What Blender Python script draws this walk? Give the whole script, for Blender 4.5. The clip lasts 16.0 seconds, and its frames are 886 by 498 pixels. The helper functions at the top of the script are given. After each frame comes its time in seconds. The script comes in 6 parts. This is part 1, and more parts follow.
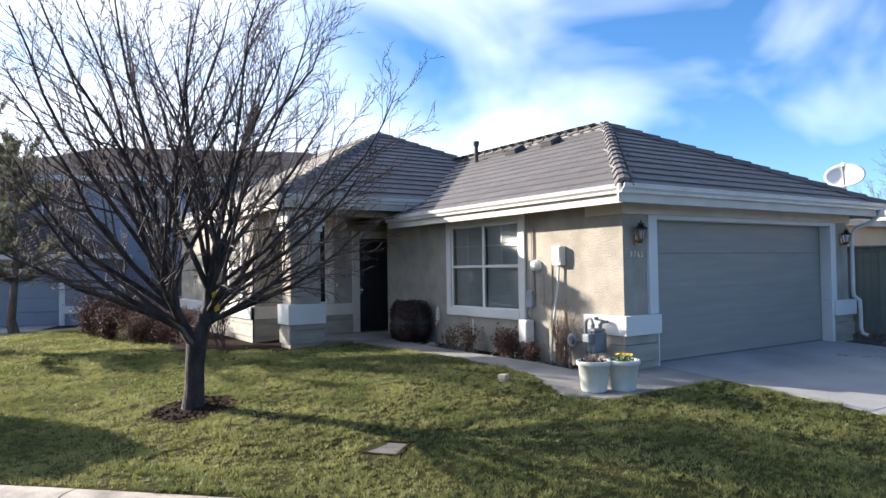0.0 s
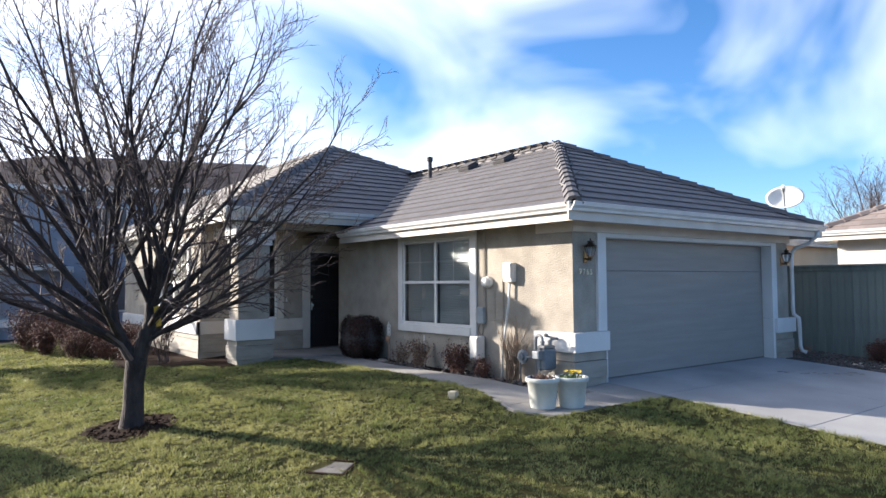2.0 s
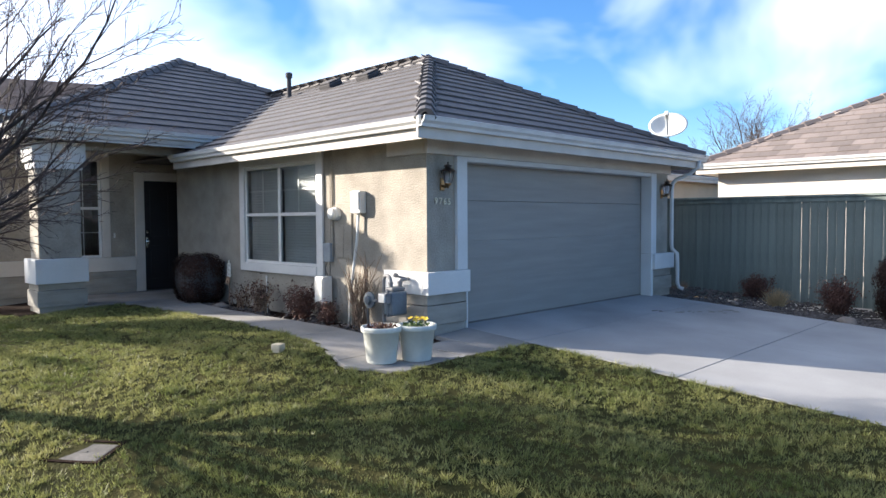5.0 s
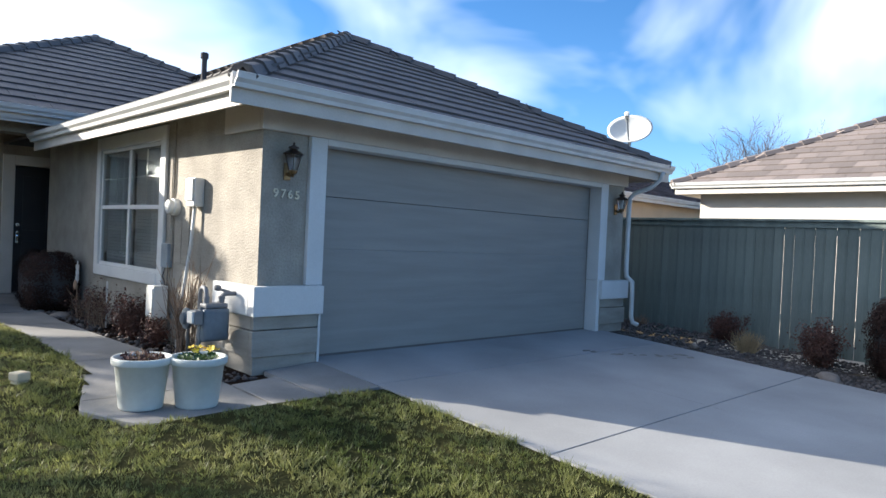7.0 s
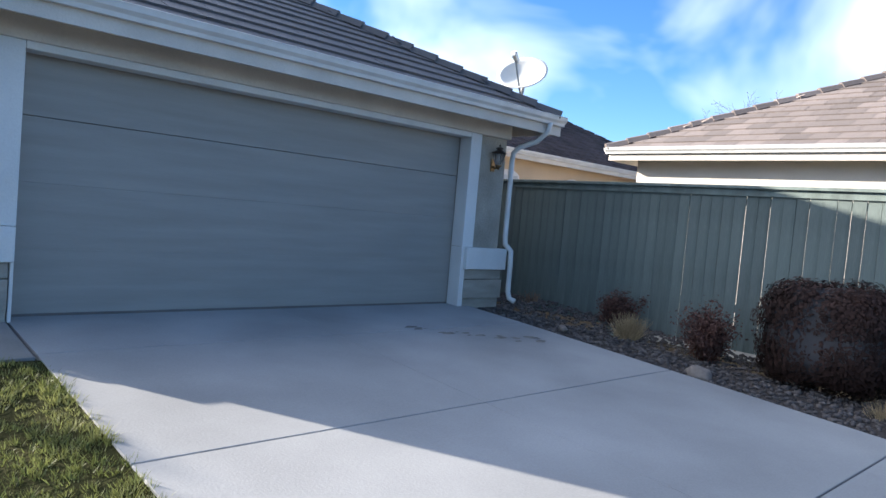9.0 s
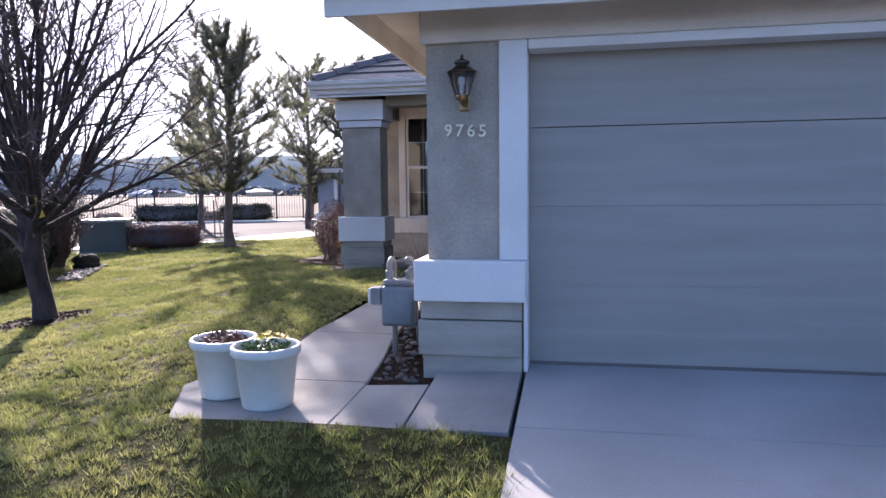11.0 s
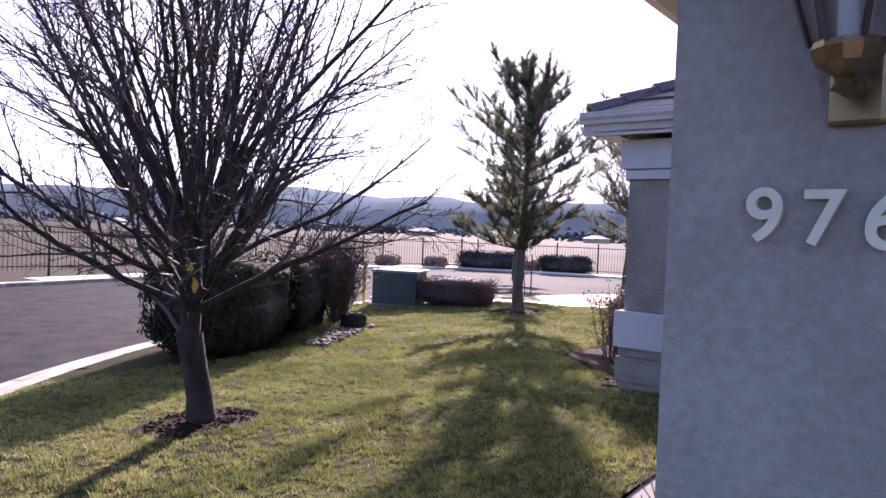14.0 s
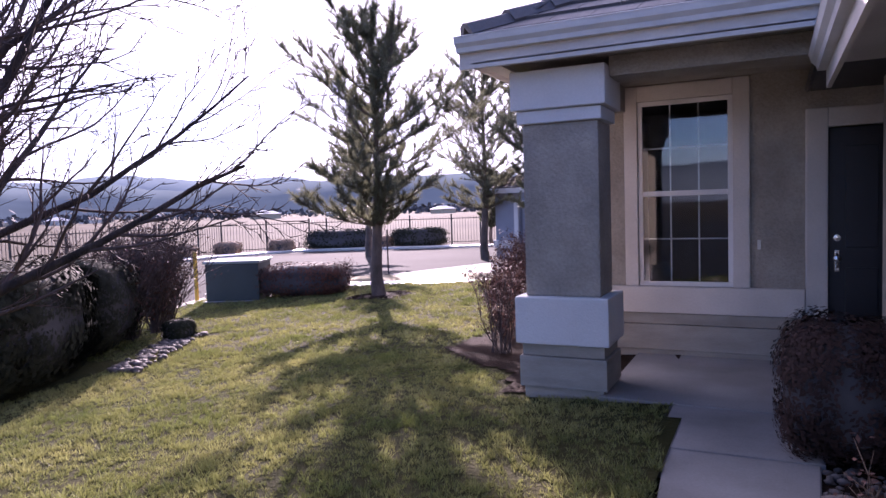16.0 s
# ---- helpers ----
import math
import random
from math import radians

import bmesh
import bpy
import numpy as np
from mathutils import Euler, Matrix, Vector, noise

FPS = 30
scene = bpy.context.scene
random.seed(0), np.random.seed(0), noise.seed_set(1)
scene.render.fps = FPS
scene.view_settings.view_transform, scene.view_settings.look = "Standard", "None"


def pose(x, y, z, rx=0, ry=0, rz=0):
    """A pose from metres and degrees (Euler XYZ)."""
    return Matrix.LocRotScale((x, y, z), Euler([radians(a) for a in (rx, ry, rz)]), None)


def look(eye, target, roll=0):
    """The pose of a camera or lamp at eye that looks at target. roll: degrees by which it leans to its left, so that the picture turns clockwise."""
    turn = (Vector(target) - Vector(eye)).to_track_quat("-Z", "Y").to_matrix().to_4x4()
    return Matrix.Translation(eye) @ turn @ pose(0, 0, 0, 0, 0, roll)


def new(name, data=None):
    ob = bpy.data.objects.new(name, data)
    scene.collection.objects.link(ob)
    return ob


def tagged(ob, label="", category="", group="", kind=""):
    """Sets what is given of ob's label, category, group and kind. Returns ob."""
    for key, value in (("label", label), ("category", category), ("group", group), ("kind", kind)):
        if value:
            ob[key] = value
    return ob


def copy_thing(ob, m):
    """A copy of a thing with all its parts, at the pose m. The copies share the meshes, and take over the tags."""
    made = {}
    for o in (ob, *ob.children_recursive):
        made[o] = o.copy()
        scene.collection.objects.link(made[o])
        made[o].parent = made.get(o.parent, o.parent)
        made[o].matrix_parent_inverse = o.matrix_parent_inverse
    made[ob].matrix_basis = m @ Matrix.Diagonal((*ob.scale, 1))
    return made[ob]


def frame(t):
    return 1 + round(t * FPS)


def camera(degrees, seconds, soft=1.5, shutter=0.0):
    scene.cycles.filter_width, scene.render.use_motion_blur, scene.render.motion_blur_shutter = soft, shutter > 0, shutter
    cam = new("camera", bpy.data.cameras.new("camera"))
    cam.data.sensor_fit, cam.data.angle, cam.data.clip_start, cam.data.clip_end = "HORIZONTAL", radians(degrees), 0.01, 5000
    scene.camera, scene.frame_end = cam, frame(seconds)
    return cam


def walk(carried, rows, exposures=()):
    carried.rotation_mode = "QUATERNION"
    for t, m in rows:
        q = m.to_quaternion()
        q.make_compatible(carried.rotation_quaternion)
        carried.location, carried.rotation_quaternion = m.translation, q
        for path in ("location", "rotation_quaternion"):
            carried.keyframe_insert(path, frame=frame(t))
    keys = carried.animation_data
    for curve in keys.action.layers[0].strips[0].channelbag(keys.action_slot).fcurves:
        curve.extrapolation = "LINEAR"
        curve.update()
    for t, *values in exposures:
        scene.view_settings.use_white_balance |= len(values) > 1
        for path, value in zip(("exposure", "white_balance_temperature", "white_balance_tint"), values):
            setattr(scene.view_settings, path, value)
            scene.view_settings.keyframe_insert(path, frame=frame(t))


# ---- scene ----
cam = camera(65.7, 16.0)
PATH = [
    (0, (-7.49, -6.66, 1.454), (-6.382, -4.996, 1.51), -0.9),
    (0.5, (-7.444, -6.657, 1.466), (-6.383, -4.962, 1.516), -0.6),
    (1, (-7.44, -6.648, 1.478), (-6.308, -5.001, 1.536), -0.6),
    (1.5, (-7.436, -6.648, 1.465), (-6.239, -5.047, 1.55), -0.3),
    (2, (-7.422, -6.65, 1.461), (-6.207, -5.064, 1.56), -0.4),
    (2.5, (-7.425, -6.668, 1.44), (-6.218, -5.075, 1.498), -0.7),
    (3, (-7.318, -6.689, 1.435), (-6.155, -5.063, 1.379), -0.2),
    (3.5, (-7.112, -6.594, 1.415), (-5.923, -4.991, 1.284), -0.3),
    (4, (-6.744, -6.368, 1.443), (-5.437, -4.857, 1.353), -0.6),
    (4.2, (-6.585, -6.292, 1.459), (-5.239, -4.814, 1.371), -0.7),
    (6.3, (-4.2, -5.671, 1.237), (-2.741, -4.305, 1.157), 0.1),
    (6.5, (-3.915, -5.661, 1.251), (-2.484, -4.267, 1.159), -0.8),
    (7, (-3.2, -5.72, 1.247), (-1.804, -4.288, 1.219), 2.6),
    (7.5, (-2.476, -5.788, 1.229), (-0.993, -4.446, 1.247), 1.5),
    (8, (-1.792, -5.976, 1.243), (-0.333, -4.608, 1.22), 3.1),
    (8.5, (-1.14, -6.189, 1.241), (0.37, -4.881, 1.16), 4.0),
    (9, (-0.505, -6.232, 1.118), (0.854, -4.767, 1.02), 5.0),
    (9.5, (0.075, -6.112, 1.073), (1.043, -4.373, 0.878), 4.4),
    (10, (0.594, -5.764, 1.092), (0.986, -3.819, 0.843), 3.1),
    (10.2, (0.736, -5.573, 1.118), (0.883, -3.595, 0.858), 1.9),
    (12.3, (1.051, -2.897, 1.414), (0.36, -1.02, 1.409), 1.5),
    (12.5, (1.038, -2.67, 1.454), (0.245, -0.833, 1.435), 2.3),
    (13, (0.894, -2.13, 1.497), (-0.076, -0.381, 1.474), 2.9),
    (13.5, (0.688, -1.593, 1.522), (-0.388, 0.092, 1.515), 1.9),
    (14, (0.411, -1.111, 1.57), (-0.83, 0.458, 1.52), 2.3),
    (14.3, (0.219, -0.854, 1.611), (-1.115, 0.633, 1.503), -0.4),
    (14.5, (0.097, -0.707, 1.629), (-1.25, 0.764, 1.487), -1.2),
    (15, (-0.186, -0.284, 1.629), (-1.41, 1.291, 1.477), -1.1),
    (15.5, (-0.538, 0.068, 1.565), (-1.558, 1.787, 1.505), -0.9),
    (16, (-0.766, 0.502, 1.551), (-1.636, 2.299, 1.432), -1.8),
]
walk(cam, [(t, look(eye, target, roll)) for t, eye, target, roll in PATH],
     exposures=[(0.0, 1.52, 6100, 14), (3.0, 1.62, 6150, 16), (4.2, 1.66, 6150, 15), (6.5, 1.52, 6000, 12), (8.0, 1.46, 5950, 10), (9.5, 1.88, 5950, 16), (10.2, 2.15, 5950, 22), (12.3, 1.75, 6000, 38), (14.0, 1.66, 6000, 42), (15.0, 1.78, 5950, 46), (16.0, 1.76, 5900, 48)])

# ---- sun, sky ----
SUN_YAW, SUN_EL = 32.5, 19.2
sun_way = Vector((-math.sin(radians(SUN_YAW)) * math.cos(radians(SUN_EL)),
                  math.cos(radians(SUN_YAW)) * math.cos(radians(SUN_EL)), math.sin(radians(SUN_EL))))
sun = new("sun", bpy.data.lights.new("sun", "SUN"))
sun.data.energy, sun.data.angle, sun.data.color = 5.0, radians(0.6), (1.0, 0.90, 0.74)
sun.matrix_world = look(sun_way * 60, (0, 0, 0))

world = bpy.data.worlds.new("sky")
scene.world = world
world.use_nodes = True
wn, wl = world.node_tree.nodes, world.node_tree.links
wn.clear()
sky = wn.new("ShaderNodeTexSky")
sky.sky_type, sky.sun_disc = "NISHITA", False
sky.sun_elevation, sky.sun_rotation = radians(SUN_EL), radians(360 - SUN_YAW)
sky.altitude, sky.air_density, sky.dust_density, sky.ozone_density = 1400, 1.0, 0.6, 3.0
coord = wn.new("ShaderNodeTexCoord")
stretch = wn.new("ShaderNodeMapping")
stretch.inputs["Rotation"].default_value = (0.0, 0.25, 0.6)
stretch.inputs["Scale"].default_value = (1.1, 3.2, 4.2)
cirrus = wn.new("ShaderNodeTexNoise")
cirrus.inputs["Scale"].default_value, cirrus.inputs["Detail"].default_value = 1.1, 4.5
cirrus.inputs["Roughness"].default_value, cirrus.inputs["Distortion"].default_value = 0.46, 0.5
ramp = wn.new("ShaderNodeValToRGB")
ramp.color_ramp.elements[0].position, ramp.color_ramp.elements[1].position = 0.47, 0.86
clear = wn.new("ShaderNodeHueSaturation")
clear.inputs["Saturation"].default_value, clear.inputs["Value"].default_value = 1.18, 1.6
cloud = wn.new("ShaderNodeMix")
cloud.data_type = "RGBA"
cloud.inputs["B"].default_value = (15.0, 15.3, 15.8, 1)
bg = wn.new("ShaderNodeBackground")
bg.inputs["Strength"].default_value = 0.053
out = wn.new("ShaderNodeOutputWorld")
wl.new(coord.outputs["Generated"], stretch.inputs["Vector"])
wl.new(stretch.outputs["Vector"], cirrus.inputs["Vector"])
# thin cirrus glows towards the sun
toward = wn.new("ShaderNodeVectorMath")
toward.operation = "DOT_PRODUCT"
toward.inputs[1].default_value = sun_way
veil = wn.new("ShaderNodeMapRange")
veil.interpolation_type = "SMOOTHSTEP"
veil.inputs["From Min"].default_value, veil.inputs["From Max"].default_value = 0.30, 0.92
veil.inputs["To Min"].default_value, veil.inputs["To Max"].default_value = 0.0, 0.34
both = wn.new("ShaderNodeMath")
# cloud is thinned in the unseen southern sky for weaker, bluer fill light
axes = wn.new("ShaderNodeSeparateXYZ")
clearing = wn.new("ShaderNodeMapRange")
clearing.interpolation_type = "SMOOTHSTEP"
clearing.inputs["From Min"].default_value, clearing.inputs["From Max"].default_value = -0.35, 0.2
clearing.inputs["To Min"].default_value = 0.55
cover = wn.new("ShaderNodeMath")
cover.operation = "MULTIPLY"
wl.new(coord.outputs["Generated"], axes.inputs[0])
wl.new(axes.outputs["Y"], clearing.inputs["Value"])
wl.new(clearing.outputs["Result"], cover.inputs[1])
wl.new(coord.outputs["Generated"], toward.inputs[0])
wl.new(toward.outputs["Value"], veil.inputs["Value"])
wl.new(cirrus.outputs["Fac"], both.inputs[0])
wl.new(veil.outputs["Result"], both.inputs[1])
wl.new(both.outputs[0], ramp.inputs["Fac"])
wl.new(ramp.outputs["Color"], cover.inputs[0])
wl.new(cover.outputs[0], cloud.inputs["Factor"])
wl.new(sky.outputs["Color"], clear.inputs["Color"])
wl.new(clear.outputs["Color"], cloud.inputs["A"])
wl.new(cloud.outputs["Result"], bg.inputs["Color"])
wl.new(bg.outputs["Background"], out.inputs["Surface"])


# ---- materials ----
def mat(name, base, rough=0.7, scale=3.0, var=0.18, fine=40.0, grain=0.12, bump=0.15, metal=0.0,
        tint=None, rnd=0.0, island=0.0, stretch=(1, 1, 1), dist=0.01, spec=0.5, glow=0.0):
    """A surface with colour variation at two scales, fine relief and optional per-piece variation."""
    m = bpy.data.materials.new(name)
    m.use_nodes = True
    n, l = m.node_tree.nodes, m.node_tree.links
    p = n["Principled BSDF"]
    p.inputs["Roughness"].default_value, p.inputs["Metallic"].default_value = rough, metal
    p.inputs["Specular IOR Level"].default_value = spec
    tc = n.new("ShaderNodeTexCoord")
    mp = n.new("ShaderNodeMapping")
    mp.inputs["Scale"].default_value = stretch
    l.new(tc.outputs["Object"], mp.inputs["Vector"])
    big, small = n.new("ShaderNodeTexNoise"), n.new("ShaderNodeTexNoise")
    for t, s, d in ((big, scale, 4.0), (small, fine, 3.0)):
        t.inputs["Scale"].default_value, t.inputs["Detail"].default_value = s, d
        l.new(mp.outputs["Vector"], t.inputs["Vector"])
    dark = tuple(c * (1 - var * 1.6) for c in base)
    light = tint if tint else tuple(min(1, c * (1 + var)) for c in base)
    cr = n.new("ShaderNodeValToRGB")
    cr.color_ramp.elements[0].position, cr.color_ramp.elements[1].position = 0.28, 0.72
    cr.color_ramp.elements[0].color, cr.color_ramp.elements[1].color = (*dark, 1), (*light, 1)
    l.new(big.outputs["Fac"], cr.inputs["Fac"])
    hs = n.new("ShaderNodeHueSaturation")
    l.new(cr.outputs["Color"], hs.inputs["Color"])
    ma = n.new("ShaderNodeMath")
    ma.operation = "MULTIPLY_ADD"
    ma.inputs[1].default_value, ma.inputs[2].default_value = grain * 2, 1 - grain
    l.new(small.outputs["Fac"], ma.inputs[0])
    val = ma
    if rnd or island:
        if rnd:
            src = n.new("ShaderNodeObjectInfo").outputs["Random"]
        else:
            src = n.new("ShaderNodeNewGeometry").outputs["Random Per Island"]
        r = n.new("ShaderNodeMath")
        r.operation = "MULTIPLY_ADD"
        r.inputs[1].default_value, r.inputs[2].default_value = (rnd or island) * 2, -(rnd or island)
        l.new(src, r.inputs[0])
        s2 = n.new("ShaderNodeMath")
        l.new(ma.outputs[0], s2.inputs[0])
        l.new(r.outputs[0], s2.inputs[1])
        val = s2
    l.new(val.outputs[0], hs.inputs["Value"])
    l.new(hs.outputs["Color"], p.inputs["Base Color"])
    if bump:
        b = n.new("ShaderNodeBump")
        b.inputs["Strength"].default_value, b.inputs["Distance"].default_value = bump, dist
        l.new(small.outputs["Fac"], b.inputs["Height"])
        l.new(b.outputs["Normal"], p.inputs["Normal"])
    if glow:  # thin leaves let light through
        tr, mx = n.new("ShaderNodeBsdfTranslucent"), n.new("ShaderNodeMixShader")
        mx.inputs[0].default_value = glow
        l.new(hs.outputs["Color"], tr.inputs["Color"])
        l.new(p.outputs["BSDF"], mx.inputs[1])
        l.new(tr.outputs["BSDF"], mx.inputs[2])
        l.new(mx.outputs["Shader"], n["Material Output"].inputs["Surface"])
    return m


def glass(name, tint=(0.9, 0.95, 0.95)):
    m = bpy.data.materials.new(name)
    m.use_nodes = True
    p = m.node_tree.nodes["Principled BSDF"]
    p.inputs["Base Color"].default_value = (*tint, 1)
    p.inputs["Roughness"].default_value, p.inputs["IOR"].default_value = 0.02, 1.5
    p.inputs["Transmission Weight"].default_value = 1.0
    return m


STUCCO = mat("stucco", (0.35, 0.312, 0.255), 0.92, 2.6, 0.16, 46, 0.26, 0.7, dist=0.016)
STUCCO_WHITE = mat("stucco_trim_paint", (0.66, 0.65, 0.62), 0.85, 1.5, 0.06, 70, 0.08, 0.5, dist=0.006)
STUCCO_CREAM = mat("cream_stucco", (0.62, 0.57, 0.50), 0.9, 1.0, 0.06, 60, 0.1, 0.4)
STUCCO_TAN = mat("tan_stucco", (0.55, 0.42, 0.28), 0.9, 1.0, 0.08, 60, 0.1, 0.4)
STUCCO_BLUE = mat("blue_grey_stucco", (0.27, 0.29, 0.33), 0.9, 1.0, 0.08, 60, 0.1, 0.4)
TRIM = mat("white_trim_paint", (0.66, 0.645, 0.61), 0.6, 2.0, 0.06, 30, 0.06, 0.12)
FRIEZE = mat("beige_trim_paint", (0.60, 0.55, 0.48), 0.7, 2.0, 0.08, 50, 0.08, 0.3)
SIDING = mat("taupe_board_paint", (0.33, 0.30, 0.25), 0.75, 2.5, 0.14, 35, 0.14, 0.25, stretch=(1, 1, 4))
GUTTER = mat("white_gutter_metal", (0.66, 0.65, 0.615), 0.5, 3.0, 0.08, 20, 0.05, 0.05)
DOOR_GREY = mat("garage_door_paint", (0.28, 0.265, 0.241), 0.55, 1.6, 0.07, 30, 0.06, 0.25, stretch=(0.6, 1, 7), dist=0.004)
DOOR_DARK = mat("dark_door_paint", (0.018, 0.015, 0.017), 0.45, 3, 0.15, 30, 0.1, 0.1)
ROOF = mat("concrete_roof_tile", (0.115, 0.106, 0.103), 0.62, 1.2, 0.18, 45, 0.2, 0.4, rnd=0.12, spec=0.5)
ROOF_WARM = mat("brown_roof_tile", (0.215, 0.178, 0.16), 0.85, 0.9, 0.2, 45, 0.18, 0.4, rnd=0.24)
ROOF_FAR = mat("dark_brown_roof_tile", (0.085, 0.068, 0.066), 0.85, 1.2, 0.2, 40, 0.15, 0.4, island=0.12, spec=0.1)
DECK = mat("roof_underlay", (0.07, 0.065, 0.065), 0.9, 3, 0.1, 30, 0.1, 0.1)
WALK = mat("walk_concrete", (0.275, 0.265, 0.248), 0.88, 1.3, 0.18, 60, 0.14, 0.35, dist=0.004, spec=0.08)
CONCRETE = mat("concrete", (0.345, 0.34, 0.328), 0.85, 0.7, 0.15, 70, 0.12, 0.3, dist=0.004, spec=0.2)
GUTTER_PAN = mat("stained_gutter_concrete", (0.41, 0.35, 0.275), 0.88, 1.6, 0.26, 30, 0.3, 0.5, dist=0.006)
KERB = mat("kerb_concrete", (0.40, 0.35, 0.29), 0.85, 3.2, 0.34, 40, 0.25, 0.5, dist=0.006)
ASPHALT = mat("asphalt", (0.034, 0.033, 0.033), 0.9, 1.8, 0.3, 42, 0.75, 1.0, dist=0.006, spec=0.05)
SOIL = mat("dark_soil", (0.026, 0.016, 0.011), 0.95, 3, 0.3, 40, 0.3, 0.7, dist=0.02, spec=0.05)
# darkened so that shade between the blades sits in the turf's colour
TURF = mat("turf", (0.032, 0.038, 0.013), 0.95, 0.9, 0.25, 35, 0.35, 0.8, tint=(0.06, 0.055, 0.02), dist=0.03, spec=0.05)
BLADE = mat("grass_blade", (0.175, 0.228, 0.053), 0.55, 1.1, 0.25, 9, 0.45, 0.0, tint=(0.325, 0.315, 0.115), island=0.42, glow=0.42)
FIELD = mat("dry_field", (0.06, 0.049, 0.033), 0.95, 0.02, 0.3, 1.5, 0.25, 0.3, dist=0.1, spec=0.05)
# air haze is put into the hill colours, paler on the far range
HILL = mat("haze_tinted_hill", (0.12, 0.15, 0.17), 1.0, 0.002, 0.12, 0.02, 0.1, 0.0, spec=0.0)
HILL_FAR = mat("haze_tinted_far_hill", (0.16, 0.20, 0.235), 1.0, 0.002, 0.10, 0.02, 0.1, 0.0, spec=0.0)
FENCE_GREEN = mat("green_fence_stain", (0.165, 0.20, 0.18), 0.8, 2.0, 0.2, 30, 0.18, 0.35, rnd=0.10, stretch=(3, 3, 0.4))
IRON = mat("black_iron", (0.02, 0.02, 0.022), 0.5, 5, 0.1, 30, 0.1, 0.05)
BARK = mat("bark", (0.040, 0.030, 0.027), 0.9, 9, 0.45, 45, 0.45, 1.0, stretch=(1, 1, 0.35), dist=0.02)
TWIG = mat("twig_bark", (0.078, 0.054, 0.048), 0.75, 4, 0.25, 40, 0.2, 0.2)
PINE_BARK = mat("pine_bark", (0.13, 0.095, 0.075), 0.9, 6, 0.3, 40, 0.3, 0.7, stretch=(1, 1, 0.4), dist=0.02)
NEEDLE = mat("pine_needles", (0.16, 0.165, 0.10), 0.5, 2, 0.25, 20, 0.2, 0.0, island=0.3, glow=0.5)
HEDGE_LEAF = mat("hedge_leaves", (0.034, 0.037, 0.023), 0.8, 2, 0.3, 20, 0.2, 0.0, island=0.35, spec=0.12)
SHRUB_DARK = mat("dark_red_leaves", (0.05, 0.028, 0.022), 0.75, 3, 0.3, 30, 0.2, 0.0, island=0.4, spec=0.15)
SHRUB_RED = mat("dry_red_shrub", (0.115, 0.05, 0.034), 0.8, 4, 0.3, 30, 0.2, 0.0, island=0.35)
SHRUB_DRY = mat("dry_stems", (0.30, 0.20, 0.13), 0.85, 4, 0.25, 30, 0.2, 0.0, island=0.3)
SHRUB_STRAW = mat("straw_grass", (0.42, 0.31, 0.17), 0.85, 4, 0.2, 30, 0.2, 0.0, island=0.25)
STONE = mat("river_stone", (0.10, 0.084, 0.075), 0.8, 5, 0.3, 40, 0.25, 0.3, island=0.35)
STUB = mat("yellowed_plastic", (0.58, 0.50, 0.35), 0.5, 6, 0.1, 25, 0.06, 0.05)
PLASTIC = mat("off_white_plastic", (0.66, 0.65, 0.60), 0.45, 3, 0.06, 25, 0.05, 0.05)
POT = mat("pale_resin_pot", (0.62, 0.63, 0.57), 0.5, 3, 0.08, 25, 0.06, 0.08)
METER_GREY = mat("meter_grey_paint", (0.13, 0.155, 0.175), 0.55, 4, 0.2, 30, 0.12, 0.1)
DULL_PIPE = mat("dull_grey_pipe", (0.20, 0.20, 0.20), 0.6, 6, 0.2, 30, 0.12, 0.1)
GREY_METAL = mat("grey_painted_metal", (0.27, 0.30, 0.32), 0.5, 4, 0.15, 30, 0.1, 0.1)
PIPE_METAL = mat("galvanised_pipe", (0.35, 0.35, 0.34), 0.4, 6, 0.15, 30, 0.1, 0.1, metal=0.7)
BRASS = mat("aged_brass", (0.30, 0.19, 0.09), 0.35, 6, 0.25, 30, 0.15, 0.1, metal=0.9)
BRONZE = mat("dark_bronze", (0.07, 0.05, 0.04), 0.4, 6, 0.2, 30, 0.1, 0.1, metal=0.7)
CHROME = mat("satin_nickel", (0.7, 0.68, 0.64), 0.25, 6, 0.1, 30, 0.05, 0.02, metal=1.0)
NUMBER = mat("pale_brass_numeral", (0.74, 0.65, 0.47), 0.35, 8, 0.1, 30, 0.05, 0.05)
YELLOW = mat("yellow_plastic", (0.75, 0.45, 0.05), 0.5, 5, 0.1, 30, 0.05, 0.05)
YELLOW_FLOWER = mat("yellow_petals", (0.8, 0.58, 0.03), 0.6, 8, 0.15, 40, 0.1, 0.0, island=0.2)
GREEN_LEAF = mat("small_green_leaf", (0.07, 0.12, 0.03), 0.6, 8, 0.2, 40, 0.1, 0.0, island=0.3)
UTIL_GREEN = mat("dark_green_cabinet_paint", (0.045, 0.06, 0.055), 0.5, 2, 0.12, 30, 0.1, 0.05)
BLIND = mat("blind_slat", (0.45, 0.46, 0.46), 0.6, 3, 0.05, 20, 0.04, 0.0)
# dimness of unlit rooms is put into this wall and pane colour
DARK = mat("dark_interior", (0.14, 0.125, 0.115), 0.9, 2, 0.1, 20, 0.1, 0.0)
JOINT = mat("joint_filler", (0.06, 0.055, 0.05), 0.9, 5, 0.2, 30, 0.2, 0.2)
STAIN = mat("oil_stain", (0.20, 0.18, 0.155), 0.7, 9, 0.35, 50, 0.2, 0.1)
GLASS = glass("window_glass")
LAMP_GLASS = glass("lamp_glass", (0.92, 0.92, 0.92))
LAMP_GLASS.node_tree.nodes["Principled BSDF"].inputs["Roughness"].default_value = 0.35


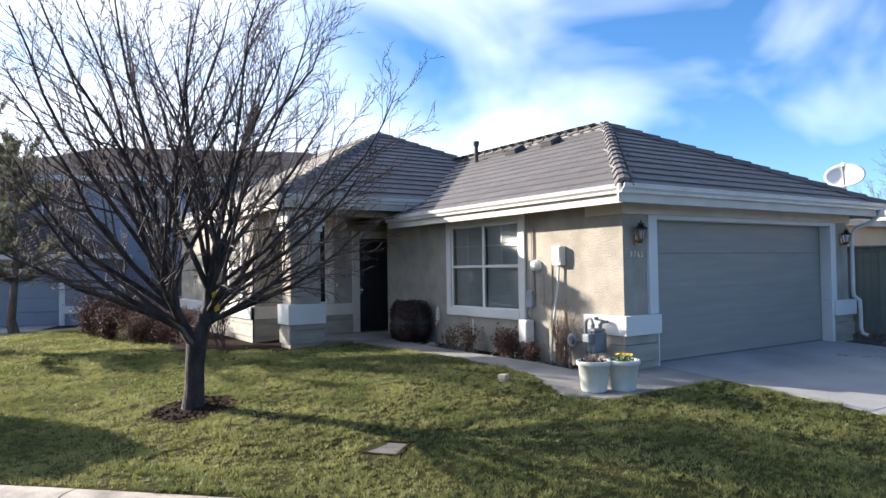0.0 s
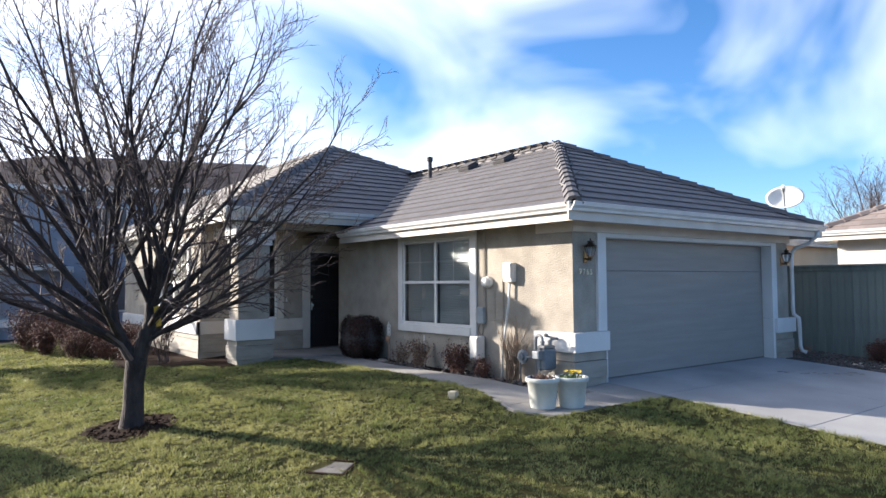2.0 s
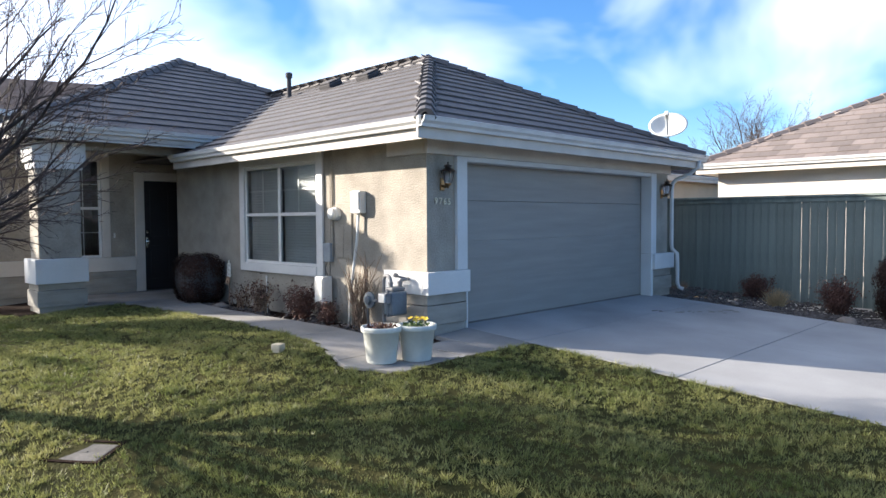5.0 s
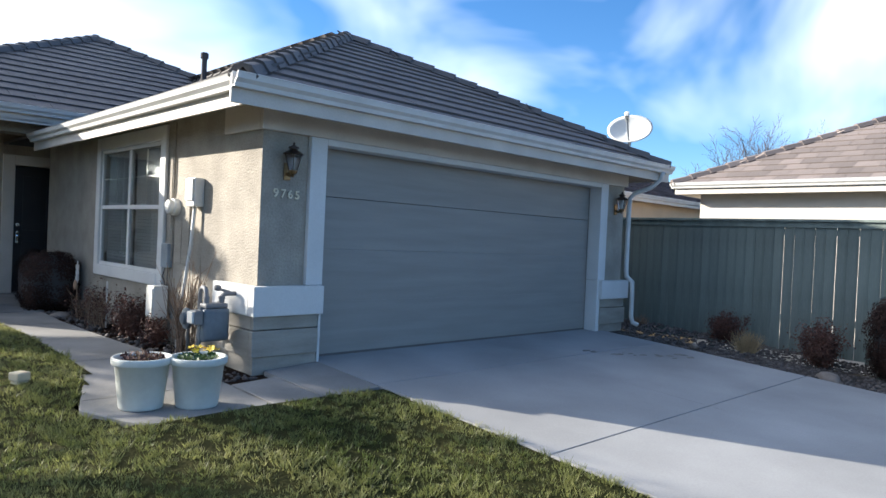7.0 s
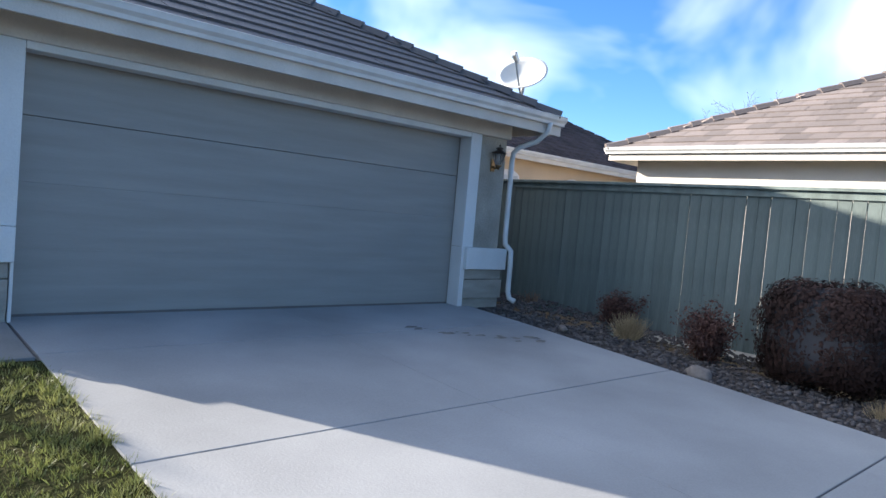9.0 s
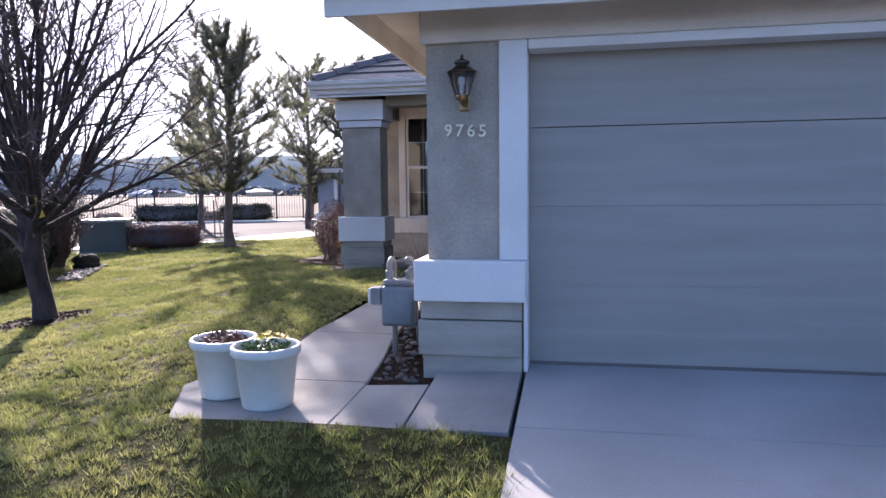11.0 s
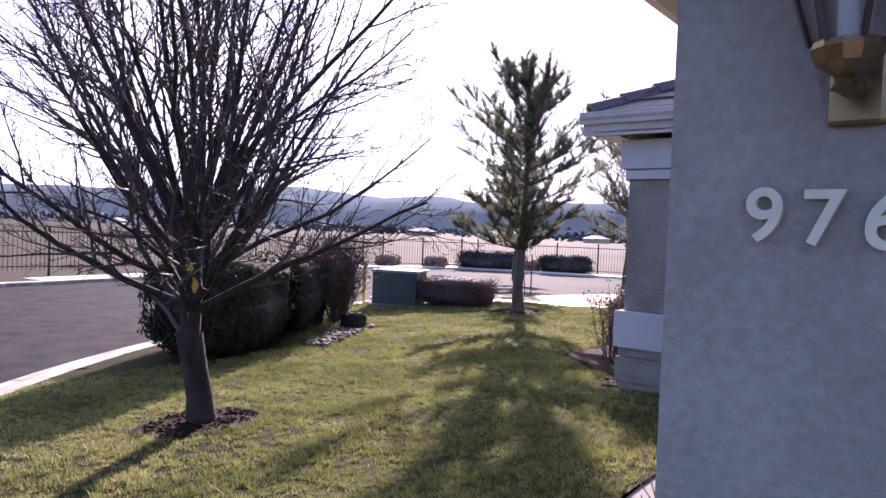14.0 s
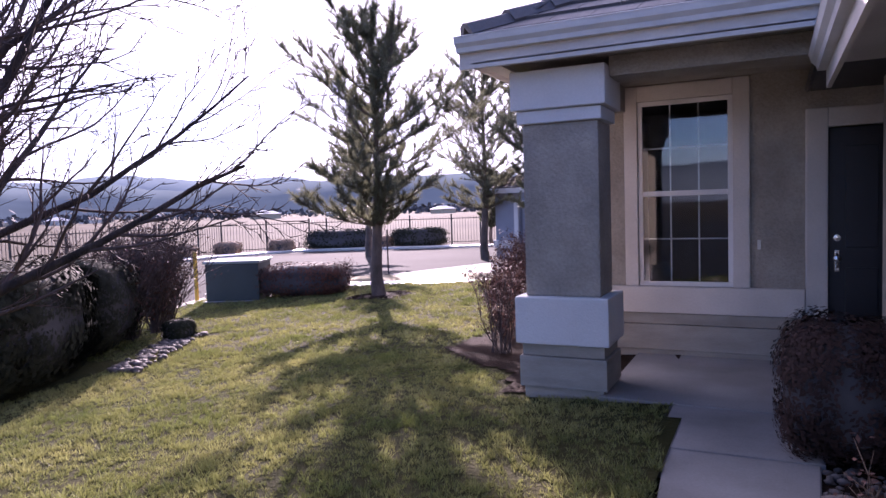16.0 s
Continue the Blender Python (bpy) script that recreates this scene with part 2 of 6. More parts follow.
# ---- mesh helpers ----
def thing(name, x=0, y=0, z=0, rz=0, label="", category="", group="", kind=""):
    ob = new(name)
    ob.matrix_world = pose(x, y, z, 0, 0, rz)
    ob.empty_display_size = 0.1
    return tagged(ob, label, category, group, kind)


def finish(bm, name, material, smooth=False):
    me = bpy.data.meshes.new(name)
    bmesh.ops.recalc_face_normals(bm, faces=bm.faces)
    bm.to_mesh(me)
    bm.free()
    me.materials.append(material)
    if smooth:
        me.polygons.foreach_set("use_smooth", [True] * len(me.polygons))
    return me


def part(name, bm, material, parent=None, label="", smooth=False, m=None):
    ob = new(name, finish(bm, name, material, smooth))
    if parent is not None:
        ob.parent = parent
    if m is not None:
        ob.matrix_basis = m
    return tagged(ob, label)


def box(bm, x0, x1, y0, y1, z0, z1, bevel=0.0, m=None):
    """A box, slightly rounded where bevel is given."""
    vs = [bm.verts.new((x, y, z)) for x in (x0, x1) for y in (y0, y1) for z in (z0, z1)]
    fs = [bm.faces.new([vs[i] for i in q]) for q in ((0, 1, 3, 2), (4, 6, 7, 5), (0, 4, 5, 1), (2, 3, 7, 6), (0, 2, 6, 4), (1, 5, 7, 3))]
    if bevel:
        es = list({e for f in fs for e in f.edges})
        r = bmesh.ops.bevel(bm, geom=es, offset=bevel, segments=2, affect="EDGES", profile=0.6)
        vs = list({v for f in r["faces"] for v in f.verts} | {v for v in vs if v.is_valid})
    if m is not None:
        bmesh.ops.transform(bm, matrix=m, verts=[v for v in vs if v.is_valid])
    return vs


def boxes(*rows, bevel=0.0):
    bm = bmesh.new()
    for r in rows:
        box(bm, *r, bevel=bevel)
    return bm


def prism(bm, pts, z0, z1):
    """A flat polygon pulled up from z0 to z1; z0 and z1 may be functions of x, y."""
    f0 = z0 if callable(z0) else (lambda x, y: z0)
    f1 = z1 if callable(z1) else (lambda x, y: z1)
    a = [bm.verts.new((x, y, f0(x, y))) for x, y in pts]
    b = [bm.verts.new((x, y, f1(x, y))) for x, y in pts]
    bm.faces.new(a[::-1])
    bm.faces.new(b)
    for i in range(len(pts)):
        j = (i + 1) % len(pts)
        bm.faces.new((a[i], a[j], b[j], b[i]))


def lathe(bm, profile, seg=20, m=None, close=True):
    """Rings of (radius, z) turned about z."""
    rings = []
    for r, z in profile:
        rings.append([bm.verts.new((r * math.cos(2 * math.pi * i / seg), r * math.sin(2 * math.pi * i / seg), z)) for i in range(seg)])
    for a, b in zip(rings, rings[1:]):
        for i in range(seg):
            j = (i + 1) % seg
            bm.faces.new((a[i], a[j], b[j], b[i]))
    if close:
        bm.faces.new(rings[0][::-1])
        bm.faces.new(rings[-1])
    vs = [v for r in rings for v in r]
    if m is not None:
        bmesh.ops.transform(bm, matrix=m, verts=vs)
    return vs


def tube(bm, pts, radii, seg=8, cap=True):
    """A tube along points."""
    if not hasattr(radii, "__len__"):
        radii = [radii] * len(pts)
    pts = [Vector(p) for p in pts]
    rings = []
    side = None
    for i, p in enumerate(pts):
        d = (pts[min(i + 1, len(pts) - 1)] - pts[max(i - 1, 0)]).normalized()
        if side is None:
            side = d.orthogonal().normalized()
        side = (side - d * side.dot(d)).normalized()
        up = d.cross(side)
        rings.append([bm.verts.new(p + radii[i] * (math.cos(2 * math.pi * k / seg) * side + math.sin(2 * math.pi * k / seg) * up)) for k in range(seg)])
    for a, b in zip(rings, rings[1:]):
        for k in range(seg):
            j = (k + 1) % seg
            bm.faces.new((a[k], a[j], b[j], b[k]))
    if cap:
        bm.faces.new(rings[0][::-1])
        bm.faces.new(rings[-1])


def mesh_arrays(name, verts, faces, material, parent=None, label="", smooth=False):
    """One mesh from numpy arrays: verts n x 3, faces m x k."""
    me = bpy.data.meshes.new(name)
    verts = np.asarray(verts, dtype=np.float32)
    faces = np.asarray(faces, dtype=np.int32)
    k = faces.shape[1]
    me.vertices.add(len(verts))
    me.vertices.foreach_set("co", verts.ravel())
    me.loops.add(faces.size)
    me.loops.foreach_set("vertex_index", faces.ravel())
    me.polygons.add(len(faces))
    me.polygons.foreach_set("loop_start", np.arange(0, faces.size, k, dtype=np.int32))
    me.polygons.foreach_set("loop_total", np.full(len(faces), k, dtype=np.int32))
    me.update(calc_edges=True)
    if smooth:
        me.polygons.foreach_set("use_smooth", np.ones(len(faces), dtype=bool))
    me.materials.append(material)
    ob = new(name, me)
    if parent is not None:
        ob.parent = parent
    return tagged(ob, label)


rng = np.random.default_rng(7)


# ---- ground ----
# the kerb's back edge, from the driveway round the bend to the far corner
def kerb_point(u):
    """The back of the kerb as a smooth line, u from 0 to 1."""
    p = [Vector(q) for q in ((2.2, -8.6), (0.2, -6.45), (-2.32, -3.9), (-4.6, -1.8), (-6.6, 0.2), (-8.2, 1.85), (-9.5, 3.6), (-10.6, 5.6), (-11.6, 8.2), (-12.6, 11.2), (-13.6, 14.2))]
    n = len(p) - 1
    f = min(u * n, n - 1e-6)
    i = int(f)
    t = f - i
    a, b, c, d = p[max(i - 1, 0)], p[i], p[i + 1], p[min(i + 2, n)]
    return 0.5 * (2 * b + (c - a) * t + (2 * a - 5 * b + 4 * c - d) * t * t + (3 * b - a - 3 * c + d) * t ** 3)


KERB_LINE = [kerb_point(i / 90) for i in range(91)]
ROAD_Z = -0.562


def lawn_z(x, y):
    """Height of the lawn: level by the house, falling towards the street."""
    dx = max(-1.45 - x, 0.0) if y > 0.2 else max(-1.25 - x, 0.0)
    dx = min(dx, 30)
    dy = max(-1.15 - y, 0.0)
    d = math.hypot(dx, dy)
    k = np.interp(y, [-0.5, 2.5, 8.0, 14.0], [0.128, 0.082, 0.055, 0.045])
    z = 0.015 + fall(y) - k * d
    if x > -4 and y < -0.8:
        z = max(z, drive_z(x, y) - 0.012 - 0.10 * max(0.66 - x, 0))
    return max(z, -0.47)


def fall(y):
    """How far the ground beside the walk drops towards the street."""
    return -0.10 * min(1.0, max(0.0, (1.2 - y) / 1.9))


def walk_z(x, y):
    """Top of the front walk, meeting the driveway at its edge."""
    k = min(1.0, max(0.0, 0.65 - x))
    return 0.004 + (1 - k) * drive_z(x, y) + k * fall(y)


def drive_z(x, y):
    return -0.005 + 0.069 * min(y, 0.0)


bm = bmesh.new()
R = 4000
prev = [bm.verts.new((30 * math.cos(a) - 8, 30 * math.sin(a) + 5, -0.9)) for a in np.linspace(0, 2 * math.pi, 48, endpoint=False)]
bm.faces.new(prev)
for r, z in ((60, -0.72), (150, -0.8), (600, -1.5), (R, -4)):
    cur = [bm.verts.new((r * math.cos(a) - 8, r * math.sin(a) + 5, z)) for a in np.linspace(0, 2 * math.pi, 48, endpoint=False)]
    for i in range(48):
        j = (i + 1) % 48
        bm.faces.new((prev[i], prev[j], cur[j], cur[i]))
    prev = cur
tagged(part("ground", bm, FIELD), "flat ground of dry brown winter grass reaching the hills", "ground", kind="structure")

# the street that bends past the lawn, and the cross street
bm = bmesh.new()
prism(bm, [(-60, -60), (30, -60), (30, -6), (-2, -3), (-9, 4), (-12, 11), (-13, 18), (-20, 29), (-26, 27), (-23.6, 12), (-21.5, 4), (-21, -10), (-60, -40)], -0.9, ROAD_Z)
tagged(part("road", bm, ASPHALT), "dark grey asphalt street bending past the lawn", "road", kind="structure")
bm = bmesh.new()
prism(bm, [(-25, 25.5), (-12.6, 19.2), (8, 25), (30, 34), (30, 46), (4, 38.5), (-14, 33.8), (-24, 31.0)], -0.9, ROAD_Z + 0.004)
tagged(part("road_2", bm, mat("worn_asphalt", (0.047, 0.046, 0.046), 0.92, 0.3, 0.15, 60, 0.25, 0.3, spec=0.04)), "worn grey asphalt cross street beyond the lawn", "road", kind="structure")


def strip(line, offsets, material, name, label, category, closed=True):
    """A section (offset to the street side, z) swept along a plan line."""
    verts, faces = [], []
    m = len(offsets)
    for i, p in enumerate(line):
        d = (line[min(i + 1, len(line) - 1)] - line[max(i - 1, 0)]).normalized()
        nrm = Vector((-d.y, d.x))
        for o, z in offsets:
            q = p + nrm * o
            verts.append((q.x, q.y, z))
    for i in range(len(line) - 1):
        for k in range(m - 1):
            faces.append((i * m + k, i * m + k + 1, (i + 1) * m + k + 1, (i + 1) * m + k))
    return mesh_arrays(name, verts, faces, material)


# a rolled kerb, cast in lengths with joints
kerb = thing("kerb", label="pale rolled concrete kerb with cast joints beside the lawn", category="kerb", kind="structure")
SECTION = [(-0.02, -0.75), (-0.02, -0.492), (0.0, -0.487), (0.11, -0.485), (0.16, -0.489), (0.22, -0.502), (0.27, -0.515), (0.32, -0.530), (0.356, -0.5385), (0.356, -0.75)]
PAN = [(0.3585, -0.75), (0.3585, -0.539), (0.42, -0.545), (0.53, -0.547), (0.545, -0.552), (0.545, -0.75)]
cum = [0.0]
for a, b in zip(KERB_LINE, KERB_LINE[1:]):
    cum.append(cum[-1] + (b - a).length)


def along(s):
    i = int(np.searchsorted(cum, s, side="right")) - 1
    i = max(0, min(i, len(KERB_LINE) - 2))
    t = (s - cum[i]) / (cum[i + 1] - cum[i])
    return KERB_LINE[i].lerp(KERB_LINE[i + 1], t)


s0, n = 0.55, 0
while s0 < cum[-1] - 0.3:
    s1 = min(s0 + 3.05, cum[-1])
    line = [along(s0 + 0.008 + (s1 - s0 - 0.016) * i / 8) for i in range(9)]
    for shape, surface, name in ((SECTION, KERB, "kerb_stone"), (PAN, GUTTER_PAN, "gutter_pan")):
        ob = strip(line, shape, surface, name, "", "")
        ob.parent = kerb
    s0, n = s1, n + 1

# lawn: one sheet with its own blades
def kerb_side(px, py):
    """Signed distance behind the kerb for arrays of points."""
    best = np.full(px.shape, 1e9)
    sign = np.ones(px.shape)
    for a, b in zip(KERB_LINE, KERB_LINE[1:]):
        dx, dy = b.x - a.x, b.y - a.y
        L = dx * dx + dy * dy
        t = np.clip(((px - a.x) * dx + (py - a.y) * dy) / L, 0, 1)
        ex, ey = px - a.x - t * dx, py - a.y - t * dy
        d = np.hypot(ex, ey)
        s = np.where(dx * ey - dy * ex < 0, 1.0, -1.0)
        upd = d < best
        best = np.where(upd, d, best)
        sign = np.where(upd, s, sign)
    return best * sign


def kerb_near(x, y):
    """The nearest place on the back of the kerb."""
    best, at = 1e9, None
    q = Vector((x, y))
    for a, b in zip(KERB_LINE, KERB_LINE[1:]):
        d = b - a
        t = min(1, max(0, (q - a).dot(d) / d.length_squared))
        c = a + d * t
        if (c - q).length < best:
            best, at = (c - q).length, c
    return at


def walk_edge(y):
    """The lawn-side edge of the front walk."""
    return np.interp(y, [-1.2, -0.45, -0.1, 0.5, 1.4, 2.6, 3.8, 5.4, 5.7], [-1.30, -1.62, -1.50, -1.30, -1.22, -1.22, -1.30, -1.42, -1.45])


xs, ys = np.arange(-13.6, 1.4, 0.12), np.arange(-6.6, 17.5, 0.12)
gx, gy = np.meshgrid(xs, ys, indexing="ij")
gz = np.vectorize(lawn_z)(gx, gy)
side = kerb_side(gx, gy)
keep = (side > -0.16) & (gx < 0.78) & ((gy < -1.0) | (gx < walk_edge(gy) + 0.08) | (gx < -2.7)) & ((gy < 5.9) | (gx < -1.7))
keep &= ~((gy > 15.6 + 0.1 * (gx + 10)))
gz = gz + 0.012 * np.sin(gx * 2.1 + 0.6 * gy) * np.sin(gy * 1.7)
pull = np.clip(side / 0.5, 0, 1)
gz = np.where(gx > -9, -0.475 + (gz + 0.475) * (0.35 + 0.65 * pull), gz)
lx, ly = gx.copy(), gy.copy()
for i, j in zip(*np.nonzero((side < 0.03) & (side > -0.17) & keep)):
    c = kerb_near(gx[i, j], gy[i, j])
    lx[i, j], ly[i, j], gz[i, j] = c.x, c.y, -0.486
idx = np.arange(gx.size).reshape(gx.shape)
q = keep[:-1, :-1] & keep[1:, :-1] & keep[1:, 1:] & keep[:-1, 1:]
faces = np.stack([idx[:-1, :-1][q], idx[1:, :-1][q], idx[1:, 1:][q], idx[:-1, 1:][q]], axis=1)
lawn = mesh_arrays("lawn", np.stack([lx.ravel(), ly.ravel(), gz.ravel()], axis=1), faces, TURF, smooth=True)
tagged(lawn, "short winter lawn of green and straw grass sloping to the kerb", "lawn", kind="structure")
GRID_Z = gz


def ground_at(x, y):
    i = int(round((x - xs[0]) / 0.12))
    j = int(round((y - ys[0]) / 0.12))
    if 0 <= i < len(xs) and 0 <= j < len(ys):
        return float(GRID_Z[i, j])
    return lawn_z(x, y)

# ---- driveway and walk ----
PY0 = 7.61  # just inside the porch wall
drive = thing("driveway", label="pale concrete driveway sloping from the garage with saw joints", category="driveway", kind="structure")
bm = bmesh.new()
prism(bm, [(0.66, -9.5), (5.78, -9.5), (5.78, 0.16), (0.66, 0.16)], -0.9, lambda x, y: drive_z(x, y) - 0.03)
part("slab_base", bm, JOINT, drive)


def slab(parent, x0, x1, y0, y1, zf, gap=0.006, depth=0.08, material=CONCRETE, side=None):
    """One cast concrete field with eased edges."""
    bm = bmesh.new()
    g, e = gap, 0.004
    h, k = (gap, e) if side is None else (side, 0.0015)
    lo = [bm.verts.new((x, y, zf(x, y) - depth)) for x, y in ((x0 + h, y0 + g), (x1 - h, y0 + g), (x1 - h, y1 - g), (x0 + h, y1 - g))]
    mid = [bm.verts.new((v.co.x, v.co.y, zf(v.co.x, v.co.y) - e)) for v in lo]
    top = [bm.verts.new((x, y, zf(x, y))) for x, y in ((x0 + h + k, y0 + g + e), (x1 - h - k, y0 + g + e), (x1 - h - k, y1 - g - e), (x0 + h + k, y1 - g - e))]
    for a, b in ((lo, mid), (mid, top)):
        for i in range(4):
            j = (i + 1) % 4
            bm.faces.new((a[i], a[j], b[j], b[i]))
    bm.faces.new(top)
    return part("concrete_field", bm, material, parent)


for x0, x1 in ((0.67, 3.13), (3.13, 5.77)):
    for y0, y1 in ((-0.97, 0.15), (-2.9, -0.97), (-4.9, -2.9), (-6.9, -4.9), (-9.5, -6.9)):
        slab(drive, x0, x1, y0, y1, drive_z, gap=0.006, side=0.0015)

front_walk = thing("front_walk", label="pale concrete walk curving from the driveway to the porch", category="walkway", kind="structure")
for x0, x1 in ((0.06, 0.65), (-0.38, 0.06)):
    slab(front_walk, x0, x1, -1.06, -0.07 if x0 > 0 else -0.3, walk_z, gap=0.006, material=WALK)


def walk_field(y0, y1):
    """A cross field of the curving walk between two joints."""
    def right(y):
        return float(np.interp(y, [-1.2, -0.3, 0.3, 0.9, 2.6, 3.8, 5.0, 7.2], [-0.38, -0.38, -0.42, -0.50, -0.56, -0.58, -0.52, -0.50]))
    n = 8
    bm = bmesh.new()
    rows = []
    for i in range(n + 1):
        y = y0 + 0.006 + (y1 - y0 - 0.012) * i / n
        l, r = float(walk_edge(y)), right(y)
        z = walk_z((l + r) / 2, y)
        rows.append([bm.verts.new((x, y, zz)) for x, zz in ((l, z - 0.12), (l, z - 0.008), (l + 0.01, z), ((l + r) / 2, z), (r - 0.01, z), (r, z - 0.008), (r, z - 0.12))])
    for a, b in zip(rows, rows[1:]):
        for k in range(6):
            bm.faces.new((a[k], a[k + 1], b[k + 1], b[k]))
    for r in (rows[0], rows[-1]):
        bm.faces.new(r)
    return part("concrete_field", bm, WALK, front_walk)


bm = bmesh.new()
prism(bm, [(0.67, -1.05), (0.67, -0.1), (-0.45, -0.1), (-0.45, 4.9), (-1.2, 4.9), (-1.2, 1.0), (-1.28, -1.05)], -0.4, lambda x, y: walk_z(x, y) - 0.06)
part("slab_base", bm, JOINT, front_walk)
for y0, y1 in ((-1.06, -0.25), (-0.25, 1.0), (1.0, 2.3), (2.3, 3.6), (3.6, 4.9)):
    walk_field(y0, y1)
part("porch_slab", boxes((-1.46, -0.50, 4.905, 5.84, -0.2, 0.012), (-2.02, 0.70, 5.844, PY0 - 0.02, -0.2, 0.02), bevel=0.008), WALK, front_walk)

# ---- house ----
house = thing("house", label="single-storey taupe stucco house with hipped grey tile roof and attached garage", category="house")
W = 6.26
WT = 0.16
# garage front: wall with the door's opening, base, bands and trims
bm = bmesh.new()
for r in ((-0.035, W + 0.035, -0.05, -0.001, 2.185, 2.46), (-0.035, -0.001, 0.001, 0.70, 2.185, 2.46), (W + 0.001, W + 0.035, 0.001, 0.7, 2.185, 2.46)):
    box(bm, *r, bevel=0.012)
part("frieze", bm, FRIEZE, house, "beige stucco frieze under the eave")
part("door_trim", boxes((0.495, 0.684, -0.05, 0.155, 0.743, 2.183), (0.655, 0.684, -0.05, 0.155, -0.02, 0.741), bevel=0.01), STUCCO_WHITE, house)
part("door_trim", boxes((5.556, 5.745, -0.05, 0.155, 0.743, 2.183), (5.556, 5.64, -0.05, 0.155, -0.02, 0.741), bevel=0.01), STUCCO_WHITE, house)
part("door_trim", boxes((0.686, 5.554, -0.046, 0.155, 2.12, 2.184), bevel=0.01), STUCCO_WHITE, house)


def corner_base(x0, x1, y1, flip=False):
    """The pedestal at a garage corner: white band over stepped boards, wrapped round the side."""
    band = bmesh.new()
    box(band, x0 - (0.0 if flip else 0.085), x1 + (0.085 if flip else 0.0), -0.105, -0.001, 0.462, 0.74, bevel=0.012)
    if flip:
        box(band, x1 + 0.001, x1 + 0.085, 0.001, y1, 0.462, 0.74, bevel=0.012)
    else:
        box(band, x0 - 0.085, x0 - 0.001, 0.001, y1, 0.462, 0.74, bevel=0.012)
    part("base_band", band, STUCCO_WHITE, house, "white stucco band")
    for z0, z1, p in ((0.335, 0.458, 0.05), (0.085, 0.325, 0.066), (-0.25, 0.08, 0.04)):
        b = bmesh.new()
        a0, a1 = (x0 + 0.03, x1 + p) if flip else (x0 - p, x1 - 0.03)
        box(b, a0, a1, -p, -0.001, z0, z1, bevel=0.006)
        if flip:
            box(b, x1 + 0.001, x1 + p, 0.001, y1, z0, z1, bevel=0.006)
        else:
            box(b, x0 - p, x0 - 0.001, 0.001, y1, z0, z1, bevel=0.006)
        part("base_board", b, SIDING, house)


corner_base(0.0, 0.675, 0.72)
corner_base(5.60, W, 0.4, flip=True)

# garage side wall with the window's opening
WY0, WY1, WZ0, WZ1 = 2.25, 4.28, 0.70, 2.24


def wall_with_hole(plane, a0, a1, b0, b1, z0, z1, h0, h1, hz0, hz1):
    """One wall mesh with a rectangular opening. plane 'x': the wall runs along y; 'y': along x. b0 to b1 is its thickness."""
    bm = bmesh.new()
    us, zs = (a0, h0, h1, a1), (z0, hz0, hz1, z1)
    grid = {}
    for k, b in enumerate((b0, b1)):
        for i, u in enumerate(us):
            for j, z in enumerate(zs):
                grid[i, j, k] = bm.verts.new((b, u, z) if plane == "x" else (u, b, z))
    for k in (0, 1):
        for i in range(3):
            for j in range(3):
                if (i, j) != (1, 1):
                    bm.faces.new((grid[i, j, k], grid[i + 1, j, k], grid[i + 1, j + 1, k], grid[i, j + 1, k]))
    loops = [[(i, 0) for i in range(4)] + [(3, j) for j in (1, 2, 3)] + [(i, 3) for i in (2, 1, 0)] + [(0, j) for j in (2, 1)], [(1, 1), (2, 1), (2, 2), (1, 2)]]
    for lp in loops:
        for p, q in zip(lp, lp[1:] + lp[:1]):
            bm.faces.new((grid[*p, 0], grid[*q, 0], grid[*q, 1], grid[*p, 1]))
    return bm


part("garage_wall", wall_with_hole("y", 0, W, 0, WT, -0.25, 2.46, 0.68, 5.56, -0.2, 2.16), STUCCO, house)
part("side_wall", wall_with_hole("x", WT, 6.85, 0, WT, -0.25, 2.46, WY0, WY1, WZ0, WZ1), STUCCO, house)
part("side_wall", boxes((W - WT, W, WT, 14, -0.25, 2.46)), STUCCO, house)
part("return_wall", boxes((WT, 0.86, 6.69, 6.85, -0.1, 2.72), (0.70, 0.86, 6.85, PY0, -0.1, 2.72)), STUCCO, house)

# garage door of four steel sections
door = part("garage_door", boxes((0.67, 5.57, 0.205, 0.215, -0.02, 2.17)), DARK, house, "grey-green sectional garage door, closed")
for i in range(4):
    bm = bmesh.new()
    z0 = 0.012 + 0.54 * i
    box(bm, 0.684, 5.556, 0.158, 0.20, z0, z0 + (0.535 if i == 2 else 0.5395), bevel=0.005 if i > 1 else 0.0018)
    part("door_panel", bm, DOOR_GREY, door)
part("weather_strip", boxes((0.684, 5.556, 0.15, 0.19, -0.012, 0.014), bevel=0.004), DARK, door)


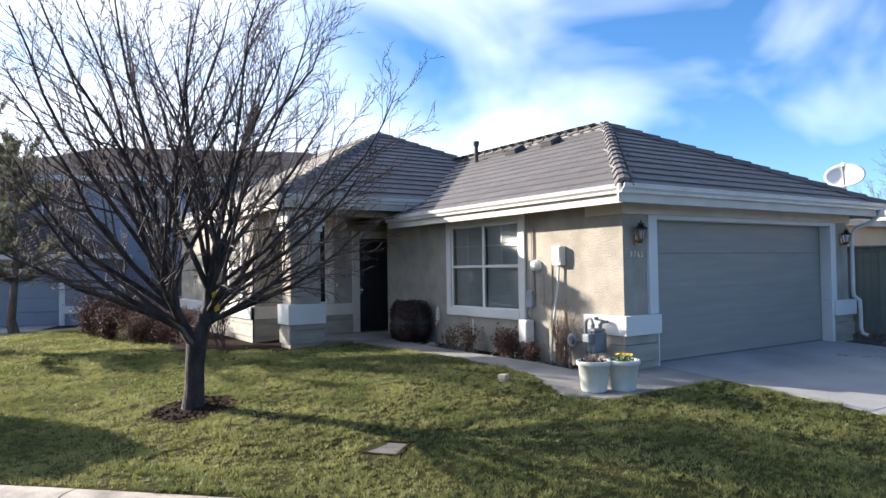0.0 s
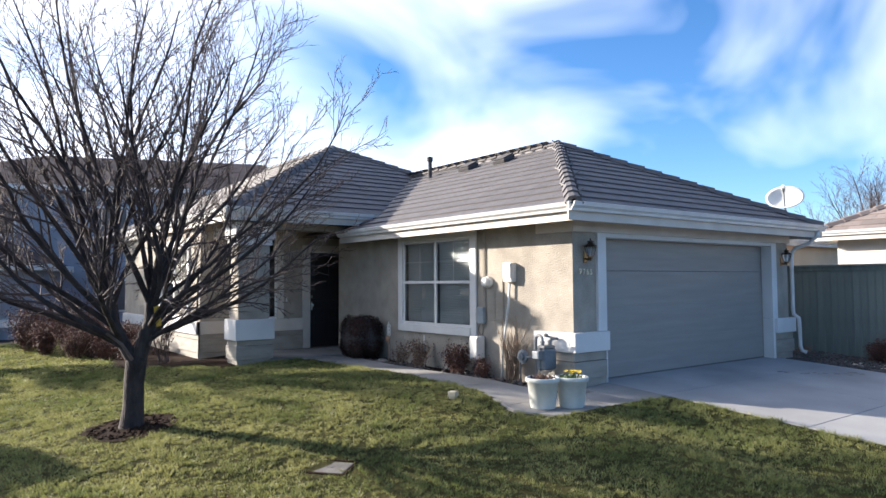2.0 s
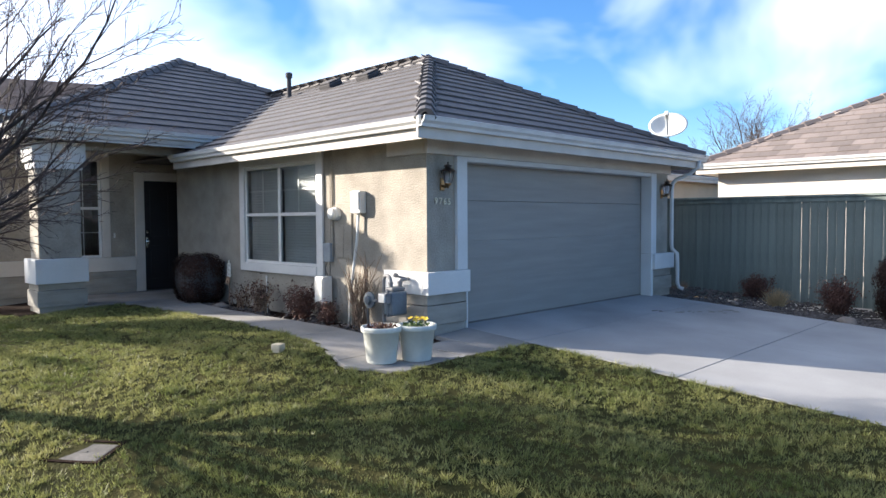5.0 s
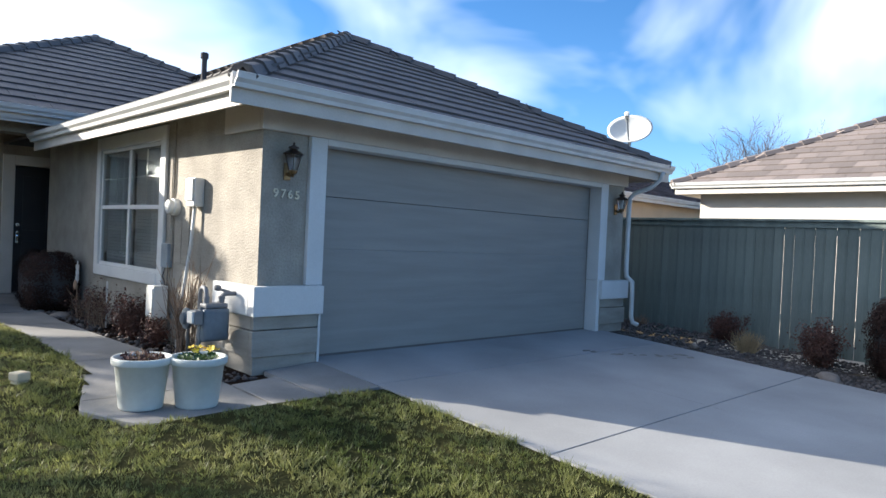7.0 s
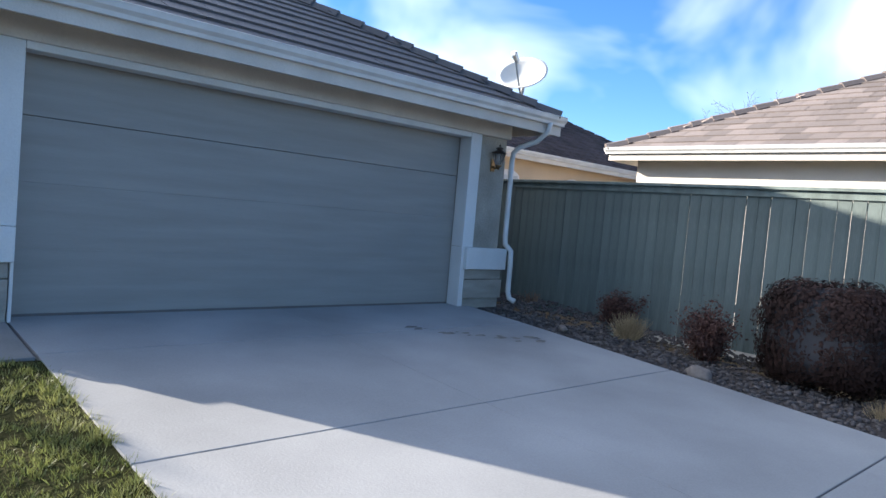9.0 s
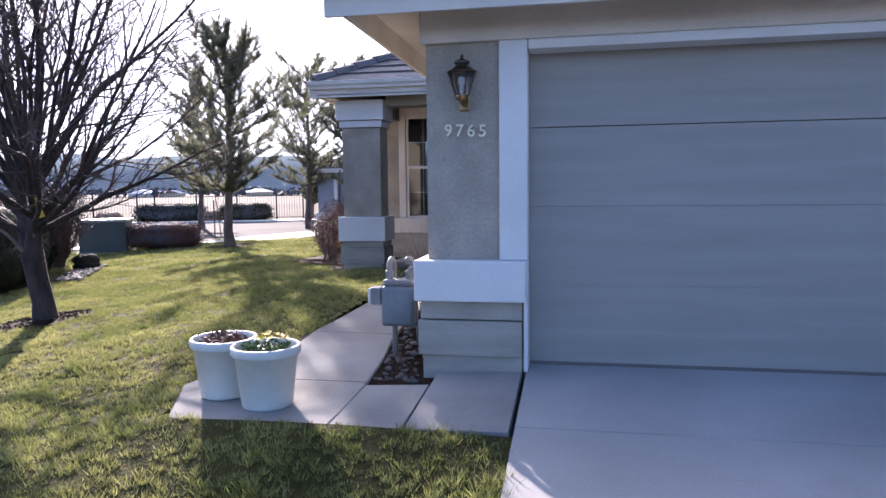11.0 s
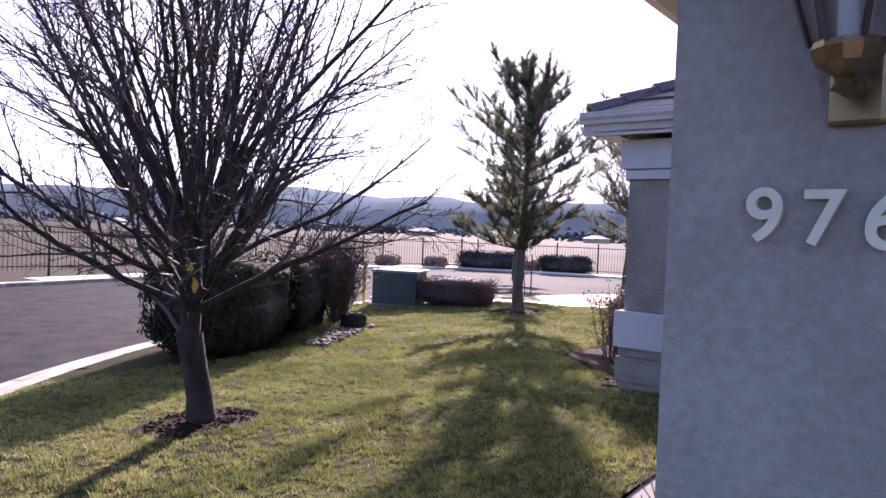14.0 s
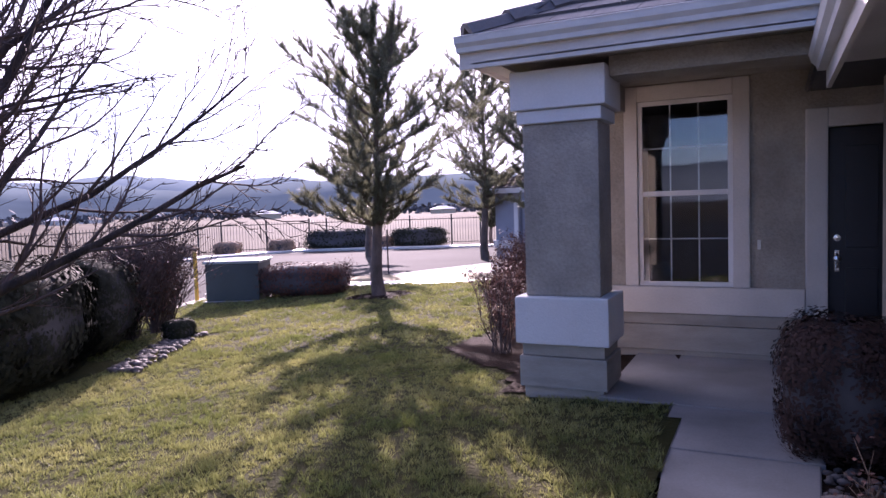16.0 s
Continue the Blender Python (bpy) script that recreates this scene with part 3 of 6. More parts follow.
def hung_window(name, x_axis, o, w, h, cols, rail, grid, parent, mirror=1.0):
    """A white vinyl window: o is the lower outer corner, x_axis the way along the wall, with panes, rails and bars."""
    ux = Vector(x_axis)
    n = Vector((ux.y, -ux.x, 0)) * mirror  # outward
    m = Matrix(((ux.x, n.x, 0, o[0]), (ux.y, n.y, 0, o[1]), (0, 0, 1, o[2]), (0, 0, 0, 1)))
    win = new(name)
    win.parent = parent
    fr = bmesh.new()
    t = 0.045
    for r in ((0, w, -0.03, 0.012, 0, t), (0, w, -0.03, 0.012, h - t, h), (0, t, -0.03, 0.012, t, h - t), (w - t, w, -0.03, 0.012, t, h - t)):
        box(fr, *r, bevel=0.006)
    cw = (w - 2 * t) / cols
    for c in range(1, cols):
        box(fr, t + c * cw - 0.035, t + c * cw + 0.035, -0.03, 0.010, t, h - t, bevel=0.006)
    for c in range(cols):
        a, b = t + c * cw + (0.035 if c else 0), t + (c + 1) * cw - (0.035 if c < cols - 1 else 0)
        box(fr, a + 0.001, b - 0.001, -0.03, 0.008, rail - 0.025, rail + 0.025, bevel=0.005)
    part("window_frame", fr, TRIM, win, m=m)
    for c in range(cols):
        a, b = t + c * cw + (0.035 if c else 0), t + (c + 1) * cw - (0.035 if c < cols - 1 else 0)
        for k, (z0, z1) in enumerate(((t, rail - 0.025), (rail + 0.025, h - t))):
            g = part("pane", boxes((a, b, -0.012, -0.006, z0, z1)), GLASS, win, m=m)
            g.visible_shadow = False
            if grid and k == 1 or grid > 1:
                bars = bmesh.new()
                for q in range(1, 3 if grid > 1 else 2):
                    xx = a + (b - a) * q / (3 if grid > 1 else 2)
                    box(bars, xx - 0.007, xx + 0.007, -0.021, -0.014, z0, z1)
                zz = (z0 + z1) / 2
                box(bars, a, b, -0.0215, -0.0135, zz - 0.007, zz + 0.007)
                part("glazing_bar", bars, TRIM, win, m=m)
    return win, m


def trim_frame(name, parent, rows, material=STUCCO_WHITE, bevel=0.012):
    return part(name, boxes(*rows, bevel=bevel), material, parent)


# side window and its trim
w1, wm1 = hung_window("window_1", (0, -1, 0), (0.0, WY1, WZ0), WY1 - WY0, WZ1 - WZ0, 2, 0.775, 1, house)
trim_frame("window_trim", house, [(-0.04, -0.001, WY0 - 0.15, WY0, WZ0 - 0.14, WZ1 + 0.17), (-0.04, -0.001, WY1, WY1 + 0.15, WZ0 - 0.14, WZ1 + 0.17),
                                  (-0.038, -0.001, WY0, WY1, WZ1, WZ1 + 0.17), (-0.05, -0.001, WY0 - 0.002, WY1 + 0.002, WZ0 - 0.14, WZ0)], TRIM)
blinds = thing("window_blind", label="pale horizontal slatted blind lowered behind the window", category="blind")
for c in range(2):
    y0 = WY0 + 0.06 + c * 0.99
    bm = bmesh.new()
    for k in range(34):
        z = WZ0 + 0.06 + k * 0.042
        box(bm, -0.004, 0.004, y0, y0 + 0.92, -0.021, 0.021, m=pose(0.075, 0, z, 0, -24, 0))
    part("slat_set", bm, BLIND, blinds)
part("head_rail", boxes((0.05, 0.10, WY0 + 0.06, WY1 - 0.06, WZ1 - 0.075, WZ1 - 0.03)), BLIND, blinds)
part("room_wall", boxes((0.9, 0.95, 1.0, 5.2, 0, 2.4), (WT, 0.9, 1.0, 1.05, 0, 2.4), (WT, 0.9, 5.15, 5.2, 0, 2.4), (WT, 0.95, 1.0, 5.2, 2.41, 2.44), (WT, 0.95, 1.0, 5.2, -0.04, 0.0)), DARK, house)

# porch wall with tall window and front door
PY = 7.60
WX = -2.80  # the wing's west face
X0, X1, Z0, Z1 = -2.00, -1.12, 0.705, 2.54
DX0, DX1, DZ = -0.33, 0.62, 2.17
part("porch_wall", wall_with_hole("y", WX, DX0, PY, PY + WT, -0.25, 2.86, X0, X1, Z0, Z1), STUCCO, house)
part("porch_wall", boxes((DX0, 0.699, PY, PY + WT, DZ, 2.86), (DX1, 0.699, PY, PY + WT, -0.1, DZ)), STUCCO, house)
trim_frame("window_trim", house, [(X0 - 0.13, X0, PY - 0.035, PY - 0.001, Z0, Z1 + 0.15), (X1, X1 + 0.15, PY - 0.035, PY - 0.001, Z0, Z1 + 0.15), (X0, X1, PY - 0.033, PY - 0.001, Z1, Z1 + 0.15)], FRIEZE)
trim_frame("porch_band", house, [(WX - 0.08, DX0 - 0.185, PY - 0.06, PY - 0.001, 0.44, 0.703)], FRIEZE)
for z0, z1, p in ((0.33, 0.436, 0.03), (0.07, 0.322, 0.045), (-0.2, 0.065, 0.02)):
    part("base_board", boxes((WX - 0.04, DX0 - 0.185, PY - p, PY - 0.001, z0, z1), bevel=0.005), SIDING, house)
trim_frame("front_door_trim", house, [(DX0 - 0.18, DX0, PY - 0.04, PY + 0.10, 0.0, DZ + 0.17), (DX0, DX1, PY - 0.038, PY + 0.10, DZ, DZ + 0.17)], FRIEZE)
w2, wm2 = hung_window("window_2", (1, 0, 0), (X0, PY + 0.02, Z0), X1 - X0, Z1 - Z0, 1, 0.92, 2, house)
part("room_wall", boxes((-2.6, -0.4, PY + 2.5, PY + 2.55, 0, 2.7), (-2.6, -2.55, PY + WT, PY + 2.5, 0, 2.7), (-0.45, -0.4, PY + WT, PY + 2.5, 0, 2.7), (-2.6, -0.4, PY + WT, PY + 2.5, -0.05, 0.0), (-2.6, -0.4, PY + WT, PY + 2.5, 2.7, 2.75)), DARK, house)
fd = part("front_door", boxes((DX0 + 0.004, DX1, PY + 0.06, PY + 0.105, 0.02, DZ - 0.004), bevel=0.004), DOOR_DARK, house, "black panelled front door, closed")
for px in (DX0 + 0.14, DX0 + 0.50):
    for z0, z1 in ((0.24, 0.90), (1.08, 2.0)):
        bm = boxes((px, px + 0.26, PY + 0.05, PY + 0.062, z0, z1), bevel=0.008)
        part("door_panel", bm, DOOR_DARK, fd)
bm = bmesh.new()
lathe(bm, [(0.0, 0), (0.03, 0), (0.03, 0.012), (0.012, 0.02), (0.012, 0.04), (0.028, 0.05), (0.028, 0.07), (0.0, 0.078)], 14, pose(DX0 + 0.075, PY + 0.06, 0.98, 90, 0, 0), close=False)
part("door_knob", bm, CHROME, fd)
bm = bmesh.new()
box(bm, DX0 + 0.055, DX0 + 0.095, PY + 0.052, PY + 0.06, 0.86, 1.06, bevel=0.004)
tube(bm, [(DX0 + 0.075, PY + 0.055, 0.90), (DX0 + 0.075, PY + 0.0, 0.92), (DX0 + 0.075, PY - 0.005, 1.0), (DX0 + 0.075, PY + 0.055, 1.03)], 0.009)
part("handle", bm, CHROME, fd)
bm = bmesh.new()
lathe(bm, [(0.0, 0), (0.032, 0), (0.03, 0.018), (0.0, 0.02)], 16, pose(DX0 + 0.075, PY + 0.06, 1.17, 90, 0, 0), close=False)
part("deadbolt", bm, CHROME, fd)
part("threshold", boxes((DX0, DX1, PY - 0.03, PY + 0.10, 0.004, 0.03), bevel=0.005), BRONZE, house)
# doorbell button
bell = part("doorbell", boxes((-0.91, -0.88, PY - 0.018, PY - 0.001, 1.07, 1.16), bevel=0.004), PLASTIC, house)

# porch column
CX0, CX1, CY0, CY1 = -2.635, -2.01, 5.925, 6.375
col = new("porch_column")
col.parent = house
tagged(col, "square taupe stucco porch column with white band and cap")


def ring_block(p, z0, z1, b=0.012):
    return boxes((CX0 - p, CX1 + p, CY0 - p, CY1 + p, z0, z1), bevel=b)


part("shaft", ring_block(0.0, 0.80, 2.21, 0.02), STUCCO, col)
part("band", ring_block(0.075, 0.41, 0.80, 0.014), STUCCO_WHITE, col)
part("base_board", ring_block(0.03, 0.31, 0.406, 0.006), SIDING, col)
part("base_board", ring_block(0.05, 0.05, 0.305, 0.006), SIDING, col)
part("plinth", ring_block(0.02, -0.3, 0.048, 0.006), SIDING, col)
part("cap", ring_block(0.035, 2.21, 2.315, 0.012), STUCCO_WHITE, col)
part("cap", ring_block(0.075, 2.32, 2.63, 0.012), STUCCO_WHITE, col)
part("porch_beam", boxes((CX0 + 0.1, CX1 - 0.1, CY1 + 0.08, PY - 0.002, 2.45, 2.70), (CX1 + 0.08, -0.12, CY0 + 0.06, CY0 + 0.4, 2.54, 2.70), bevel=0.01), STUCCO, house)
part("porch_ceiling", boxes((-2.75, -0.001, 5.80, PY - 0.001, 2.703, 2.73), (0.0, 0.7, 6.86, PY - 0.001, 2.703, 2.73)), STUCCO, house)

# west wing behind the porch
part("wing_wall", wall_with_hole("x", PY + WT, 13.83, WX, WX + WT, -0.25, 2.86, 8.4, 10.4, 0.75, 2.3), STUCCO, house)
part("back_wall", boxes((WX, 5.5, 13.84, 14.0, -0.25, 2.86)), STUCCO, house)
trim_frame("wing_band", house, [(WX - 0.08, WX - 0.001, PY - 0.06, 13.9, 0.44, 0.703)], STUCCO_WHITE)
for z0, z1, p in ((0.33, 0.436, 0.03), (0.07, 0.322, 0.045), (-0.3, 0.065, 0.02)):
    part("base_board", boxes((WX - p, WX - 0.001, PY - p, 13.9, z0, z1), bevel=0.005), SIDING, house)
trim_frame("window_trim", house, [(WX - 0.04, WX - 0.001, 8.25, 8.4, 0.705, 2.45), (WX - 0.04, WX - 0.001, 10.4, 10.55, 0.705, 2.45), (WX - 0.038, WX - 0.001, 8.4, 10.4, 2.3, 2.45), (WX - 0.04, WX - 0.001, 8.4, 10.4, 0.705, 0.75)], TRIM)
w3, wm3 = hung_window("window_3", (0, -1, 0), (WX, 10.4, 0.75), 2.0, 1.55, 2, 0.77, 1, house)
part("room_wall", boxes((-2.35, -2.3, 8.2, 10.6, 0, 2.6)), BLIND, house)

# ---- roof ----
roof = new("roof")
roof.parent = house
tagged(roof, "hipped roof of flat grey concrete tiles")
E_T, TW = 0.325, 0.33  # course height up the slope, tile width


def hip_deck(parent, x0, x1, y0, y1, z, pitch, material=DECK, thick=0.0):
    """The closed body of a hipped roof, ridge along y when longer that way."""
    bm = bmesh.new()
    w, d = x1 - x0, y1 - y0
    h = min(w, d) / 2
    if d >= w:
        r0, r1 = (x0 + h, y0 + h), (x0 + h, y1 - h)
    else:
        r0, r1 = (x0 + h, y0 + h), (x1 - h, y0 + h)
    lo = [bm.verts.new((x, y, z)) for x, y in ((x0, y0), (x1, y0), (x1, y1), (x0, y1))]
    a, b = bm.verts.new((*r0, z + h * pitch)), bm.verts.new((*r1, z + h * pitch))
    if d >= w:
        fs = ((lo[0], lo[1], a), (lo[1], lo[2], b, a), (lo[2], lo[3], b), (lo[3], lo[0], a, b))
    else:
        fs = ((lo[3], lo[0], a), (lo[0], lo[1], b, a), (lo[1], lo[2], b), (lo[2], lo[3], a, b))
    for f in fs:
        bm.faces.new(f)
    bm.faces.new(lo[::-1])
    return part("roof_deck", bm, material, parent)


def tile_mesh(l0, r0, l1, r1, rise, material, butt=0.032, w=None):
    """A flat roof tile with a proud butt: its lower edge from l0 to r0, its upper from l1 to r1."""
    bm = bmesh.new()
    pts = [(l0, 0, 0.004), (r0, 0, 0.004), (r1, rise, 0.002), (l1, rise, 0.002)]
    lo = [bm.verts.new(p) for p in pts]
    hi = [bm.verts.new((x, y, h)) for (x, y, _), h in zip(pts, (butt + 0.012, butt + 0.012, 0.018, 0.018))]
    bm.faces.new(lo[::-1])
    bm.faces.new(hi)
    for i in range(4):
        j = (i + 1) % 4
        bm.faces.new((lo[i], lo[j], hi[j], hi[i]))
    return finish(bm, "tile", material)


def tiles(parent, o, u, length, up, left, right, rows, material, exposure=E_T, width=TW, limit=400, joined=None, start=0.0):
    """Courses of tiles on one slope: o the eave's corner, u along the eave, up the slope's way. left and right: how far each
    edge leans in for each metre up the slope. Tiles that fall past the limit are joined into one mesh."""
    u, up = Vector(u).normalized(), Vector(up).normalized()
    nrm = u.cross(up)
    base = Matrix(((u.x, up.x, nrm.x, o[0]), (u.y, up.y, nrm.y, o[1]), (u.z, up.z, nrm.z, o[2]), (0, 0, 0, 1)))
    full = tile_mesh(0.003, width - 0.003, 0.003, width - 0.003, exposure + 0.03, material)
    rest_v, rest_f, count = [], [], 0
    for i in range(rows):
        s0 = i * exposure - 0.03
        s1 = s0 + exposure + 0.03
        a0, a1 = left * max(s0, 0), left * s1
        b0, b1 = length - right * max(s0, 0), length - right * s1
        x = -width * (0.5 if i % 2 else 0.0) + start
        while x < length:
            l0, r0 = max(x + 0.003, a0), min(x + width - 0.003, b0)
            l1, r1 = max(x + 0.003, a1), min(x + width - 0.003, b1)
            if r1 < l1:
                if l0 < r0:
                    c = (l1 + r1) / 2
                    c = min(max(c, l0), r0)
                    l1, r1 = c, c + 0.001
            if r0 - l0 > 0.02 and r1 >= l1:
                lift = 0.004 * ((i * 7 + int(x * 13)) % 5) / 5
                if count < limit:
                    cut = l0 > x + 0.004 or r0 < x + width - 0.004 or l1 > x + 0.004 or r1 < x + width - 0.004
                    if cut:
                        ob = new("tile", tile_mesh(l0 - x, r0 - x, l1 - x, r1 - x, exposure + 0.03, material))
                    else:
                        ob = new("tile", full)
                    ob.parent = parent
                    ob.matrix_basis = base @ Matrix.Translation((x, s0, lift))
                    count += 1
                else:
                    k = len(rest_v)
                    for px, py, pz in ((l0, s0, 0.004), (r0, s0, 0.004), (r1, s1, 0.002), (l1, s1, 0.002), (l0, s0, 0.044), (r0, s0, 0.044), (r1, s1, 0.018), (l1, s1, 0.018)):
                        v = base @ Vector((px, py, pz + lift))
                        rest_v.append(tuple(v))
                    rest_f += [(k + 4, k + 5, k + 6, k + 7), (k, k + 1, k + 5, k + 4), (k + 1, k + 2, k + 6, k + 5), (k + 3, k, k + 4, k + 7)]
            x += width
    if rest_v:
        ob = mesh_arrays("tile_field", rest_v, rest_f, joined or material, parent)
        ob["kind"] = "stuff"


def caps(parent, a, b, material, n, r=0.13, h=0.075):
    """Angled hip or ridge tiles laid end over end from a up to b."""
    a, b = Vector(a), Vector(b)
    d = (b - a).normalized()
    s = d.cross(Vector((0, 0, 1))).normalized()
    up = s.cross(d)
    L = (b - a).length / n
    bm = bmesh.new()
    prof = [(-r, -0.035), (-r * 0.55, h * 0.75), (0, h), (r * 0.55, h * 0.75), (r, -0.035), (r * 0.8, -0.06), (0, h - 0.035), (-r * 0.8, -0.06)]
    rings = []
    for y, k, lift in ((0, 1.0, 0.022), (L * 1.1, 0.88, 0.0)):
        rings.append([bm.verts.new((x * k, y, z * k + lift)) for x, z in prof])
    m = len(prof)
    for i in range(m):
        j = (i + 1) % m
        bm.faces.new((rings[0][i], rings[0][j], rings[1][j], rings[1][i]))
    for rg in rings:
        bm.faces.new(rg)
    me = finish(bm, "cap_tile", material)
    base = Matrix(((s.x, d.x, up.x, 0), (s.y, d.y, up.y, 0), (s.z, d.z, up.z, 0), (0, 0, 0, 1)))
    for i in range(n):
        ob = new("cap_tile", me)
        ob.parent = parent
        ob.matrix_basis = Matrix.Translation(a + d * (L * i)) @ base


GX0, GX1, GY0, GZ = -0.47, 6.73, -0.47, 2.50
HALF = (GX1 - GX0) / 2
hip_deck(roof, GX0, GX1, GY0, 15.0, GZ, 0.5)
MX0, MX1, MY0, MZ = -2.95, 6.21, 5.56, 2.875
MH = (MX1 - MX0) / 2
hip_deck(roof, MX0, MX1, MY0, 19.0, MZ, 0.5)
S = math.sqrt(1.25)


def gutter(name, a, b, out_way, z, parent, ends=True):
    """An ogee gutter with a fascia board behind it, from a to b in plan."""
    a, b, o = Vector((*a, 0)), Vector((*b, 0)), Vector((*out_way, 0))
    d = (b - a).normalized()
    L = (b - a).length
    prof = [(0.0, -0.115), (0.055, -0.115), (0.065, -0.08), (0.095, -0.05), (0.105, -0.012), (0.112, 0.0), (0.10, 0.006), (0.094, -0.008), (0.08, -0.045), (0.05, -0.075), (0.045, -0.1), (0.006, -0.1), (0.006, 0.012), (0.0, 0.012)]
    bm = bmesh.new()
    r0 = [bm.verts.new(a + o * x + Vector((0, 0, z + h))) for x, h in prof]
    r1 = [bm.verts.new(b + o * x + Vector((0, 0, z + h))) for x, h in prof]
    n = len(prof)
    for i in range(n):
        j = (i + 1) % n
        bm.faces.new((r0[i], r0[j], r1[j], r1[i]))
    if ends:
        bm.faces.new(r0)
        bm.faces.new(r1[::-1])
    part("gutter", bm, GUTTER, parent)
    fb = bmesh.new()
    pf = [(-0.03, -0.238), (0.0, -0.238), (0.0, -0.116), (-0.001, -0.03), (-0.03, -0.03)]
    q0 = [fb.verts.new(a + o * x + Vector((0, 0, z + h))) for x, h in pf]
    q1 = [fb.verts.new(b + o * x + Vector((0, 0, z + h))) for x, h in pf]
    for i in range(5):
        j = (i + 1) % 5
        fb.faces.new((q0[i], q0[j], q1[j], q1[i]))
    fb.faces.new(q0)
    fb.faces.new(q1[::-1])
    # beige puts the shade under the gutter into the fascia's colour
    part("fascia", fb, FRIEZE, parent)


e = 0.03
gutter("g", (GX0 + e - 0.112, GY0 + e), (GX1 - e + 0.112, GY0 + e), (0, -1), 2.535, house)
gutter("g", (GX0 + e, 6.0), (GX0 + e, GY0 + e + 0.001), (-1, 0), 2.535, house)
gutter("g", (GX1 - e, GY0 + e + 0.001), (GX1 - e, 14), (1, 0), 2.535, house)
gutter("g", (MX0 + e - 0.112, MY0 + e), (0.28, MY0 + e), (0, -1), 2.885, house)
gutter("g", (MX0 + e, 14.5), (MX0 + e, MY0 + e + 0.001), (-1, 0), 2.885, house)
part("soffit", boxes((GX0 + e, GX1 - e, GY0 + e, 0.0, 2.462, 2.475), (GX0 + e, 0.0, 0.0, 6.0, 2.462, 2.475), (W, GX1 - e, 0.0, 14, 2.462, 2.475), (-0.2, 0.0, 6.0, PY - 0.01, 2.735, 2.742)), FRIEZE, house)
part("soffit", boxes((MX0 + e, -0.3, MY0 + e, 5.80, 2.68, 2.692), (MX0 + e, -2.75, 5.80, 14.4, 2.68, 2.692)), FRIEZE, house)
# downspout at the far front corner
bm = bmesh.new()
tube(bm, [(6.52, -0.49, 2.44), (6.52, -0.47, 2.32), (6.48, -0.33, 2.19), (6.38, -0.12, 2.10), (6.345, -0.06, 2.02), (6.34, -0.05, 1.9), (6.34, -0.05, 0.90), (6.345, -0.06, 0.80), (6.375, -0.145, 0.72), (6.375, -0.155, 0.5), (6.375, -0.155, 0.18), (6.385, -0.18, 0.09), (6.41, -0.26, 0.06)], [0.036] * 13, seg=10)
part("downspout", bm, GUTTER, house, "white metal downspout", smooth=True)

tiles(roof, (GX0, GY0, GZ), (1, 0, 0), GX1 - GX0, (0, 2, 1), 1 / S, 1 / S, 13, ROOF)
tiles(roof, (GX0, 9.6, GZ), (0, -1, 0), 9.6 - GY0, (2, 0, 1), 0.0, 1 / S, 13, ROOF, limit=330, joined=ROOF)
tiles(roof, (MX0, MY0, MZ), (1, 0, 0), MX1 - MX0, (0, 2, 1), 1 / S, 1 / S, 16, ROOF, limit=260)
tiles(roof, (MX0, 15.0, MZ), (0, -1, 0), 15.0 - MY0, (2, 0, 1), 0.0, 1 / S, 16, ROOF, limit=0)
tiles(roof, (GX1, GY0, GZ), (0, 1, 0), 12, (-2, 0, 1), 1 / S, 0.0, 13, ROOF, limit=0)
caps(roof, (GX0, GY0, GZ + 0.03), (GX0 + HALF, GY0 + HALF, GZ + HALF / 2 + 0.03), ROOF, 15)
caps(roof, (GX1, GY0, GZ + 0.03), (GX0 + HALF, GY0 + HALF, GZ + HALF / 2 + 0.03), ROOF, 15)
caps(roof, (GX0 + HALF, GY0 + HALF, GZ + HALF / 2 + 0.03), (GX0 + HALF, 9.0, GZ + HALF / 2 + 0.03), ROOF, 16)
caps(roof, (MX0, MY0, MZ + 0.03), (MX0 + MH, MY0 + MH, MZ + MH / 2 + 0.03), ROOF, 18)
caps(roof, (MX1, MY0, MZ + 0.03), (MX0 + MH, MY0 + MH, MZ + MH / 2 + 0.03), ROOF, 18)
caps(roof, (MX0 + MH, MY0 + MH, MZ + MH / 2 + 0.03), (MX0 + MH, 14.7, MZ + MH / 2 + 0.03), ROOF, 14)

# ---- beds ----
bm = bmesh.new()
pts = [(0.66, -0.02), (0.66, -0.45), (-0.45, -0.45), (-0.44, 0.5), (-0.55, 1.2), (-0.60, 2.6), (-0.62, 3.8), (-0.56, 4.9), (-0.52, 6.0), (0.05, 6.6), (0.05, -0.02)]
prism(bm, pts, -0.4, lambda x, y: fall(y) - 0.02)
tagged(part("planting_bed", bm, SOIL), "dark soil bed between walk and house wall", "bed", kind="structure")
bm = bmesh.new()
prism(bm, [(5.74, -9.5), (7.86, -9.5), (7.86, 8.0), (W + 0.001, 8.0), (W + 0.001, 0.1), (5.74, 0.1)], -0.9, lambda x, y: drive_z(x, y) - 0.03)
tagged(part("gravel_bed", bm, mat("gravel_fines", (0.085, 0.072, 0.064), 0.95, 6, 0.25, 60, 0.35, 0.9, dist=0.02, spec=0.1)), "gravel bed between driveway and green fence", "bed", kind="structure")
sel = (gx > -4.5) & (gx < -1.5) & (gy > 5.9) & (gy < 14.2) & (gx > -3.1 - 1.2 * np.clip((gy - 6.6) / 1.2, 0, 1) - 0.12 * np.sin(gy * 1.9))
q = sel[:-1, :-1] & sel[1:, :-1] & sel[1:, 1:] & sel[:-1, 1:]
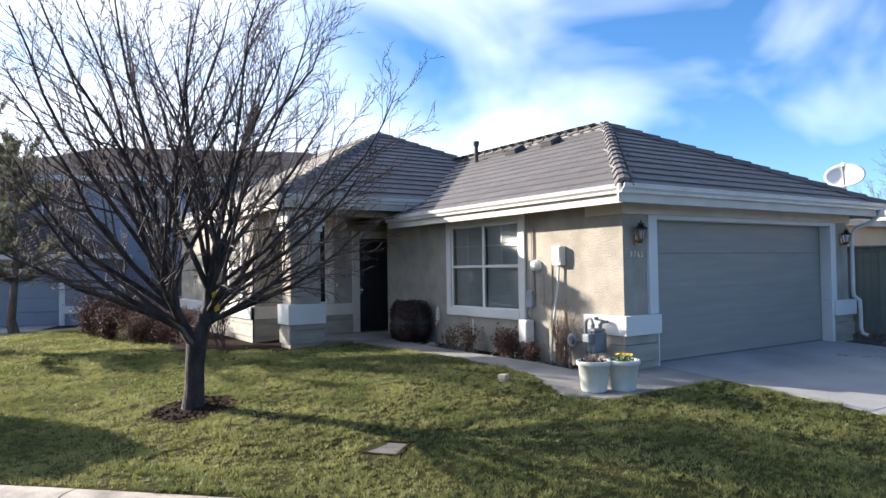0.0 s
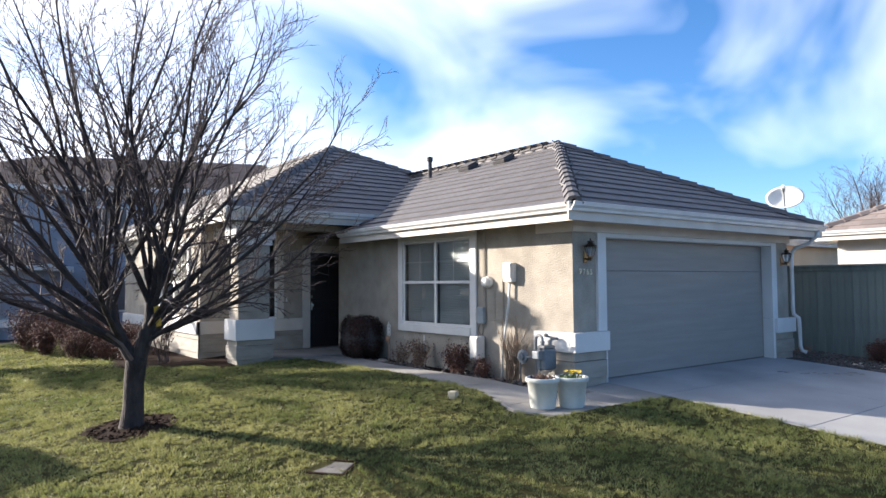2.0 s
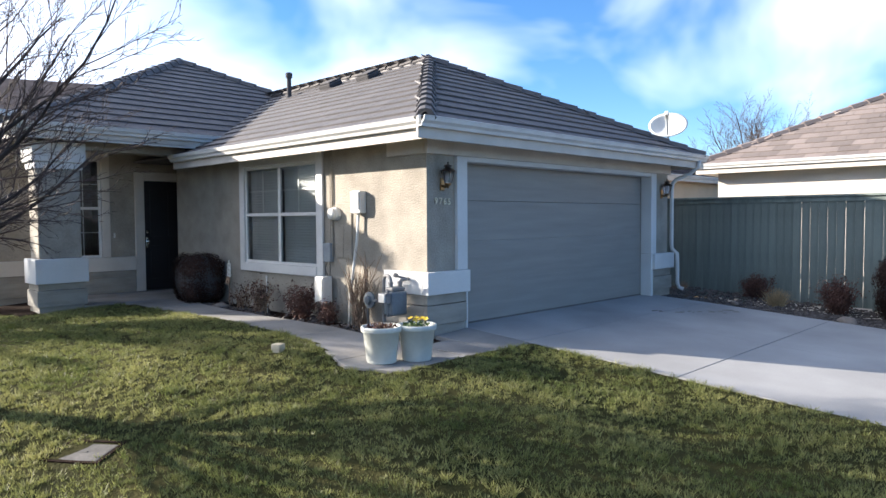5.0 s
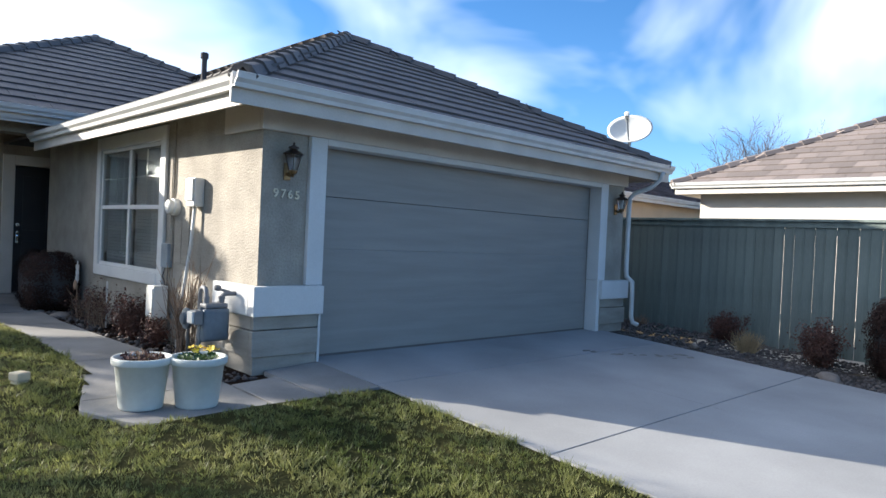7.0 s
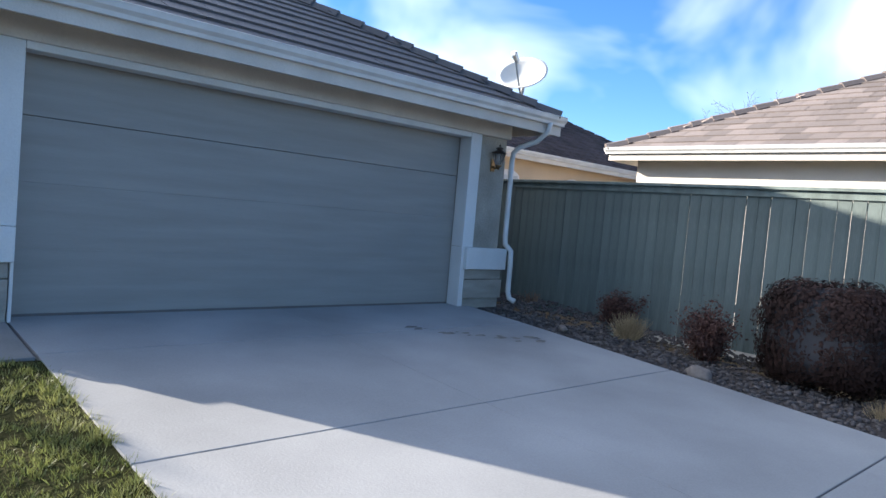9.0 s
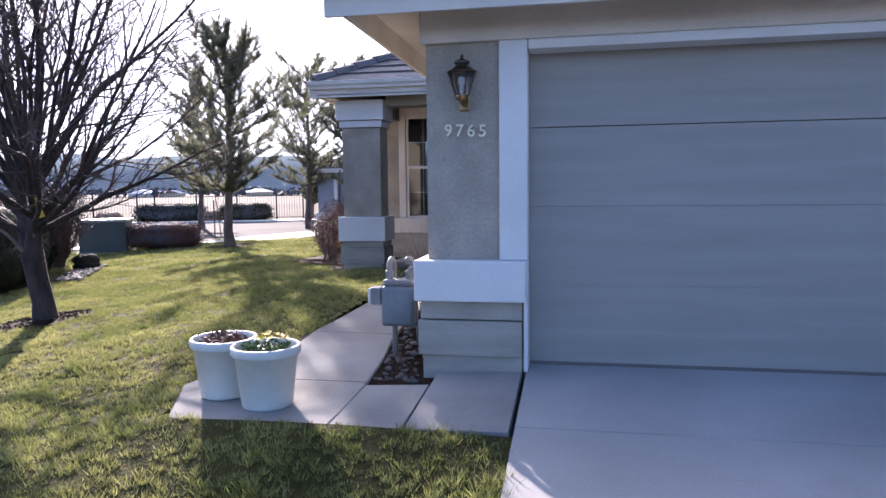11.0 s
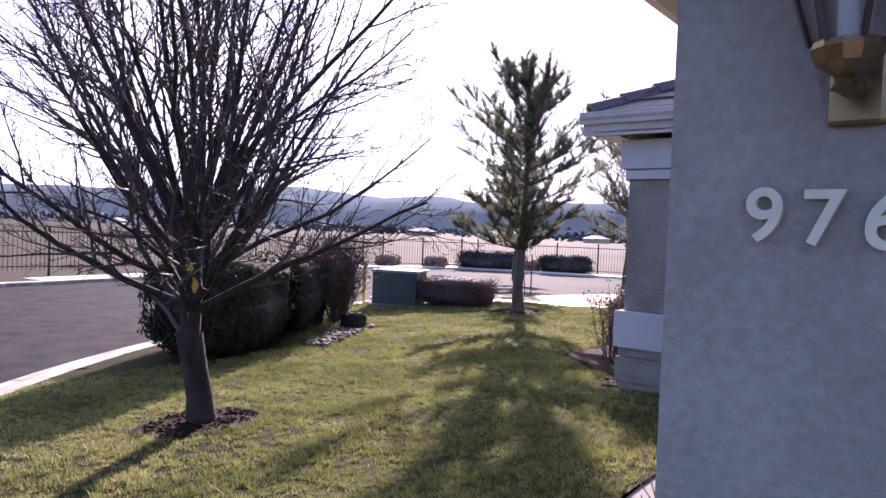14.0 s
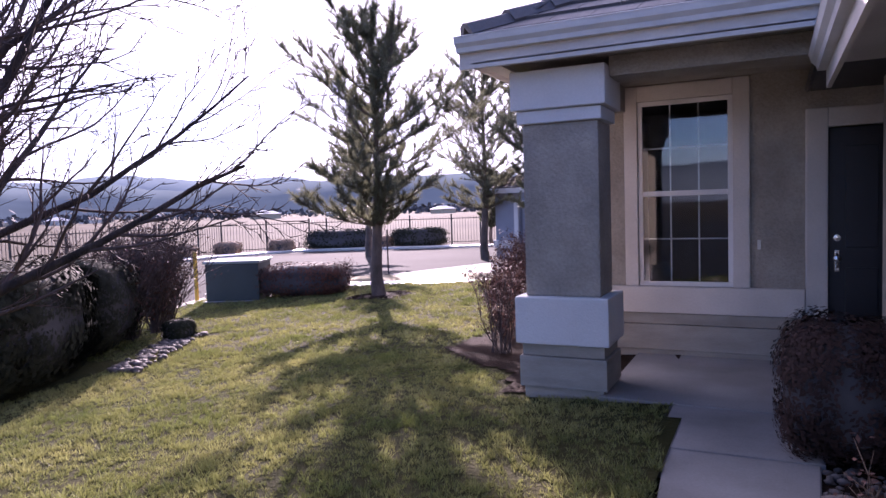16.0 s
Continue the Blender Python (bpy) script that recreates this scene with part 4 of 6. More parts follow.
bf = np.stack([idx[:-1, :-1][q], idx[1:, :-1][q], idx[1:, 1:][q], idx[:-1, 1:][q]], axis=1)
tagged(mesh_arrays("planting_bed", np.stack([gx.ravel(), gy.ravel(), gz.ravel() + 0.014], axis=1), bf, SOIL, smooth=True), "dark soil bed along the wing of the house", "bed", kind="structure")


def disc_bed(name, x, y, r, label):
    bm = bmesh.new()
    n = 26
    ring = [bm.verts.new((x + r * (1 + 0.09 * math.sin(3 * a + x) + 0.05 * math.sin(7 * a)) * math.cos(a), y + r * (1 + 0.09 * math.sin(3 * a + x)) * math.sin(a), ground_at(x + r * math.cos(a), y + r * math.sin(a)) + 0.012)) for a in np.linspace(0, 2 * math.pi, n, endpoint=False)]
    c = bm.verts.new((x, y, ground_at(x, y) + 0.03))
    for i in range(n):
        bm.faces.new((ring[i], ring[(i + 1) % n], c))
    return tagged(part(name, bm, SOIL, smooth=True), label, "soil", kind="structure")


TREE, PINE = (-5.27, 2.53), (-8.5, 13.25)
disc_bed("tree_well", *TREE, 0.56, "ring of bare dark soil round the tree trunk")
disc_bed("tree_well", *PINE, 0.75, "ring of bare soil round the pine trunk")


def stones(name, label, places, sizes, material=STONE):
    """Many loose stones as one stuff mesh."""
    base = bmesh.new()
    bmesh.ops.create_icosphere(base, subdivisions=1, radius=1)
    bv = np.array([v.co[:] for v in base.verts])
    bf = np.array([[v.index for v in f.verts] for f in base.faces])
    base.free()
    vs, fs = [], []
    for k, ((x, y, z), s) in enumerate(zip(places, sizes)):
        a = rng.uniform(0, 6.28)
        q = bv * (1 + rng.uniform(-0.22, 0.22, (len(bv), 1))) * (s * rng.uniform(0.8, 1.3), s * rng.uniform(0.6, 1.0), s * rng.uniform(0.4, 0.7))
        q = np.stack([q[:, 0] * math.cos(a) - q[:, 1] * math.sin(a), q[:, 0] * math.sin(a) + q[:, 1] * math.cos(a), q[:, 2]], axis=1)
        vs.append(q + (x, y, z + 0.15 * s))
        fs.append(bf + k * len(bv))
    return tagged(mesh_arrays(name, np.concatenate(vs), np.concatenate(fs), material), label, "stones", kind="stuff")


n = 4800
px, py = rng.uniform(5.86, 7.7, n), rng.uniform(-7.5, 1.2, n)
okay = ~((px < W + 0.12) & (py > -0.1))
pl = [(x, y, drive_z(x, y) - 0.03) for x, y in zip(px[okay], py[okay])]
stones("gravel", "mixed brown and grey gravel stones on the bed", pl, rng.uniform(0.014, 0.036, len(pl)))
n = 420
py = rng.uniform(-0.15, 6.0, n)
px = -0.03 - rng.uniform(0, 1, n) ** 0.7 * np.interp(py, [-0.2, 0.5, 1.2, 2.6, 6], [0.34, 0.38, 0.48, 0.54, 0.45])
stones("bed_stones", "dark rounded stones in the bed along the wall", [(x, y, fall(y) - 0.02) for x, y in zip(px, py)], rng.uniform(0.012, 0.04, n))
n = 260
py = rng.uniform(6.4, 8.8, n)
px = -7.85 - (py - 6.4) * 0.55 - rng.uniform(0, 0.6, n)
stones("bed_stones", "grey river stones at the foot of the hedge", [(x, y, ground_at(x, y) + 0.02) for x, y in zip(px, py)], rng.uniform(0.03, 0.08, n))


def boulder(x, y, z, s, label="rounded tan landscape boulder on the gravel"):
    bm = bmesh.new()
    bmesh.ops.create_icosphere(bm, subdivisions=3, radius=1)
    for v in bm.verts:
        k = 1 + 0.22 * noise.noise(v.co * 1.3 + Vector((x, y, 0))) + 0.06 * noise.noise(v.co * 4)
        v.co = Vector((v.co.x * s * k, v.co.y * s * 0.75 * k, v.co.z * s * 0.5 * k))
    ob = part("boulder", bm, mat("boulder_stone", (0.22, 0.185, 0.155), 0.85, 4, 0.2, 30, 0.2, 0.4), None, smooth=True, m=pose(x, y, z + s * 0.22, 0, 0, x * 70))
    return tagged(ob, label, "boulder", "boulders by the driveway")


boulder(6.0, -3.08, drive_z(0, -3.1) - 0.04, 0.15)
boulder(6.15, -5.3, drive_z(0, -5.3), 0.22)
boulder(6.05, -1.35, drive_z(0, -1.4), 0.07)
boulder(-0.45, 4.35, -0.03, 0.12, "rounded tan stone in the bed beside the walk")

# ---- grass blades over the lawn ----
def blades(name, label, x0, x1, y0, y1, count, each, height, width, loose):
    """Tufts of blades leaning out from their middles, over the lawn sheet."""
    cx, cy = rng.uniform(x0, x1, count), rng.uniform(y0, y1, count)
    i = np.clip(((cx - xs[0]) / 0.12).astype(int), 0, len(xs) - 2)
    j = np.clip(((cy - ys[0]) / 0.12).astype(int), 0, len(ys) - 2)
    ok = keep[i, j] & keep[i + 1, j] & keep[i, j + 1] & keep[i + 1, j + 1]
    ok &= kerb_side(cx, cy) > 0.015
    ok &= (cx < 0.68) & ~((cx > walk_edge(cy) - 0.01) & (cy > -1.07))
    for (tx, ty), tr in ((TREE, 0.52), (PINE, 0.66)):
        ok &= np.hypot(cx - tx, cy - ty) > tr + 0.06 * np.sin(5 * np.arctan2(cy - ty, cx - tx))
    ok &= ~((np.abs(cx + 4.03) < 0.215) & (np.abs(cy + 0.30) < 0.145))
    ok &= ~((cx > -2.72) & (cy > 5.87)) & ~((cx > -1.47) & (cy > 4.9))
    ok &= ~(cx > -3.1 - 1.2 * np.clip((cy - 6.6) / 1.2, 0, 1) - 0.12 * np.sin(cy * 1.9)) | (cy < 5.9)
    cx, cy, i, j = cx[ok], cy[ok], i[ok], j[ok]
    fx, fy = (cx - xs[i]) / 0.12, (cy - ys[j]) / 0.12
    cz = (GRID_Z[i, j] * (1 - fx) * (1 - fy) + GRID_Z[i + 1, j] * fx * (1 - fy) + GRID_Z[i, j + 1] * (1 - fx) * fy + GRID_Z[i + 1, j + 1] * fx * fy)
    patch = 0.8 + 0.35 * np.sin(cx * 5.3 + 2 * np.sin(cy * 3.1)) * np.sin(cy * 4.7 + cx)
    ch = rng.uniform(0.45, 1.45, len(cx)) * patch
    cx, cy, cz, ch = (np.repeat(q, each) for q in (cx, cy, cz, ch))
    n = len(cx)
    b = rng.uniform(0, 6.283, n)
    rr = np.abs(rng.normal(0, loose, n))
    px, py = cx + rr * np.cos(b), cy + rr * np.sin(b)
    h = rng.uniform(0.6, 1.2, n) * height * ch
    b = b + rng.normal(0, 0.8, n)
    lean = rng.uniform(0.2, 1.2, n)
    a = rng.uniform(0, 6.283, n)
    w = rng.uniform(0.6, 1.3, n) * width
    p0 = np.stack([px - np.cos(a) * w, py - np.sin(a) * w, cz - 0.008], axis=1)
    p1 = np.stack([px + np.cos(a) * w, py + np.sin(a) * w, cz - 0.008], axis=1)
    p2 = np.stack([px + np.cos(b) * lean * h, py + np.sin(b) * lean * h, cz + h * 0.95], axis=1)
    v = np.stack([p0, p1, p2], axis=1).reshape(-1, 3)
    return tagged(mesh_arrays(name, v, np.arange(3 * n).reshape(-1, 3), BLADE), label, "grass", kind="stuff")


blades("grass", "short green and straw-coloured blades of lawn grass", -8.5, 0.8, -6.2, 7.6, 46000, 14, 0.046, 0.0042, 0.02)
blades("grass", "short green and straw-coloured blades of lawn grass", -13.4, -2.5, 7.0, 16.5, 16000, 12, 0.05, 0.007, 0.03)

# ---- bare tree ----
def grow(lines, p, d, length, r, level, spec, up=0.25, wander=0.18):
    """A branch and its side branches as polylines with radii."""
    steps = (8, 6, 4, 3)[min(level, 3)]
    pts, rad = [p.copy()], [r]
    d = d.normalized()
    end = spec["taper"]
    for i in range(steps):
        j = Vector((random.gauss(0, wander), random.gauss(0, wander), random.gauss(0, wander) + up))
        d = (d + j * (0.5 if level < 2 else 0.45)).normalized()
        p = p + d * (length / steps)
        pts.append(p.copy())
        rad.append(r * (1 - (1 - end) * (i + 1) / steps))
    lines[min(level, len(lines) - 1)].append((pts, rad))
    if level >= spec["levels"]:
        return
    n = spec["kids"][level]
    for k in range(n):
        t = 0.22 + 0.78 * (k + random.random() * 0.8) / n
        t = min(t, 0.99)
        i = min(int(t * steps), steps - 1)
        f = t * steps - i
        q = pts[i].lerp(pts[i + 1], f)
        dd = (pts[i + 1] - pts[i]).normalized()
        side = dd.orthogonal().normalized()
        side.rotate(Matrix.Rotation(random.uniform(0, 6.283), 3, dd))
        ang = random.uniform(*spec["angle"])
        nd = dd * math.cos(ang) + side * math.sin(ang)
        grow(lines, q, nd, length * random.uniform(*spec["ratio"]) * (1.15 - 0.45 * t), max(rad[i] * 0.5, spec["least"]), level + 1, spec, up, wander)


def tubes_mesh(name, lines, seg, material, parent, label=""):
    """All branches of one kind as one mesh."""
    vs, fs, base = [], [], 0
    ca = [(math.cos(2 * math.pi * k / seg), math.sin(2 * math.pi * k / seg)) for k in range(seg)]
    for pts, rad in lines:
        d = (pts[-1] - pts[0]).normalized()
        s = d.orthogonal().normalized()
        u = d.cross(s)
        for p, r in zip(pts, rad):
            for c, sn in ca:
                vs.append((p.x + r * (c * s.x + sn * u.x), p.y + r * (c * s.y + sn * u.y), p.z + r * (c * s.z + sn * u.z)))
        for i in range(len(pts) - 1):
            for k in range(seg):
                j = (k + 1) % seg
                fs.append((base + i * seg + k, base + i * seg + j, base + (i + 1) * seg + j, base + (i + 1) * seg + k))
        base += len(pts) * seg
    return mesh_arrays(name, vs, fs, material, parent, label, smooth=True)


random.seed(21)
tx, ty = TREE
tz = ground_at(tx, ty)
tree = thing("tree", tx, ty, tz, label="leafless ornamental tree with dark trunk and dense upright twigs", category="tree")
lines = [[], [], [], []]
fork = Vector((0.01, -0.16, 0.86))
trunk_line = ([Vector((0, 0, -0.12)), Vector((0.0, 0.0, 0.03)), Vector((0.01, -0.03, 0.25)), Vector((0.0, -0.09, 0.55)), fork],
              [0.19, 0.145, 0.122, 0.116, 0.125])
stem_a = ([fork - Vector((0, 0, 0.08)), Vector((-0.13, -0.08, 1.06)), Vector((-0.23, 0.0, 1.32)), Vector((-0.28, 0.06, 1.62))], [0.085, 0.076, 0.066, 0.054])
stem_b = ([fork - Vector((0, 0, 0.08)), Vector((0.09, -0.19, 1.08)), Vector((0.15, -0.21, 1.32)), Vector((0.16, -0.22, 1.70))], [0.098, 0.088, 0.076, 0.060])
SPEC = {"levels": 3, "kids": (13, 7, 4), "angle": (0.32, 0.80), "ratio": (0.26, 0.44), "taper": 0.22, "least": 0.0042}
# limbs fan out all round from the two stems, the low ones short, the steep ones long
for ring, (count, el, f) in enumerate(((7, 27, 1.1), (9, 41, 1.8), (9, 54, 2.5), (8, 67, 2.9), (6, 80, 3.0))):
    for k in range(count):
        az = 360 * (k + 0.5 * (ring % 2)) / count + random.uniform(-14, 14)
        rise = radians(el + random.uniform(-6, 6))
        a = radians(az)
        d = Vector((math.cos(a) * math.cos(rise), math.sin(a) * math.cos(rise), math.sin(rise)))
        stem = (stem_a if (random.random() < 0.5 if ring > 2 else 80 < az % 360 < 250) else stem_b)[0]
        g = max(0.6, min(2.99, f + random.uniform(-0.5, 0.3)))
        start = stem[int(g)].lerp(stem[int(g) + 1], g - int(g))
        reach = (1.55 + 2.75 * math.sin(rise) ** 1.15) * random.uniform(0.84, 1.0)
        grow(lines, start, d, reach, random.uniform(0.030, 0.042), 0, SPEC, up=0.08, wander=0.20)
# one long low branch towards the walk
grow(lines, stem_b[0][1].lerp(stem_b[0][2], 0.2), Vector((0.80, -0.52, 0.30)), 2.5, 0.036, 0, {**SPEC, "kids": (10, 6, 3)}, up=0.05, wander=0.16)
# pale stubs of cut branches by the fork
stubs = [([fork + Vector((-0.06, -0.05, 0.0)), fork + Vector((-0.20, -0.12, 0.20)), fork + Vector((-0.38, -0.18, 0.34))], [0.022, 0.018, 0.014]),
         ([fork + Vector((0.07, -0.05, 0.02)), fork + Vector((0.13, -0.09, 0.22)), fork + Vector((0.14, -0.10, 0.42))], [0.02, 0.018, 0.015])]
tubes_mesh("cut_stub", stubs, 8, PINE_BARK, tree, "pale cut branch stubs")
tubes_mesh("trunk", [trunk_line, stem_a, stem_b], 12, BARK, tree)
tubes_mesh("limb_frame", lines[0], 8, BARK, tree)
tubes_mesh("branch_tangle", lines[1], 5, TWIG, tree)
tubes_mesh("twig_tangle", lines[2] + lines[3], 3, TWIG, tree)["kind"] = "stuff"
# a yellow plastic tag hung in the fork
bm = bmesh.new()
box(bm, -0.035, 0.035, -0.006, 0.006, -0.13, 0.13, bevel=0.004, m=pose(tx + 0.22, ty - 0.27, tz + 1.38, 8, -16, 20))
tube(bm, [(tx + 0.19, ty - 0.26, tz + 1.50), (tx + 0.17, ty - 0.24, tz + 1.58), (tx + 0.16, ty - 0.22, tz + 1.66)], 0.004, 5)
tagged(part("hanging_tag", bm, YELLOW), "yellow plastic tag hanging in the bare tree", "tag")


# ---- pines ----
# clods of earth in the two tree wells
for (wx, wy), wr, label in ((TREE, 0.5, "loose clods of dark earth round the tree trunk"), (PINE, 0.68, "loose clods of dark earth round the pine trunk")):
    ca, cr = rng.uniform(0, 6.283, 330), wr * np.sqrt(rng.uniform(0.05, 1.0, 330))
    stones("soil_clods", label, [(wx + r * math.cos(a), wy + r * math.sin(a), ground_at(wx + r * math.cos(a), wy + r * math.sin(a)) + 0.016) for a, r in zip(ca, cr)], rng.uniform(0.008, 0.03, 330), SOIL)


def pine(x, y, z, height, spread, seed, label):
    random.seed(seed)
    ob = thing("pine_tree", x, y, z, label=label, category="tree", group="pines beyond the lawn")
    lean = [Vector((0.0, 0.0, -0.1)), Vector((-0.10, 0.05, 0.45)), Vector((-0.04, 0.03, 1.1)), Vector((0.03, 0, 2.2)), Vector((0.04, 0.02, height * 0.6)), Vector((0, 0, height))]
    r0 = 0.02 * height + 0.015
    tubes_mesh("trunk", [(lean, [r0 * 1.3, r0, r0 * 0.85, r0 * 0.7, r0 * 0.4, 0.012])], 9, PINE_BARK, ob)

    def at(h):
        for a, b in zip(lean, lean[1:]):
            if a.z <= h <= b.z:
                return a.lerp(b, (h - a.z) / (b.z - a.z))
        return lean[-1]
    br, tips = [], []
    h = height * 0.26
    while h < height * 0.97:
        t = (h - height * 0.26) / (height * 0.74)
        L = spread * (0.60 + 0.85 * t if t < 0.32 else 0.87 * ((1 - t) / 0.68) ** 0.5 + 0.05) * 1.05
        for k in range(4 if t > 0.72 else random.choice((5, 5, 6, 7))):
            a = random.uniform(0, 6.283)
            e2 = radians(4 + 36 * t + random.uniform(-8, 12))
            l = L * random.uniform(0.65, 1.15)
            p = at(h)
            pts, d = [p], Vector((math.cos(a) * math.cos(e2), math.sin(a) * math.cos(e2), math.sin(e2)))
            for s in range(4):
                d = (d + Vector((random.gauss(0, 0.08), random.gauss(0, 0.08), 0.12))).normalized()
                pts.append(pts[-1] + d * l / 4)
            br.append((pts, [0.022 * (1 - 0.8 * s / 4) for s in range(5)]))
            for s in range(1, 5):
                for q in range(4 if s > 1 else 3):
                    f = random.random()
                    b0 = pts[s - 1].lerp(pts[s], f)
                    dd = (d + Vector((random.gauss(0, 0.6), random.gauss(0, 0.6), random.gauss(0.25, 0.25)))).normalized()
                    b1 = b0 + dd * l * random.uniform(0.14, 0.26)
                    br.append(([b0, b1], [0.009, 0.005]))
                    tips.append((b1, dd))
                    tips.append((b0.lerp(b1, 0.55), dd))
            tips.append((pts[-1], d))
        h += height * random.uniform(0.056, 0.076)
    tubes_mesh("branch_tangle", br, 4, PINE_BARK, ob)["kind"] = "stuff"
    # bottle-brush tufts: needles set round the outer end of every shoot
    n = 54
    P = np.array([t[0][:] for t in tips]).repeat(n, axis=0)
    D = np.array([t[1][:] for t in tips]).repeat(n, axis=0)
    m = len(P)
    g = np.random.default_rng(seed)
    side = np.cross(D, g.normal(0, 1, (m, 3)))
    side /= np.linalg.norm(side, axis=1, keepdims=True)
    A = D * g.uniform(0.35, 1.0, (m, 1)) + side * g.uniform(0.4, 1.0, (m, 1)) + (0, 0, 0.15)
    A /= np.linalg.norm(A, axis=1, keepdims=True)
    P = P - D * g.uniform(-0.05, 0.24, (m, 1))
    L = g.uniform(0.10, 0.17, (m, 1))
    B = np.cross(A, g.normal(0, 1, (m, 3)))
    B /= np.linalg.norm(B, axis=1, keepdims=True)
    w = 0.006
    v = np.stack([P - B * w, P + B * w, P + A * L], axis=1).reshape(-1, 3)
    c = mesh_arrays("crown", v, np.arange(3 * m).reshape(-1, 3), NEEDLE, ob)
    c["kind"] = "stuff"
    return ob


pine(PINE[0], PINE[1], ground_at(*PINE), 5.9, 2.55, 5, "young pine with open grey-green needled crown on the lawn")
pine(-6.7, 20.6, -0.5, 6.6, 2.2, 23, "pine with dark needled crown beside the grey house")
pine(-11.2, 26.0, -0.55, 7.6, 3.4, 9, "taller pine with dark needled crown beyond the lawn")
pine(-17.6, 27.5, -0.6, 7.0, 2.0, 13, "pine with grey-green crown beside the cross street")
pine(-14.9, 36.0, -0.6, 4.2, 1.2, 17, "small pine beside the iron fence")


# ---- hedges and shrubs ----
def leaf_cloud(P, N, size, seed, aspect=0.5, jitter=0.7):
    """Small leaf triangles pairs at points P, roughly facing N."""
    g = np.random.default_rng(seed)
    m = len(P)
    A = N + g.normal(0, jitter, (m, 3))
    A /= np.linalg.norm(A, axis=1, keepdims=True)
    U = np.cross(A, g.normal(0, 1, (m, 3)))
    U /= np.linalg.norm(U, axis=1, keepdims=True)
    V = np.cross(A, U)
    s = g.uniform(0.6, 1.3, (m, 1)) * size
    v = np.stack([P - V * s, P + U * s * aspect, P + V * s, P - U * s * aspect], axis=1).reshape(-1, 3)
    return v, np.arange(4 * m).reshape(-1, 4)


def hedge(name, x, y, z, rz, sx, sy, h, material, label, count, size, seed, category="hedge", group="", round_top=0.35, stems=True):
    """A clipped shrub: leaves over a rounded, uneven body, with woody stems below."""
    ob = thing(name, x, y, z, rz, label, category, group)
    g = np.random.default_rng(seed)
    bm = bmesh.new()
    bmesh.ops.create_icosphere(bm, subdivisions=4, radius=1)

    def shape(c, k=1.0):
        p = round_top
        q = Vector([math.copysign(abs(t) ** (0.45 + p * 0.5), t) for t in c])
        b = 1 + 0.10 * noise.noise(Vector(c) * 2.3 + Vector((seed, 0, 0))) + 0.07 * noise.noise(Vector(c) * 6 + Vector((0, seed, 0)))
        return Vector((q.x * sx * b * k, q.y * sy * b * k, h * 0.5 + (q.z * 0.5) * h * b * k))
    co = [v.co.copy() for v in bm.verts]
    for v in bm.verts:
        v.co = shape(v.co, 0.86)
    # dark core, the shade inside the leaves put into its colour
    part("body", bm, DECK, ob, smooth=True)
    d = g.normal(0, 1, (count, 3))
    d /= np.linalg.norm(d, axis=1, keepdims=True)
    P = np.array([shape(Vector(q), 0.84 + 0.20 * f)[:] for q, f in zip(d, g.uniform(0, 1, count))])
    v, f = leaf_cloud(P, d, size, seed)
    mesh_arrays("foliage", v, f, material, ob)["kind"] = "stuff"
    return ob


hz = -0.44
hedge("hedge", -9.2, 5.45, hz, -62, 1.5, 0.88, 1.52, HEDGE_LEAF, "large clipped evergreen hedge, its own shade put into near-black colours, by the kerb", 26000, 0.04, 3)
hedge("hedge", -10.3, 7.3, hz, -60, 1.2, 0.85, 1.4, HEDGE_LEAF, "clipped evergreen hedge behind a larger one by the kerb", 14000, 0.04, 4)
hedge("shrub", -10.9, 13.7, -0.45, 20, 1.15, 0.65, 0.80, SHRUB_RED, "low mounded dark red-brown shrub beside the cabinet", 6000, 0.035, 5, "shrub")
hedge("shrub", 7.08, -3.88, drive_z(0, -4.0) - 0.04, 90, 0.66, 0.52, 1.12, SHRUB_DARK, "clipped dark red-brown shrub on gravel before the fence", 22000, 0.022, 6, "shrub")
hedge("shrub", 7.0, -5.4, drive_z(0, -5.4) - 0.04, 90, 0.5, 0.45, 0.62, SHRUB_RED, "low reddish-brown shrub on gravel before the fence", 9000, 0.022, 8, "shrub")
hedge("shrub", -0.40, 5.22, -0.04, 0, 0.37, 0.42, 0.88, SHRUB_DARK, "round clipped dark red shrub beside the front door", 14000, 0.017, 7, "shrub")
for k, (x, y, sx, h) in enumerate(((-22.6, 32.6, 2.2, 1.2), (-18.6, 34.4, 1.7, 1.15), (-20.6, 33.6, 0.7, 0.7), (-25.2, 30.6, 0.7, 0.7), (-27.0, 28.4, 0.7, 0.7), (-27.4, 25.6, 0.7, 0.7), (-28.2, 22.8, 0.7, 0.7))):
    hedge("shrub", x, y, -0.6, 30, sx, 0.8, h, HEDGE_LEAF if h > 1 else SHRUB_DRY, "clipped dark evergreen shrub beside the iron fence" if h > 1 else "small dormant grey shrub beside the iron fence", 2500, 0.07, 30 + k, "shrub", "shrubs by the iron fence")


